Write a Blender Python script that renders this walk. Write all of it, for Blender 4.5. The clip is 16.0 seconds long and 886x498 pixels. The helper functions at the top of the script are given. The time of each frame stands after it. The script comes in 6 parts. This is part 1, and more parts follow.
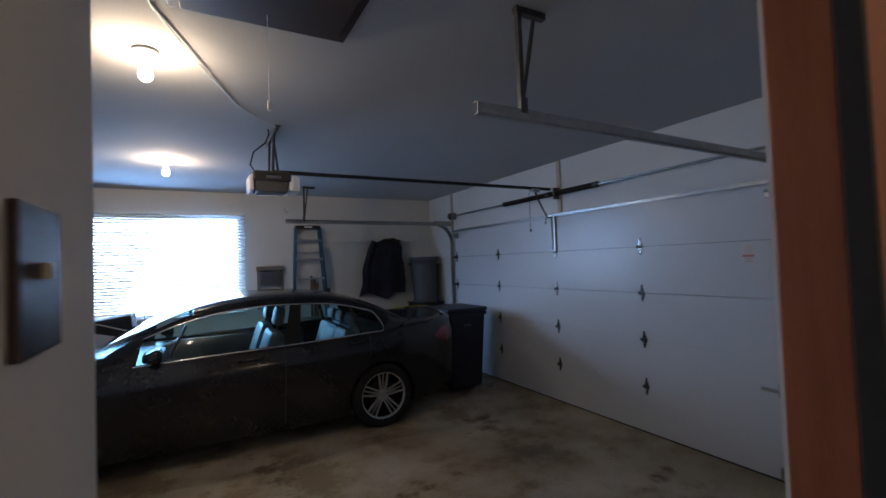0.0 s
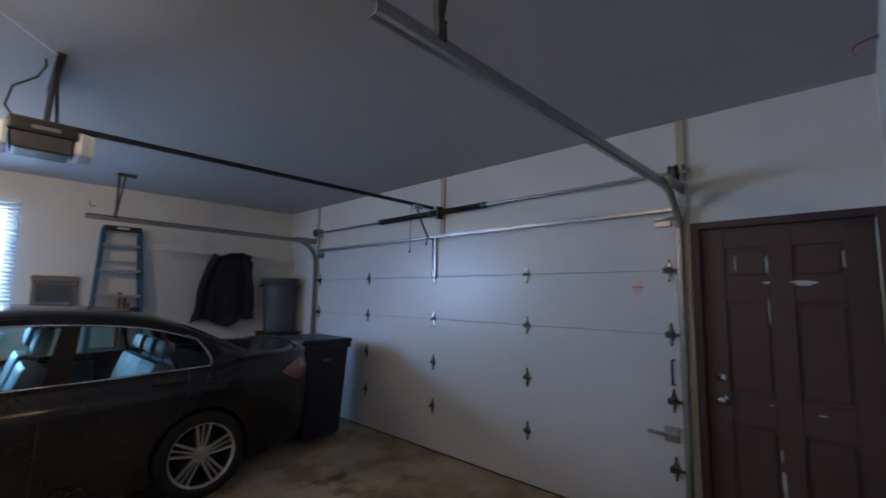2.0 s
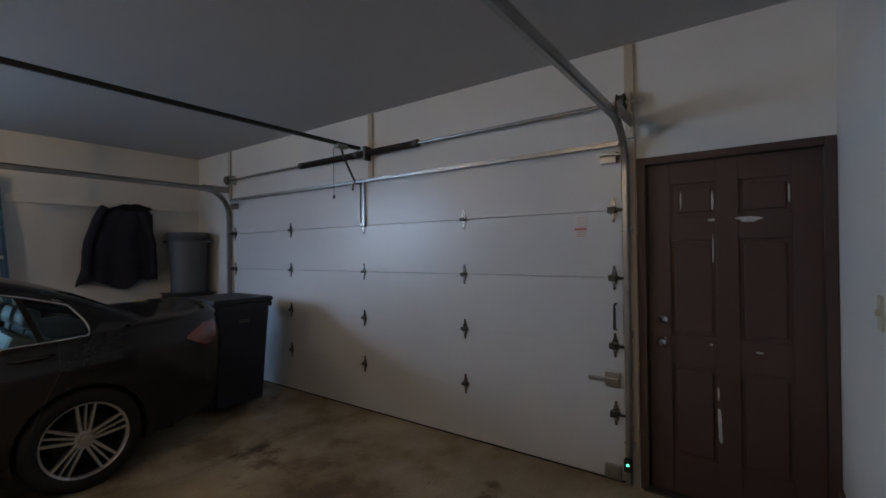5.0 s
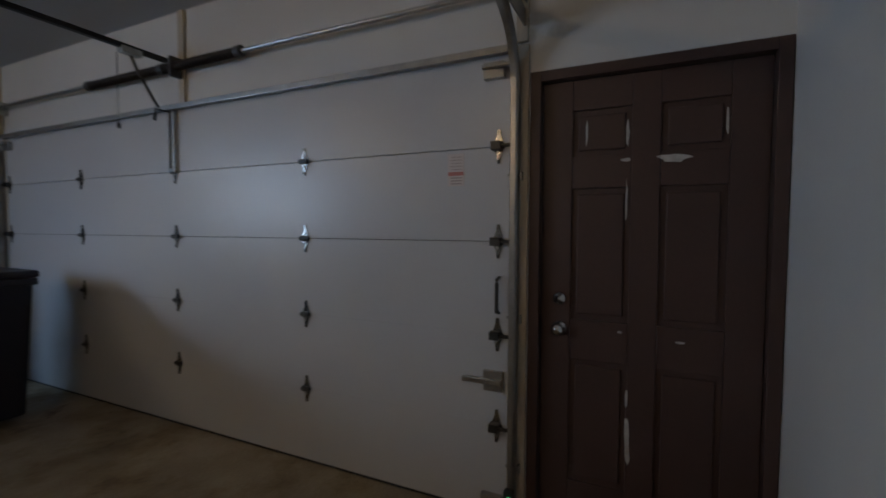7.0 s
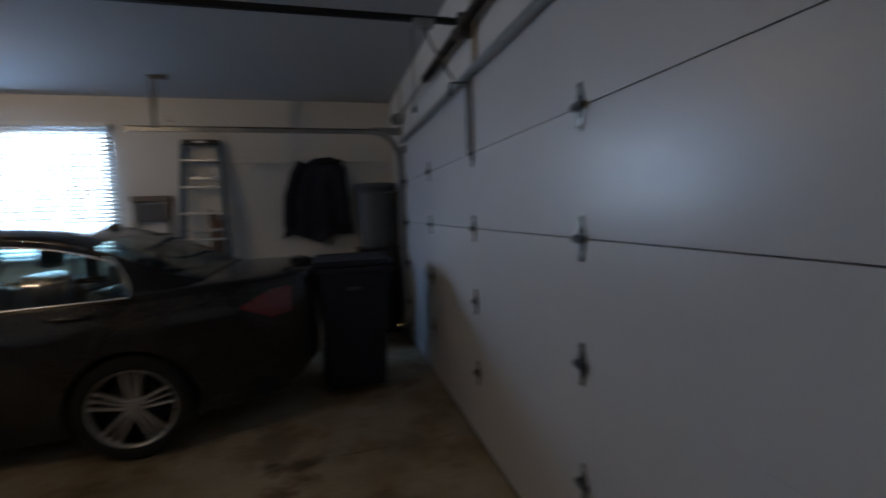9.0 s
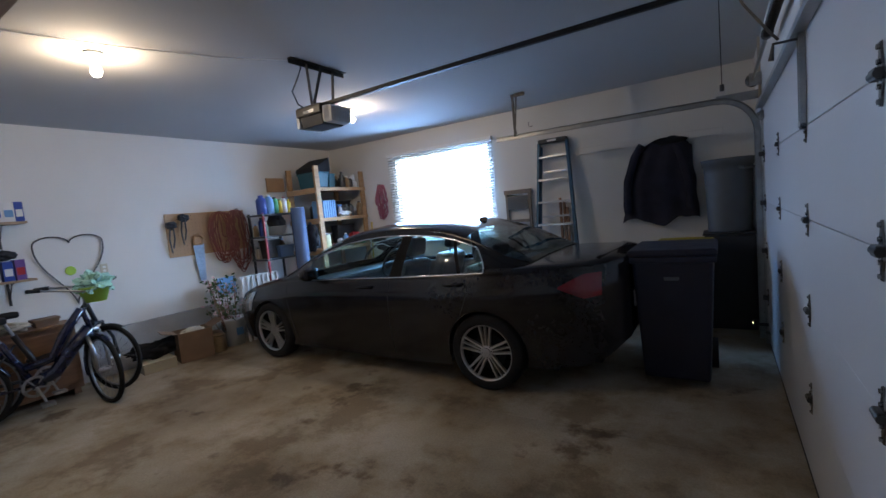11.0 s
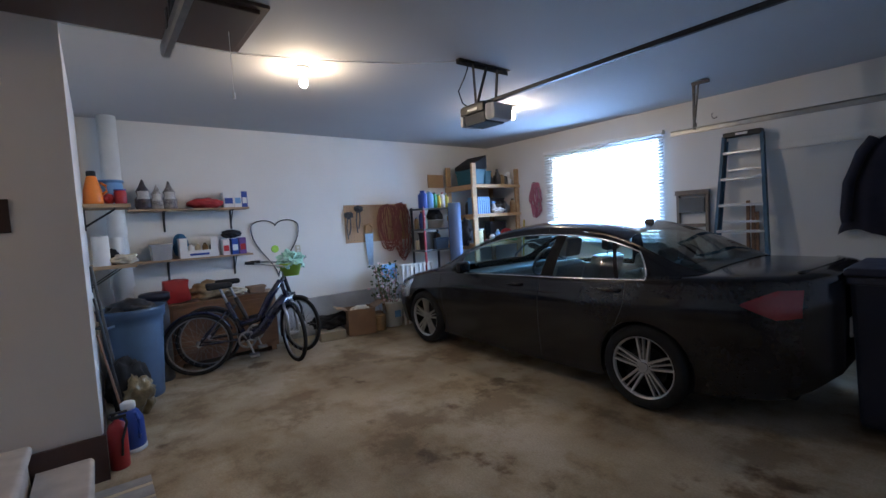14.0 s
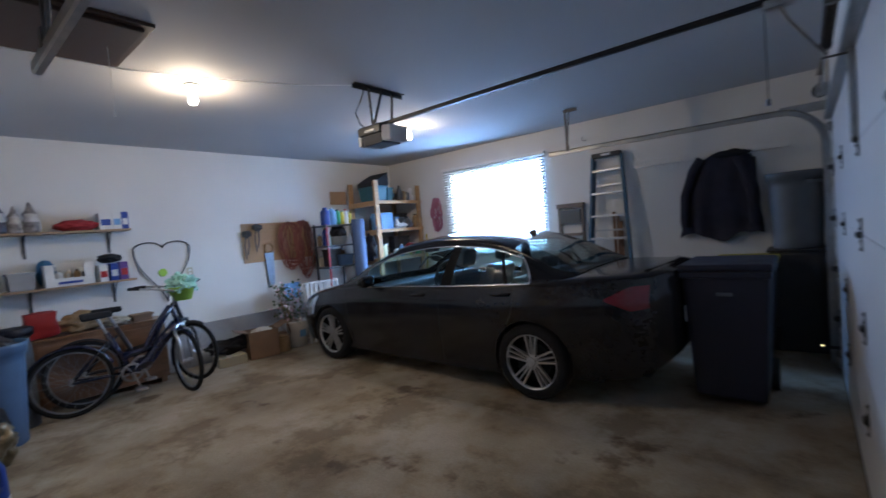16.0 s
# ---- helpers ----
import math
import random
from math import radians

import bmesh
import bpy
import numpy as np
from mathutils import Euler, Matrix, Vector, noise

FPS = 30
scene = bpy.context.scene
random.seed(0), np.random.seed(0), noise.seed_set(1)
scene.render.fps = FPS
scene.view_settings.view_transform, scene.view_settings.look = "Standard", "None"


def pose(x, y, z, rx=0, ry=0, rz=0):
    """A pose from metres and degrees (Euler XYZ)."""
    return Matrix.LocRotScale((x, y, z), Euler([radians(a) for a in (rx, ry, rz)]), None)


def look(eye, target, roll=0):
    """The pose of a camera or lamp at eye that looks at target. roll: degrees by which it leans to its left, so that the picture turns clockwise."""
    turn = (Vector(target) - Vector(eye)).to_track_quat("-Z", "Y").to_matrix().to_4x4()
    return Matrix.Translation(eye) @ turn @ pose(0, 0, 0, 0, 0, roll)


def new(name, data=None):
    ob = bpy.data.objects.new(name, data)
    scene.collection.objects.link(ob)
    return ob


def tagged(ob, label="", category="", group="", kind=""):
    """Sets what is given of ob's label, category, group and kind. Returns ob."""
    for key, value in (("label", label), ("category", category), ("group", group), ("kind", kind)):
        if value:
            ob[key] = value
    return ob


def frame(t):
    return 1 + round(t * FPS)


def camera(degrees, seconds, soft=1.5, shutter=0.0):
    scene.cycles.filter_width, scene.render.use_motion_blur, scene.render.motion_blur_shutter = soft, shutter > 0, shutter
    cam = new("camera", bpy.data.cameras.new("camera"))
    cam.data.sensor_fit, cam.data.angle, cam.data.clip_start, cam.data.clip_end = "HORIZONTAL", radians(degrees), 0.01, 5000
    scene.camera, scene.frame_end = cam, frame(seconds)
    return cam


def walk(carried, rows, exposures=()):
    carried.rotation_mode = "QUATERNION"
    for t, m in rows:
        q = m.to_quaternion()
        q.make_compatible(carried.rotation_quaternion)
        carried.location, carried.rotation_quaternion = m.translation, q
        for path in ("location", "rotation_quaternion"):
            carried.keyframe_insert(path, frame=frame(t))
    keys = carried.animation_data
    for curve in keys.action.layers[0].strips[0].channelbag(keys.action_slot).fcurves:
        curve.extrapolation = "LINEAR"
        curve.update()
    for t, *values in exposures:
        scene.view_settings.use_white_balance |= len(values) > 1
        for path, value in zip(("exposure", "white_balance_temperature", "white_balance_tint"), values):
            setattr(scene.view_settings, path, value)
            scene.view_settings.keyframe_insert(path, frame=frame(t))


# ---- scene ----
cam = camera(90.5, 16.0, shutter=0.5)
PATH = [
    (0, (-3.664, -1.492, 1.683), (-2.702, 0.260, 1.744), -2.1),
    (0.5, (-3.456, -1.287, 1.701), (-2.589, 0.515, 1.721), -0.6),
    (1, (-3.372, -0.947, 1.705), (-2.304, 0.739, 1.572), 2.0),
    (1.5, (-3.275, -0.834, 1.645), (-2.017, 0.715, 1.767), -0.6),
    (2, (-3.300, -0.871, 1.558), (-1.868, 0.508, 1.774), 0.9),
    (2.5, (-3.137, -0.884, 1.600), (-1.597, 0.372, 1.828), 1.2),
    (3, (-3.099, -0.860, 1.592), (-1.535, 0.368, 1.805), 0.9),
    (3.2, (-3.104, -0.847, 1.627), (-1.540, 0.386, 1.810), 0.7),
    (5.3, (-2.909, -0.627, 1.504), (-1.262, 0.507, 1.479), -1.3),
    (5.5, (-2.825, -0.615, 1.512), (-1.148, 0.474, 1.477), -1.3),
    (6, (-2.605, -0.566, 1.460), (-0.869, 0.424, 1.386), -0.9),
    (6.5, (-2.348, -0.470, 1.417), (-0.568, 0.437, 1.323), -0.5),
    (7, (-1.976, -0.515, 1.382), (-0.163, 0.324, 1.290), 0.2),
    (7.5, (-1.658, -0.425, 1.362), (0.206, 0.292, 1.258), 0.9),
    (8, (-1.277, -0.366, 1.368), (0.462, 0.617, 1.275), 1.7),
    (8.5, (-0.986, -0.232, 1.421), (0.299, 1.295, 1.287), 0.7),
    (8.6, (-0.931, -0.190, 1.417), (0.224, 1.439, 1.305), 0.3),
    (9, (-0.827, -0.050, 1.436), (-0.334, 1.881, 1.262), -2.1),
    (9.3, (-0.730, 0.028, 1.450), (-0.801, 2.020, 1.284), -3.8),
    (9.5, (-0.681, -0.012, 1.459), (-1.065, 1.944, 1.297), -5.2),
    (9.7, (-0.604, -0.036, 1.451), (-1.245, 1.851, 1.289), -6.0),
    (11.8, (-0.286, -0.364, 1.572), (-1.478, 1.235, 1.428), -5.1),
    (12, (-0.272, -0.368, 1.550), (-1.525, 1.185, 1.418), -4.9),
    (12.5, (-0.336, -0.355, 1.561), (-1.731, 1.071, 1.426), -4.3),
    (13, (-0.374, -0.310, 1.527), (-1.886, 0.991, 1.396), -3.5),
    (13.5, (-0.378, -0.291, 1.517), (-1.938, 0.953, 1.383), -3.1),
    (14, (-0.375, -0.279, 1.520), (-1.944, 0.955, 1.389), -3.2),
    (14.5, (-0.377, -0.277, 1.519), (-1.938, 0.968, 1.399), -3.3),
    (15, (-0.369, -0.261, 1.525), (-1.902, 1.018, 1.405), -3.6),
    (15.5, (-0.336, -0.280, 1.547), (-1.777, 1.101, 1.424), -4.2),
    (16, (-0.190, -0.372, 1.512), (-1.468, 1.163, 1.421), -4.8),
]
EXPOSURES = [
    (0.0, -0.48, 6050, 10), (0.5, -0.40, 6050, 10), (1.5, -0.16, 6100, 10), (2.0, -0.05, 6300, 10), (2.5, -0.16, 7000, 10), (3.2, -0.32, 7400, 10), (5.5, -0.26, 7500, 10), (6.0, -0.42, 7600, 10), (6.5, -0.58, 7700, 10),
    (7.5, -0.85, 7900, 10), (8.5, -0.95, 7900, 10), (9.0, -0.92, 7200, 10), (9.7, -0.50, 6700, 10), (11.8, 0.06, 5950, 10), (12.5, 0.12, 5950, 10), (15.0, 0.12, 5900, 10), (16.0, 0.16, 5800, 10),
]
walk(cam, [(t, look(eye, target, roll)) for t, eye, target, roll in PATH], EXPOSURES)

# ---- world and large lights ----
world = bpy.data.worlds.new("sky")
scene.world = world
world.use_nodes = True
sky = world.node_tree.nodes.new("ShaderNodeTexSky")
sky.sky_type, sky.sun_disc = "NISHITA", False
sky.sun_elevation, sky.sun_rotation = radians(40), radians(200)
world.node_tree.links.new(sky.outputs[0], world.node_tree.nodes["Background"].inputs[0])
world.node_tree.nodes["Background"].inputs[1].default_value = 0.1


def lamp(name, kind, m, power, color, size=0.1, size_y=0.0):
    data = bpy.data.lights.new(name, kind)
    data.energy, data.color = power, color
    if kind == "AREA":
        data.shape, data.size, data.size_y = "RECTANGLE", size, size_y
    else:
        data.shadow_soft_size = size
    ob = new(name, data)
    ob.matrix_world = m
    return ob


SUN = lamp("sun", "SUN", look((0, 20, 20), (0, 0, 0)), 1.0, (1.0, 0.95, 0.88))
SUN.data.angle = radians(12)
# daylight that enters through the window, and the two ceiling bulbs
DAY = lamp("window_daylight", "AREA", look((-4.08, 5.648, 1.79), (-2.6, 0.0, 1.0)), 152.0, (0.31, 0.555, 1.0), 1.7, 1.3)
DAY.data.spread = radians(172)
BULB1 = lamp("bulb_light", "POINT", pose(-3.90, 1.15, 2.70), 23.0, (1.0, 0.74, 0.48), 0.045)
BULB2 = lamp("bulb_light", "POINT", pose(-3.97, 3.70, 2.70), 23.0, (1.0, 0.74, 0.48), 0.045)
HALL = lamp("hall_light", "POINT", pose(-2.75, -2.15, 2.45), 9.5, (1.0, 0.70, 0.45), 0.08)

# ---- helpers of this scene ----


def material(name, color, rough=0.6, metal=0.0, var=0.15, scale=6.0, fine=60.0, bump=0.15, dist=0.002, spec=0.5, coat=0.0, each=0.0, stretch=(1, 1, 1), grit=0.0):
    """A surface with a base colour that varies at two scales, and a fine relief."""
    m = bpy.data.materials.new(name)
    m.use_nodes = True
    nt = m.node_tree
    n, l = nt.nodes, nt.links
    b = n["Principled BSDF"]
    b.inputs["Roughness"].default_value, b.inputs["Metallic"].default_value = rough, metal
    b.inputs["Specular IOR Level"].default_value = spec
    b.inputs["Coat Weight"].default_value = coat
    tc, mp = n.new("ShaderNodeTexCoord"), n.new("ShaderNodeMapping")
    mp.inputs["Scale"].default_value = stretch
    l.new(tc.outputs["Object"], mp.inputs[0])
    big, small = n.new("ShaderNodeTexNoise"), n.new("ShaderNodeTexNoise")
    for node, s, d in ((big, scale, 4), (small, fine, 5)):
        node.inputs["Scale"].default_value, node.inputs["Detail"].default_value = s, d
        l.new(mp.outputs[0], node.inputs["Vector"])
    add = n.new("ShaderNodeMath")
    add.operation = "MULTIPLY_ADD"
    l.new(small.outputs["Fac"], add.inputs[0])
    add.inputs[1].default_value = 0.5
    l.new(big.outputs["Fac"], add.inputs[2])
    ramp = n.new("ShaderNodeMapRange")
    ramp.inputs[1].default_value, ramp.inputs[2].default_value = 0.45, 1.05
    ramp.inputs[3].default_value, ramp.inputs[4].default_value = 1 - var, 1 + var
    l.new(add.outputs[0], ramp.inputs[0])
    out = ramp.outputs[0]
    if each:
        oi, mr, mu = n.new("ShaderNodeObjectInfo"), n.new("ShaderNodeMapRange"), n.new("ShaderNodeMath")
        mr.inputs[3].default_value, mr.inputs[4].default_value = 1 - each, 1 + each
        l.new(oi.outputs["Random"], mr.inputs[0])
        mu.operation = "MULTIPLY"
        l.new(out, mu.inputs[0])
        l.new(mr.outputs[0], mu.inputs[1])
        out = mu.outputs[0]
    mix = n.new("ShaderNodeVectorMath")
    mix.operation = "SCALE"
    mix.inputs[0].default_value = color
    l.new(out, mix.inputs["Scale"])
    l.new(mix.outputs[0], b.inputs["Base Color"])
    if bump:
        bp = n.new("ShaderNodeBump")
        bp.inputs["Strength"].default_value, bp.inputs["Distance"].default_value = bump, dist
        l.new(add.outputs[0], bp.inputs["Height"])
        l.new(bp.outputs[0], b.inputs["Normal"])
    if rough < 0.9:
        rr = n.new("ShaderNodeMapRange")
        rr.inputs[3].default_value, rr.inputs[4].default_value = max(rough - 0.08, 0.02), min(rough + 0.1, 1)
        l.new(big.outputs["Fac"], rr.inputs[0])
        l.new(rr.outputs[0], b.inputs["Roughness"])
    return m


def glowing(name, color, strength):
    m = bpy.data.materials.new(name)
    m.use_nodes = True
    b = m.node_tree.nodes["Principled BSDF"]
    b.inputs["Base Color"].default_value = (*color, 1)
    b.inputs["Emission Color"].default_value = (*color, 1)
    b.inputs["Emission Strength"].default_value = strength
    return m


def pane(name, tint, gloss=0.06):
    """Thin glass: clear with a tint, more glossy towards a grazing view, alike from both sides."""
    m = bpy.data.materials.new(name)
    m.use_nodes = True
    n, l = m.node_tree.nodes, m.node_tree.links
    n.remove(n["Principled BSDF"])
    tr, gl, mx, fr = n.new("ShaderNodeBsdfTransparent"), n.new("ShaderNodeBsdfGlossy"), n.new("ShaderNodeMixShader"), n.new("ShaderNodeMath")
    lw, pw = n.new("ShaderNodeLayerWeight"), n.new("ShaderNodeMath")
    tr.inputs[0].default_value = (*tint, 1)
    gl.inputs["Roughness"].default_value = 0.02
    lw.inputs[0].default_value = 0.5
    pw.operation, fr.operation = "POWER", "MULTIPLY_ADD"
    l.new(lw.outputs["Facing"], pw.inputs[0])
    pw.inputs[1].default_value = 5.0
    l.new(pw.outputs[0], fr.inputs[0])
    fr.inputs[1].default_value, fr.inputs[2].default_value = 0.9, gloss
    l.new(fr.outputs[0], mx.inputs[0])
    l.new(tr.outputs[0], mx.inputs[1])
    l.new(gl.outputs[0], mx.inputs[2])
    l.new(mx.outputs[0], n["Material Output"].inputs[0])
    return m


def thing(name, label, category, x=0.0, y=0.0, z=0.0, rz=0.0, group="", kind=""):
    """A top-level thing: an Empty at its base."""
    ob = new(name)
    ob.empty_display_size = 0.1
    ob.matrix_world = pose(x, y, z, 0, 0, rz)
    return tagged(ob, label, category, group, kind)


def part(name, bm, mat, parent=None, label="", smooth=False):
    """A bmesh, given in the parent's own space, as one mesh object under it."""
    me = bpy.data.meshes.new(name)
    bmesh.ops.recalc_face_normals(bm, faces=bm.faces)
    if smooth:
        for f in bm.faces:
            f.smooth = True
    bm.to_mesh(me)
    bm.free()
    for m in mat if isinstance(mat, (list, tuple)) else [mat]:
        me.materials.append(m)
    ob = new(name, me)
    ob.parent = parent
    if label:
        ob["label"] = label
    return ob


def share(name, ob, m, parent):
    """Another object on the mesh of ob, at the pose m in its parent's space."""
    o = new(name, ob.data)
    o.parent = parent
    o.matrix_basis = m
    return o


def BM():
    return bmesh.new()


def box(bm, x0, y0, z0, x1, y1, z1, bevel=0.0, m=None):
    g = bmesh.ops.create_cube(bm, size=1)
    vs = g["verts"]
    for v in vs:
        v.co = ((x0 + x1) / 2 + v.co.x * (x1 - x0), (y0 + y1) / 2 + v.co.y * (y1 - y0), (z0 + z1) / 2 + v.co.z * (z1 - z0))
    if bevel:
        es = list({e for v in vs for e in v.link_edges})
        r = bmesh.ops.bevel(bm, geom=es, offset=bevel, segments=2, affect="EDGES", profile=0.6)
        vs = list({v for f in r["faces"] for v in f.verts} | {v for v in vs if v.is_valid})
    if m is not None:
        bmesh.ops.transform(bm, matrix=m, verts=vs)
    return vs


def rod(bm, p, q, r, seg=10, r2=None):
    p, q = Vector(p), Vector(q)
    g = bmesh.ops.create_cone(bm, cap_ends=True, segments=seg, radius1=r, radius2=r if r2 is None else r2, depth=(q - p).length)
    bmesh.ops.transform(bm, matrix=Matrix.Translation((p + q) / 2) @ (q - p).to_track_quat("Z", "Y").to_matrix().to_4x4(), verts=g["verts"])
    return g["verts"]


def sweep(bm, pts, r, seg=8, closed=False, flat=1.0):
    """A tube along a line of points."""
    pts = [Vector(p) for p in pts]
    n = len(pts)
    rings = []
    up = Vector((0.13, 0.21, 0.97))
    for i, p in enumerate(pts):
        a = pts[i - 1] if i or closed else p
        b = pts[(i + 1) % n] if i < n - 1 or closed else p
        t = (b - a).normalized()
        s = t.cross(up)
        if s.length < 0.05:
            s = t.cross(Vector((1, 0, 0)))
        s.normalize()
        u = s.cross(t)
        rings.append([bm.verts.new(p + r * (math.cos(k * math.tau / seg) * s + flat * math.sin(k * math.tau / seg) * u)) for k in range(seg)])
    for i in range(n if closed else n - 1):
        a, b = rings[i], rings[(i + 1) % n]
        for k in range(seg):
            bm.faces.new((a[k], a[(k + 1) % seg], b[(k + 1) % seg], b[k]))
    if not closed:
        bm.faces.new(rings[0])
        bm.faces.new(rings[-1])


def lathe(bm, profile, seg=24, x=0.0, y=0.0, z=0.0, caps=True, m=None):
    """A turned shape: profile of (radius, height)."""
    rings = []
    made = []
    for r, h in profile:
        ring = [bm.verts.new((x + r * math.cos(k * math.tau / seg), y + r * math.sin(k * math.tau / seg), z + h)) for k in range(seg)]
        rings.append(ring)
        made += ring
    for a, b in zip(rings, rings[1:]):
        for k in range(seg):
            bm.faces.new((a[k], a[(k + 1) % seg], b[(k + 1) % seg], b[k]))
    if caps:
        bm.faces.new(rings[0])
        bm.faces.new(rings[-1])
    if m is not None:
        bmesh.ops.transform(bm, matrix=m, verts=made)
    return made


def arc(c, r, a0, a1, n, plane="xz"):
    """Points on an arc, in degrees."""
    out = []
    for i in range(n + 1):
        a = radians(a0 + (a1 - a0) * i / n)
        d = (r * math.cos(a), r * math.sin(a))
        out.append({"xz": (c[0] + d[0], c[1], c[2] + d[1]), "yz": (c[0], c[1] + d[0], c[2] + d[1]), "xy": (c[0] + d[0], c[1] + d[1], c[2])}[plane])
    return out


def blob(bm, x, y, z, sx, sy, sz, rough=0.15, sub=3, seed=0.0):
    """A lumpy soft shape, such as a bag."""
    g = bmesh.ops.create_icosphere(bm, subdivisions=sub, radius=1)
    for v in g["verts"]:
        k = 1 + rough * noise.noise(v.co * 2.1 + Vector((seed, seed * 1.7, 3.1))) + 0.4 * rough * noise.noise(v.co * 6.3 + Vector((seed, 5.0, seed)))
        v.co = (x + v.co.x * k * sx, y + v.co.y * k * sy, z + v.co.z * k * sz)
    return g["verts"]


# ---- materials ----
WALL = material("wall_paint", (0.71, 0.70, 0.67), 0.75, var=0.05, scale=1.3, fine=220, bump=0.12)
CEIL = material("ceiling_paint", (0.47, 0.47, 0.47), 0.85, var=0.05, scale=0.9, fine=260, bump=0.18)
DOORWHITE = material("door_white", (0.61, 0.62, 0.635), 0.32, var=0.05, scale=1.1, fine=150, bump=0.06)
STEEL = material("galvanised_steel", (0.38, 0.38, 0.37), 0.36, 1.0, var=0.2, scale=14, fine=120, bump=0.1)
DARKSTEEL = material("dark_steel", (0.11, 0.105, 0.10), 0.45, 0.8, var=0.25, scale=20, bump=0.1)
CHROME = material("chrome", (0.72, 0.72, 0.72), 0.12, 1.0, var=0.04, bump=0)
BLACKPL = material("black_plastic", (0.018, 0.018, 0.02), 0.45, var=0.2, scale=12, bump=0.1)
RUBBER = material("rubber", (0.022, 0.022, 0.022), 0.75, var=0.2, scale=30, bump=0.2)
BROWN = material("brown_paint", (0.078, 0.043, 0.036), 0.5, var=0.14, scale=3.5, fine=70, bump=0.1)
HATCHWOOD = material("hatch_brown", (0.055, 0.030, 0.020), 0.5, var=0.25, scale=3, fine=60, bump=0.12, stretch=(1, 8, 1))
JAMBWOOD = material("stained_jamb", (0.30, 0.10, 0.045), 0.4, var=0.25, scale=4, fine=60, bump=0.1, stretch=(6, 6, 0.6))
PINE = material("pine", (0.44, 0.27, 0.13), 0.6, var=0.25, scale=5, fine=70, bump=0.15, stretch=(1, 1, 6), each=0.12)
SHELFWOOD = material("shelf_board", (0.36, 0.25, 0.15), 0.6, var=0.2, scale=5, fine=60, bump=0.12, stretch=(6, 1, 6))
PALEWOOD = material("pale_wood", (0.50, 0.43, 0.33), 0.6, var=0.15, scale=6, fine=60, bump=0.1, stretch=(5, 5, 0.8))
CURB = material("foundation_concrete", (0.36, 0.36, 0.36), 0.85, var=0.15, scale=4, fine=90, bump=0.3)
WHITEPL = material("white_plastic", (0.76, 0.76, 0.74), 0.45, var=0.06, scale=8, bump=0.04)
CARPET = material("grey_carpet", (0.50, 0.46, 0.43), 0.95, var=0.18, scale=8, fine=320, bump=0.6, dist=0.004)


def concrete_floor():
    """Stained concrete: brown and grey clouds, darker oil marks, fine pitting."""
    m = bpy.data.materials.new("stained_concrete")
    m.use_nodes = True
    n, l = m.node_tree.nodes, m.node_tree.links
    b = n["Principled BSDF"]
    tc = n.new("ShaderNodeTexCoord")

    def cloud(scale, detail, rough=0.55, off=0.0):
        mp, t = n.new("ShaderNodeMapping"), n.new("ShaderNodeTexNoise")
        mp.inputs["Location"].default_value = (off, off * 0.7, 0)
        l.new(tc.outputs["Object"], mp.inputs[0])
        l.new(mp.outputs[0], t.inputs["Vector"])
        t.inputs["Scale"].default_value, t.inputs["Detail"].default_value, t.inputs["Roughness"].default_value = scale, detail, rough
        return t.outputs["Fac"]

    def ramp(src, stops):
        r = n.new("ShaderNodeValToRGB")
        while len(r.color_ramp.elements) < len(stops):
            r.color_ramp.elements.new(0.5)
        for e, (p, c) in zip(r.color_ramp.elements, stops):
            e.position, e.color = p, (*c, 1)
        l.new(src, r.inputs[0])
        return r.outputs[0]

    def times(a, c, fac=1.0):
        x = n.new("ShaderNodeMixRGB")
        x.blend_type = "MULTIPLY"
        x.inputs[0].default_value = fac
        l.new(a, x.inputs[1])
        l.new(c, x.inputs[2])
        return x.outputs[0]

    base = ramp(cloud(0.9, 6), [(0.34, (0.25, 0.195, 0.125)), (0.5, (0.40, 0.335, 0.235)), (0.66, (0.53, 0.475, 0.385))])
    dirt = ramp(cloud(1.5, 10, 0.66, 4.0), [(0.40, (0.56, 0.50, 0.42)), (0.47, (0.86, 0.82, 0.74)), (0.54, (1, 1, 1))])
    oil = ramp(cloud(1.35, 6, 0.6, 11.0), [(0.33, (0.38, 0.31, 0.25)), (0.385, (1, 1, 1))])
    pit = ramp(cloud(70, 5, 0.7), [(0.3, (0.80, 0.80, 0.80)), (0.6, (1.08, 1.08, 1.08))])
    col = times(times(times(base, dirt), oil), pit)
    l.new(col, b.inputs["Base Color"])
    rr = n.new("ShaderNodeMapRange")
    rr.inputs[3].default_value, rr.inputs[4].default_value = 0.42, 0.78
    l.new(cloud(1.7, 5, 0.6, 2.0), rr.inputs[0])
    l.new(rr.outputs[0], b.inputs["Roughness"])
    bp = n.new("ShaderNodeBump")
    bp.inputs["Strength"].default_value, bp.inputs["Distance"].default_value = 0.25, 0.003
    l.new(cloud(55, 6, 0.65, 1.0), bp.inputs["Height"])
    l.new(bp.outputs[0], b.inputs["Normal"])
    return m


FLOOR = concrete_floor()
H = 2.82
STEP, LAND = 0.175, 0.525


def structure(name, boxes, mat, label, bevel=0.0):
    bm = BM()
    for b in boxes:
        box(bm, *b, bevel=bevel)
    return tagged(part(name, bm, mat), label, name.split("_")[0], kind="structure")


# the garage door: one section's height, its two sides, the three inner hinge columns
S, GY0, GY1 = 0.441, 0.06, 4.77
COLS = (1.279, 2.424, 3.570)
WEST, HOUSE, CORNER, SOUTH = -6.42, -3.86, -0.35, -0.985

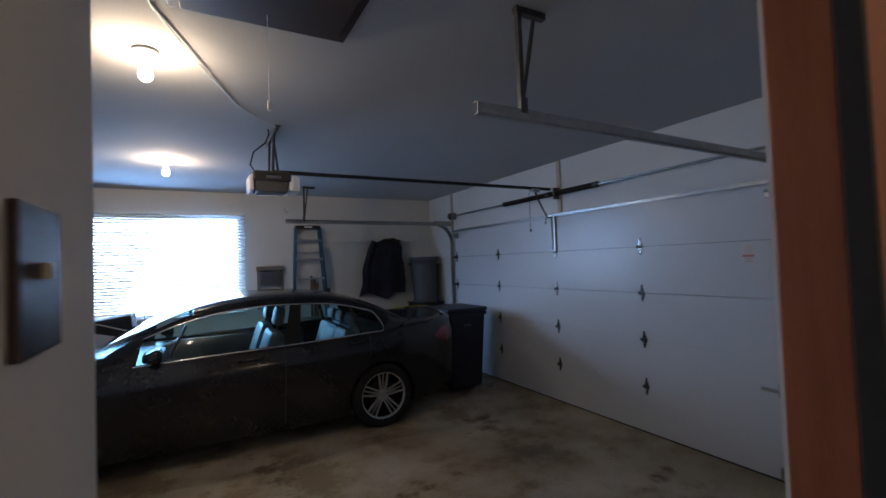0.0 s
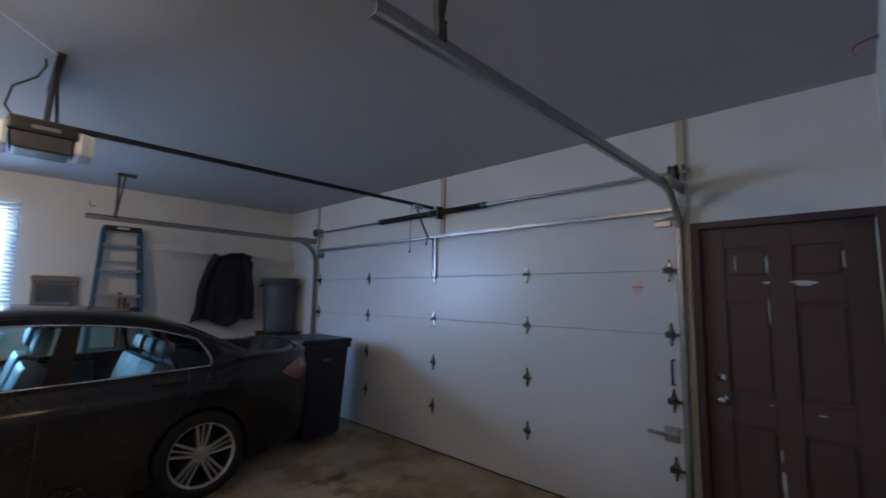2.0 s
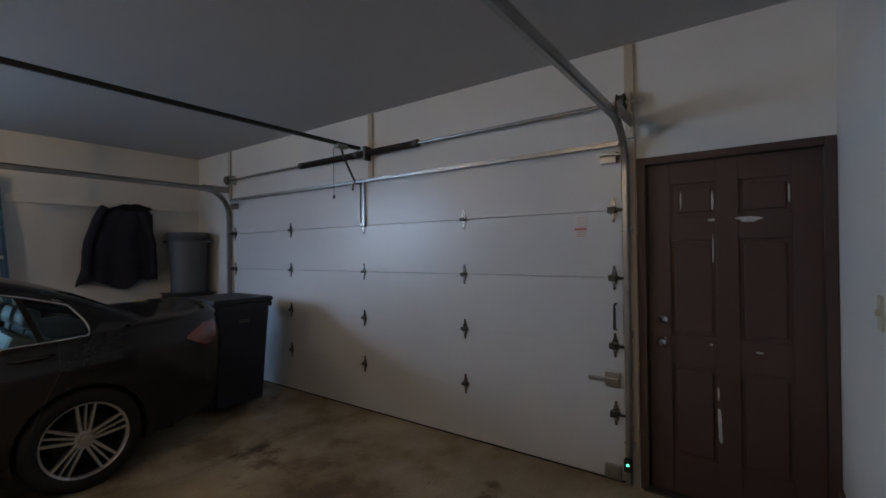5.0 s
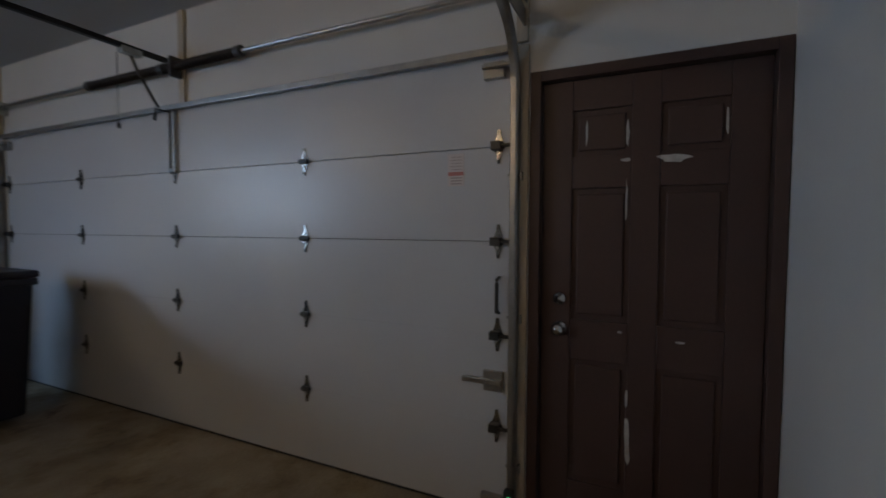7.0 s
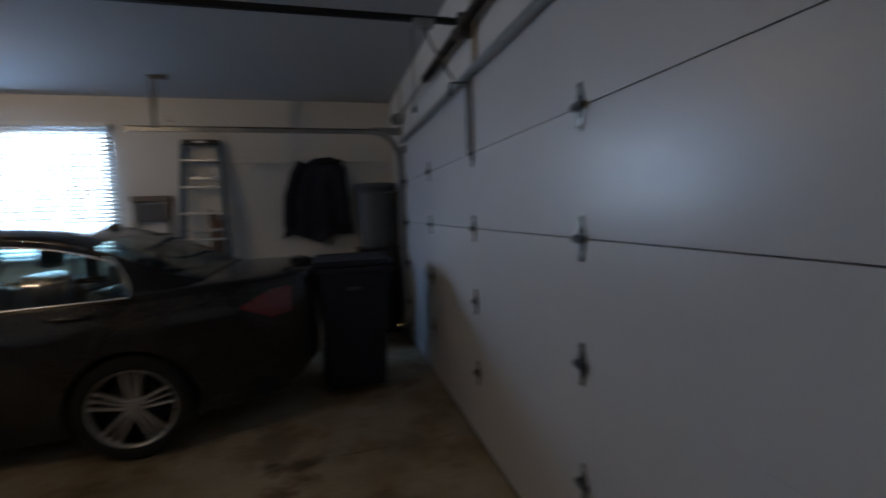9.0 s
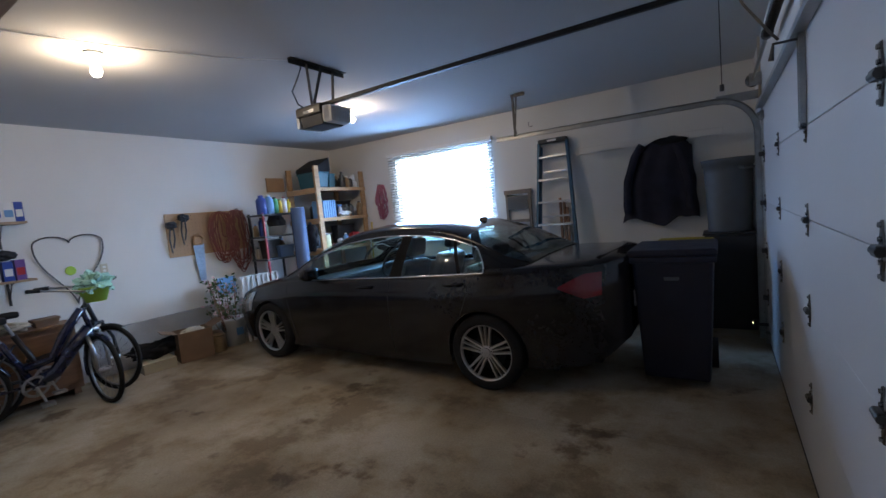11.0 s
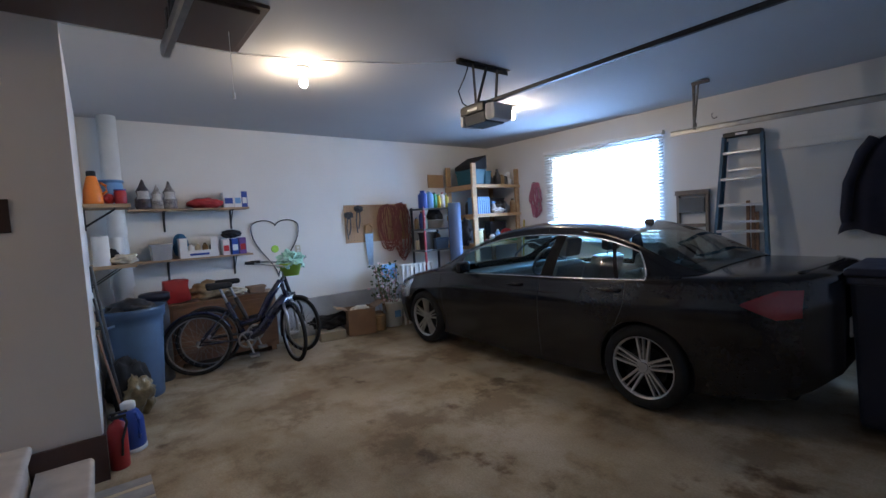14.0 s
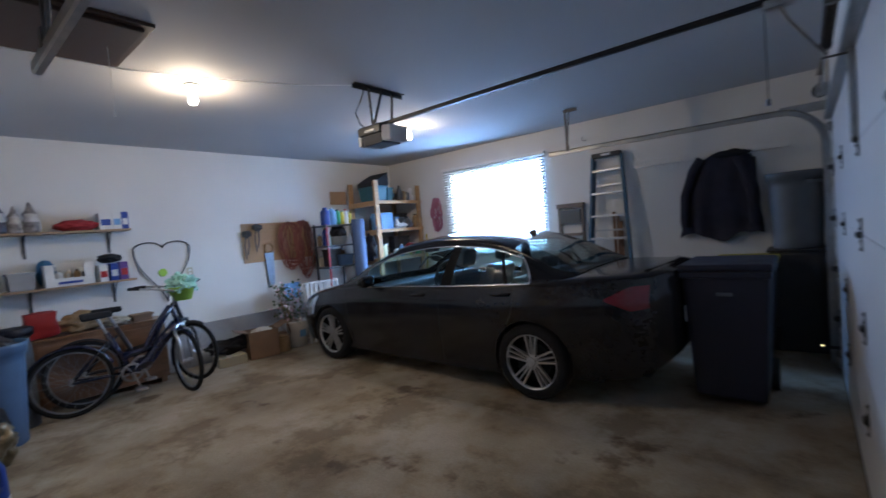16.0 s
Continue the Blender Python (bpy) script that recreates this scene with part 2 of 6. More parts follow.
# ---- floor, walls, ceiling ----
slabs = [(-6.6, -0.45, -0.12, 0.30, 2.5505, 0.0), (-6.6, 2.5535, -0.12, 0.30, 5.9, 0.0), (-3.9, -1.08, -0.12, 0.3, -0.45, 0.0)]
structure("floor", slabs + [(-6.6, 2.5, -0.14, 0.3, 2.6, -0.003)], FLOOR, "brown-grey stained concrete garage floor with a control joint")
structure("wall_east", [(0.0, -1.22, 2.08, 0.16, GY0, H), (0.0, GY0, 5 * S, 0.16, GY1, H), (0.0, GY1, 0, 0.16, 5.8, H), (0.0, -0.03, 0, 0.16, GY0, 2.08), (0.0, -1.22, 0, 0.16, -0.985, 2.08)],
          WALL, "white painted drywall around the garage door")
WX0, WX1, WZ0, WZ1 = -4.97, -3.15, 1.08, 2.48
structure("wall_north", [(-6.57, 5.65, 0, WX0, 5.80, H), (WX1, 5.65, 0, 0.0, 5.80, H), (WX0, 5.65, 0, WX1, 5.80, WZ0), (WX0, 5.65, WZ1, WX1, 5.80, H)], WALL, "white painted drywall with one window")
structure("wall_west", [(WEST - 0.15, CORNER - 0.15, 0, WEST, 5.65, H)], WALL, "white painted drywall with shelves and a pegboard")
structure("wall_house", [(WEST, CORNER - 0.15, 0, HOUSE, CORNER, H), (HOUSE - 0.15, -2.9, 0, HOUSE, CORNER - 0.15, H)], WALL, "white painted corner of the house wall")
structure("wall_south", [(-2.55, -1.18, 0, 0.0, SOUTH, H), (HOUSE, -1.18, LAND + 2.08, -2.55, SOUTH, H)], WALL, "white painted drywall beside the house door")
structure("wall_hall", [(HOUSE - 0.15, -3.05, 0, -1.6, -2.9, H), (-1.75, -2.9, 0, -1.6, -1.22, H)], WALL, "white wall of the hall behind the house door")
structure("floor_hall", [(HOUSE, -2.9, 0.0, -1.75, -1.10, LAND - 0.002)], CARPET, "grey carpet of the hall")
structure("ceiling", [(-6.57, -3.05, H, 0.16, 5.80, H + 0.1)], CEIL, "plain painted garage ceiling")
structure("trim_foundation", [(WEST, CORNER, 0, WEST + 0.055, 5.65, 0.53)], CURB, "bare concrete foundation edge along the wall", bevel=0.006)
structure("baseboard", [(HOUSE, -0.98, 0, HOUSE + 0.018, CORNER, 0.29), (HOUSE - 0.02, CORNER, 0, HOUSE + 0.018, CORNER + 0.018, 0.29), (-6.2, CORNER, 0, HOUSE - 0.02, CORNER + 0.014, 0.12), (-2.53, SOUTH, 0, -0.004, SOUTH + 0.018, 0.28)], BROWN, "dark brown painted stringer board and baseboard")

# ---- brown side door ----
sd = tagged(new("door_1"), "brown painted six-panel steel door with chipped paint", "door", kind="structure")
bm = BM()
for b in ((-0.004, -0.983, 0, 0.12, -0.935, 2.08), (-0.004, -0.078, 0, 0.12, -0.03, 2.08), (-0.004, -0.935, 2.035, 0.12, -0.078, 2.08)):
    box(bm, *b, bevel=0.004)
part("door_frame", bm, BROWN, sd)
bm = BM()
Y0, Y1 = -0.932, -0.081
rails = [0.012, 0.24, 0.80, 0.98, 1.56, 1.70, 1.90, 2.032]
box(bm, 0.055, Y0, rails[0], 0.075, Y1, rails[-1])
mid = (Y0 + Y1) / 2
for y0, y1 in ((Y0, Y0 + 0.13), (mid - 0.055, mid + 0.055), (Y1 - 0.13, Y1)):
    box(bm, 0.040, y0, rails[0], 0.056, y1, rails[-1], bevel=0.004)
for z0, z1 in zip(rails[::2], rails[1::2]):
    for y0, y1 in ((Y0 + 0.13, mid - 0.055), (mid + 0.055, Y1 - 0.13)):
        box(bm, 0.040, y0, z0, 0.056, y1, z1, bevel=0.003)
for z0, z1 in zip(rails[1::2], rails[2::2]):
    for y0, y1 in ((Y0 + 0.13, mid - 0.055), (mid + 0.055, Y1 - 0.13)):
        box(bm, 0.044, y0 + 0.025, z0 + 0.025, 0.058, y1 - 0.025, z1 - 0.025, bevel=0.006)
leaf = part("door_leaf", bm, BROWN, sd)
CHIP = material("bare_primer", (0.55, 0.54, 0.52), 0.6, var=0.15, scale=30, bump=0.2)


def chip(y, z, w, h, lean=0.0, seed=0):
    """A flake of missing paint: a thin ragged patch."""
    rnd = random.Random(seed)
    bm = BM()
    ring = []
    for k in range(14):
        a = k * math.tau / 14
        r = rnd.uniform(0.6, 1.0)
        yy, zz = math.cos(a) * w / 2 * r, math.sin(a) * h / 2 * r
        ring.append((y + yy + lean * zz, z + zz))
    top = [bm.verts.new((0.0385, a, b)) for a, b in ring]
    low = [bm.verts.new((0.0401, a, b)) for a, b in ring]
    bm.faces.new(top)
    for k in range(14):
        bm.faces.new((top[k], top[(k + 1) % 14], low[(k + 1) % 14], low[k]))
    part("paint_chip", bm, CHIP, leaf)


for args in ((-0.61, 1.672, 0.15, 0.040, 0.5, 1), (-0.43, 1.675, 0.045, 0.02, 0, 2), (-0.435, 1.79, 0.018, 0.13, 0, 3), (-0.455, 0.50, 0.024, 0.22, 0.03, 4), (-0.46, 0.41, 0.025, 0.10, 0, 5), (-0.452, 0.66, 0.012, 0.10, 0, 6), (-0.42, 0.94, 0.025, 0.015, 0, 7), (-0.65, 0.92, 0.045, 0.014, 0, 8), (-0.435, 1.50, 0.010, 0.22, 0, 9), (-0.27, 1.80, 0.012, 0.12, 0, 10), (-0.79, 1.80, 0.012, 0.14, 0, 11)):
    chip(*args)
for z, r in ((0.935, 0.027), (1.07, 0.026)):
    bm = BM()
    rx = Matrix.Translation((0.040, -0.165, z)) @ Matrix.Rotation(radians(-90), 4, "Y")
    lathe(bm, [(0.034, 0), (0.034, 0.006), (0.012, 0.010), (0.012, 0.03), (r, 0.04), (r, 0.055), (0.012, 0.066)] if z < 1 else [(0.03, 0), (0.03, 0.010), (0.024, 0.018), (0.008, 0.02), (0.008, 0.03)], 18, m=rx)
    part("door_handle" if z < 1 else "deadbolt", bm, CHROME, leaf, "polished metal knob" if z < 1 else "polished metal deadbolt", smooth=True)
bm = BM()
box(bm, -0.03, -0.965, 0, 0.12, -0.05, 0.012, bevel=0.003)
part("threshold", bm, DARKSTEEL, sd)

# ---- house door frame and carpeted steps ----
hd = tagged(new("door_2"), "open doorway to the house with a stained wooden jamb", "door", kind="structure")
bm = BM()
box(bm, -2.79, -1.20, LAND, -2.552, -1.10, LAND + 2.08, bevel=0.005)
box(bm, HOUSE + 0.002, -1.20, LAND + 2.04, -2.79, -1.10, LAND + 2.08, bevel=0.004)
part("jamb", bm, JAMBWOOD, hd)
bm = BM()
box(bm, -2.800, -1.235, LAND, -2.780, -1.201, LAND + 2.04, bevel=0.003)
part("weatherstrip", bm, RUBBER, hd)
st = thing("carpeted_steps", "grey carpeted steps down from the house door", "stairs", kind="structure")
NOSE = [-0.96, -0.67, -0.40]
for k, y in enumerate(NOSE):
    z = LAND - k * STEP
    back = -1.10 if k == 0 else NOSE[k - 1]
    bm = BM()
    pts = [(back, 0.0), (back, z)] + [(y - 0.03 + 0.03 * math.sin(a), z - 0.03 + 0.03 * math.cos(a)) for a in [i * math.pi / 12 for i in range(0, 13)]] + [(y - 0.02, 0.0)]
    sides = [[bm.verts.new((x, py, pz)) for py, pz in pts] for x in (HOUSE + 0.02, -2.80)]
    bm.faces.new(sides[0])
    bm.faces.new(sides[1])
    for i in range(len(pts)):
        j = (i + 1) % len(pts)
        bm.faces.new((sides[0][i], sides[0][j], sides[1][j], sides[1][i]))
    part("step", bm, CARPET, st)

# ---- sectional garage door ----
gd = thing("garage_door", "white sectional garage door with steel hinges, closed", "garage door", 0, 0, 0)
for k in range(5):
    bm = BM()
    tight = 0.0022 if k in (1, 2) else 0.0
    box(bm, 0.004, GY0 + 0.004, k * S + 0.0025 - tight, 0.046, GY1 - 0.004, (k + 1) * S - (0.0013 if 1 < k < 4 else 0.0002 if k < 2 else 0.0), bevel=0.0010 if k > 1 else 0.0004)
    part("panel", bm, DOORWHITE, gd)
# Unseen strips added outside each joint to stop light leaking between the panels.
for k in range(1, 5):
    bm = BM()
    box(bm, 0.0475, GY0 + 0.004, k * S - 0.014, 0.0555, GY1 - 0.004, k * S + 0.014)
    part("joint_seal", bm, RUBBER, gd)
bm = BM()
box(bm, 0.0, GY0 + 0.002, 0.0, 0.05, GY1 - 0.002, 0.012, bevel=0.004)
part("bottom_seal", bm, RUBBER, gd)
bm = BM()
for y0, y1 in ((GY0 + 0.004, GY1 - 0.004),):
    box(bm, -0.046, y0, 5 * S - 0.026, 0.0035, y1, 5 * S - 0.012, bevel=0.003)
    box(bm, -0.050, y0, 5 * S - 0.034, -0.044, y1, 5 * S - 0.002, bevel=0.002)
part("top_strut", bm, STEEL, gd, "long galvanised strut")


def hinge_mesh(wide):
    """Two pointed leaves and a rolled pin between them."""
    bm = BM()
    for s in (1, -1):
        pts = [(-0.021, 0.008), (-0.021, 0.024), (-0.010, 0.054), (-0.007, 0.080), (0.007, 0.080), (0.010, 0.054), (0.021, 0.024), (0.021, 0.008)]
        f = [bm.verts.new((-0.001, a, s * b)) for a, b in pts]
        g = [bm.verts.new((-0.006, a * 0.92, s * (b - 0.002))) for a, b in pts]
        bm.faces.new(g)
        for i in range(8):
            bm.faces.new((f[i], f[(i + 1) % 8], g[(i + 1) % 8], g[i]))
        for h in (0.030, 0.067):
            rod(bm, (-0.004, 0, s * h), (-0.012, 0, s * h), 0.007, 8)
    leaves = len(bm.faces)
    rod(bm, (-0.014, -0.030, 0), (-0.014, 0.030, 0), 0.012, 10)
    box(bm, -0.022, -0.027, -0.015, -0.002, 0.027, 0.015, bevel=0.004)
    if wide:
        rod(bm, (-0.03, 0.02, 0), (-0.03, -0.075, 0), 0.009, 10)
        box(bm, -0.045, -0.02, -0.02, 0.0, 0.03, 0.02, bevel=0.004)
    bm.faces.ensure_lookup_table()
    for f in bm.faces[leaves:]:
        f.material_index = 1
    return bm


HINGE = [material("hinge_steel", (0.30, 0.295, 0.285), 0.24, 0.95, var=0.25, scale=25, bump=0.15, each=0.25), material("hinge_knuckle", (0.07, 0.068, 0.065), 0.4, 0.8, var=0.25, scale=25, bump=0.15)]
first = part("hinge", hinge_mesh(False), HINGE, gd)
first.matrix_basis = pose(0.004, COLS[0], S)
for r in range(1, 5):
    for c in COLS:
        if (r, c) != (1, COLS[0]):
            share("hinge", first, pose(0.004, c, r * S), gd)
edge = part("roller_hinge", hinge_mesh(True), HINGE, gd)
edge.matrix_basis = pose(0.004, GY0 + 0.055, S)
for r in range(1, 5):
    if r > 1:
        share("roller_hinge", edge, pose(0.004, GY0 + 0.055, r * S), gd)
    share("roller_hinge", edge, pose(0.004, GY1 - 0.055, r * S, 180), gd)
for y in (GY0 + 0.075, GY1 - 0.075):
    bm = BM()
    box(bm, -0.03, y - 0.05, 2.07, 0.004, y + 0.05, 2.145, bevel=0.005)
    rod(bm, (-0.04, y - 0.09, 2.12), (-0.04, y + 0.05, 2.12), 0.01)
    part("top_roller_bracket", bm, STEEL, gd)
    bm = BM()
    box(bm, -0.03, y - 0.05, 0.02, 0.004, y + 0.05, 0.11, bevel=0.005)
    part("bottom_bracket", bm, STEEL, gd)
# opener bracket, pull handle, slide latch, sticker
bm = BM()
for y in (COLS[1] - 0.030, COLS[1] + 0.024):
    box(bm, -0.022, y, 4 * S - 0.005, 0.002, y + 0.006, 5 * S + 0.0, bevel=0.001)
box(bm, -0.006, COLS[1] - 0.024, 4 * S, 0.003, COLS[1] + 0.024, 5 * S, bevel=0.001)
for z in (4 * S, 5 * S - 0.02):
    box(bm, -0.024, COLS[1] - 0.03, z, -0.018, COLS[1] + 0.03, z + 0.02, bevel=0.002)
part("opener_bracket", bm, STEEL, gd, "tall steel opener bracket")
bm = BM()
sweep(bm, [(0.004, 0.11, 0.985), (-0.03, 0.11, 0.995), (-0.032, 0.11, 1.02), (-0.032, 0.11, 1.13), (-0.03, 0.11, 1.145), (0.004, 0.11, 1.155)], 0.010, 8, flat=0.7)
part("pull_handle", bm, DARKSTEEL, gd)
bm = BM()
box(bm, -0.012, 0.085, 0.61, 0.004, 0.18, 0.71, bevel=0.004)
box(bm, -0.03, 0.09, 0.645, -0.006, 0.285, 0.670, bevel=0.004)
rod(bm, (-0.02, 0.16, 0.658), (-0.06, 0.16, 0.658), 0.006)
part("slide_latch", bm, STEEL, gd)
bm = BM()
box(bm, 0.0015, 0.29, 1.59, 0.004, 0.375, 1.745)
st_ = part("sticker", bm, material("sticker_paper", (0.68, 0.62, 0.60), 0.6, var=0.05), gd, "faded white and red warning sticker")
RED = material("faded_red", (0.55, 0.20, 0.18), 0.6, var=0.1)
bm = BM()
box(bm, 0.0005, 0.292, 1.64, 0.0016, 0.373, 1.658)
part("print", bm, RED, st_)
bm = BM()
for k in range(5):
    box(bm, 0.0005, 0.30, 1.668 + k * 0.015, 0.0016, 0.355 + 0.010 * (k % 2), 1.671 + k * 0.015)
for k in range(3):
    box(bm, 0.0005, 0.30, 1.598 + k * 0.014, 0.0016, 0.36, 1.604 + k * 0.014)
part("print", bm, material("faded_print", (0.42, 0.34, 0.33), 0.6, var=0.1), st_)


# ---- tracks, torsion spring, opener ----
def track(name, y, side):
    t = thing(name, "galvanised steel garage door track with a curved corner", "door track", -0.05, y, 0.0)
    bm = BM()
    path = [(0.012, 0, 0.02), (0.012, 0, 1.9)] + [(0.012 - 0.32 + 0.32 * math.cos(a), 0, 1.99 + 0.32 * math.sin(a)) for a in [i * math.pi / 16 for i in range(0, 9)]] + [(-2.60, 0, 2.325)]
    prof = [(-0.028, 0.012), (-0.028, -0.012), (-0.020, -0.020), (0.020, -0.020), (0.028, -0.012), (0.028, 0.012), (0.024, 0.012), (0.024, -0.010), (0.018, -0.016), (-0.018, -0.016), (-0.024, -0.010), (-0.024, 0.012)]
    rings = []
    for i, p in enumerate(path):
        a, b = Vector(path[max(i - 1, 0)]), Vector(path[min(i + 1, len(path) - 1)])
        d = (b - a).normalized()
        nrm = Vector((d.z, 0, -d.x))
        rings.append([bm.verts.new(Vector(p) + nrm * u + Vector((0, side * v, 0))) for u, v in prof])
    for a, b in zip(rings, rings[1:]):
        for k in range(12):
            bm.faces.new((a[k], a[(k + 1) % 12], b[(k + 1) % 12], b[k]))
    bm.faces.new(rings[0])
    bm.faces.new(rings[-1])
    part("rail", bm, STEEL, t)
    bm = BM()
    box(bm, 0.046, -side * 0.020 - 0.004, 0.0, 0.050, -side * 0.020 + 0.004 , 2.3)
    for z in (0.25, 0.95, 1.6):
        box(bm, 0.015, -side * 0.030 - 0.006, z, 0.05, -side * 0.030 + 0.006, z + 0.04, bevel=0.003)
        rod(bm, (0.02, -side * 0.03, z + 0.025), (0.02, side * 0.03, z + 0.025), 0.007, 8)
    box(bm, -0.30, -side * 0.035 - 0.003, 2.28, 0.05, -side * 0.035 + 0.003, 2.36)
    part("wall_angle", bm, STEEL, t)
    bm = BM()
    box(bm, -2.363, -0.012, 2.33, -2.340, 0.012, H - 0.001, bevel=0.002)
    box(bm, -2.37, -0.016, H - 0.034, -2.20, 0.016, H - 0.002, bevel=0.003)
    box(bm, -2.37, -side * 0.02 - 0.003, 2.33, -2.335, -side * 0.02 + 0.003, 2.40)
    part("hanger", bm, DARKSTEEL, t)
    bm = BM()
    sweep(bm, [(-2.35, 0, 2.36), (-2.24, 0.02, H - 0.001)] if side > 0 else [(-2.35, 0, 2.36), (-2.30, -0.01, H - 0.03)], 0.010, 6)
    part("brace", bm, DARKSTEEL, t)
    return t


track("door_track", GY0 - 0.030, 1)
track("door_track", GY1 + 0.030, -1)

ts = thing("torsion_spring", "oily torsion spring on a steel shaft above the garage door", "spring", -0.065, 0.0, 2.435)
bm = BM()
rod(bm, (0, -0.06, 0), (0, 4.80, 0), 0.013, 12)
part("shaft", bm, STEEL, ts)
bm = BM()
coil = []
N = 150
for i in range(N * 8 + 1):
    a = i / 8 * math.tau
    coil.append((0.026 * math.cos(a), 1.73 + 1.55 * i / (N * 8), 0.026 * math.sin(a)))
sweep(bm, coil, 0.0046, 4)
part("coil", bm, material("oiled_spring", (0.06, 0.05, 0.045), 0.4, 0.8, var=0.3, scale=30), ts, smooth=True)
for y in (1.71, 3.27, 2.43):
    bm = BM()
    rod(bm, (0, y - 0.02, 0), (0, y + 0.03, 0), 0.033, 14)
    part("winding_cone", bm, DARKSTEEL, ts)
bm = BM()
box(bm, -0.035, 2.295, -0.07, 0.063, 2.32, 0.06, bevel=0.004)
part("centre_bracket", bm, DARKSTEEL, ts)
for y in (0.015, 4.72):
    bm = BM()
    lathe(bm, [(0.02, 0), (0.056, 0.004), (0.050, 0.014), (0.046, 0.03), (0.050, 0.044), (0.058, 0.05), (0.02, 0.054)], 18, m=Matrix.Translation((0, y, 0)) @ Matrix.Rotation(radians(-90), 4, "X"))
    part("cable_drum", bm, DARKSTEEL, ts, smooth=True)
    bm = BM()
    box(bm, -0.03, y - 0.035, -0.06, 0.062, y - 0.028, 0.05)
    part("bearing_plate", bm, STEEL, ts)

# timber pads for the spring and the shaft ends
for y, z0 in ((2.30, 2.215), (0.0, 2.215), (4.81, 2.215)):
    bm = BM()
    box(bm, -0.022, y - 0.022, z0, -0.002, y + 0.032, H - 0.004, bevel=0.003)
    tagged(part("header_board", bm, PALEWOOD), "pale timber mounting board above the garage door", "board")
bm = BM()
box(bm, -0.016, -0.026, 0, -0.001, 0.056, 2.205, bevel=0.003)
tagged(part("trim", bm, PALEWOOD), "pale timber trim beside the garage door", "trim", kind="structure")

OP = thing("garage_door_opener", "dark grey garage door opener hung from the ceiling", "door opener", -3.12, 2.44, 2.40)
GREY = material("opener_grey", (0.08, 0.08, 0.082), 0.45, var=0.1, scale=10)
FROST = material("frosted_lens", (0.72, 0.73, 0.75), 0.35, var=0.05)
bm = BM()
vs = box(bm, -0.17, -0.145, -0.085, 0.11, 0.145, 0.085, bevel=0.02)
for v in vs:
    if v.co.z < -0.03:
        v.co.y *= 0.80
        v.co.x = v.co.x * 0.90
part("housing", bm, GREY, OP)
bm = BM()
vs = box(bm, -0.175, -0.150, 0.0, 0.115, 0.150, 0.074, bevel=0.012)
part("cover", bm, material("opener_cover", (0.030, 0.030, 0.031), 0.4, 0.1, var=0.08, scale=10), OP, "dark grey upper cover")
bm = BM()
vs = box(bm, 0.105, -0.135, -0.08, 0.20, 0.135, 0.06, bevel=0.03)
for v in vs:
    if v.co.x > 0.16:
        v.co.y *= 0.85
part("light_cover", bm, FROST, OP, "frosted light cover")
bm = BM()
vs = box(bm, -0.205, -0.13, -0.085, -0.165, 0.13, 0.05, bevel=0.018)
part("end_cover", bm, FROST, OP, "frosted end cover")
bm = BM()
box(bm, -0.08, -0.1525, 0.02, 0.04, -0.1495, 0.042)
part("badge", bm, CHROME, OP)
bm = BM()
box(bm, 0.0, -0.018, 0.088, 3.09, 0.018, 0.118, bevel=0.004)
part("rail", bm, material("rail_black", (0.03, 0.03, 0.032), 0.45, 0.6, var=0.2), OP, "long dark steel rail")
bm = BM()
box(bm, -0.02, -0.30, H - 2.40 - 0.006, 0.02, 0.30, H - 2.40 - 0.001)
box(bm, -0.02, -0.30, H - 2.40 - 0.04, -0.016, 0.30, H - 2.40 - 0.001)
part("ceiling_angle", bm, DARKSTEEL, OP)
for y0, y1, x in ((-0.10, -0.13, -0.02), (0.13, 0.16, -0.02), (-0.12, 0.02, 0.02)):
    bm = BM()
    sweep(bm, [(x, y0, 0.08), (x * 0.3, y1, H - 2.40 - 0.01)], 0.012, 4)
    part("strap", bm, DARKSTEEL, OP)
bm = BM()
sweep(bm, [(-0.15, -0.05, 0.085), (-0.19, -0.10, 0.13), (-0.17, -0.16, 0.22), (-0.08, -0.17, 0.30), (-0.05, -0.15, 0.38), (-0.06, -0.15, 0.458)], 0.006, 6)
part("cable", bm, BLACKPL, OP)
bm = BM()
box(bm, 2.80, -0.03, 0.06, 2.92, 0.03, 0.10, bevel=0.006)
part("trolley", bm, STEEL, OP)
bm = BM()
sweep(bm, [(2.86, 0.0, 0.07), (2.90, 0.0, -0.02), (3.00, 0.0, -0.18), (3.03, 0.0, -0.22)], 0.012, 4, flat=0.6)
sweep(bm, [(3.00, 0.0, -0.31), (3.01, 0.0, -0.235), (3.10, 0.0, -0.235)], 0.012, 4, flat=0.6)
part("arm", bm, DARKSTEEL, OP)
bm = BM()
rod(bm, (2.80, 0.03, 0.06), (2.80, 0.03, -0.38), 0.0025, 6)
rod(bm, (2.80, 0.03, -0.40), (2.80, 0.03, -0.37), 0.010, 8)
part("release_cord", bm, BLACKPL, OP)

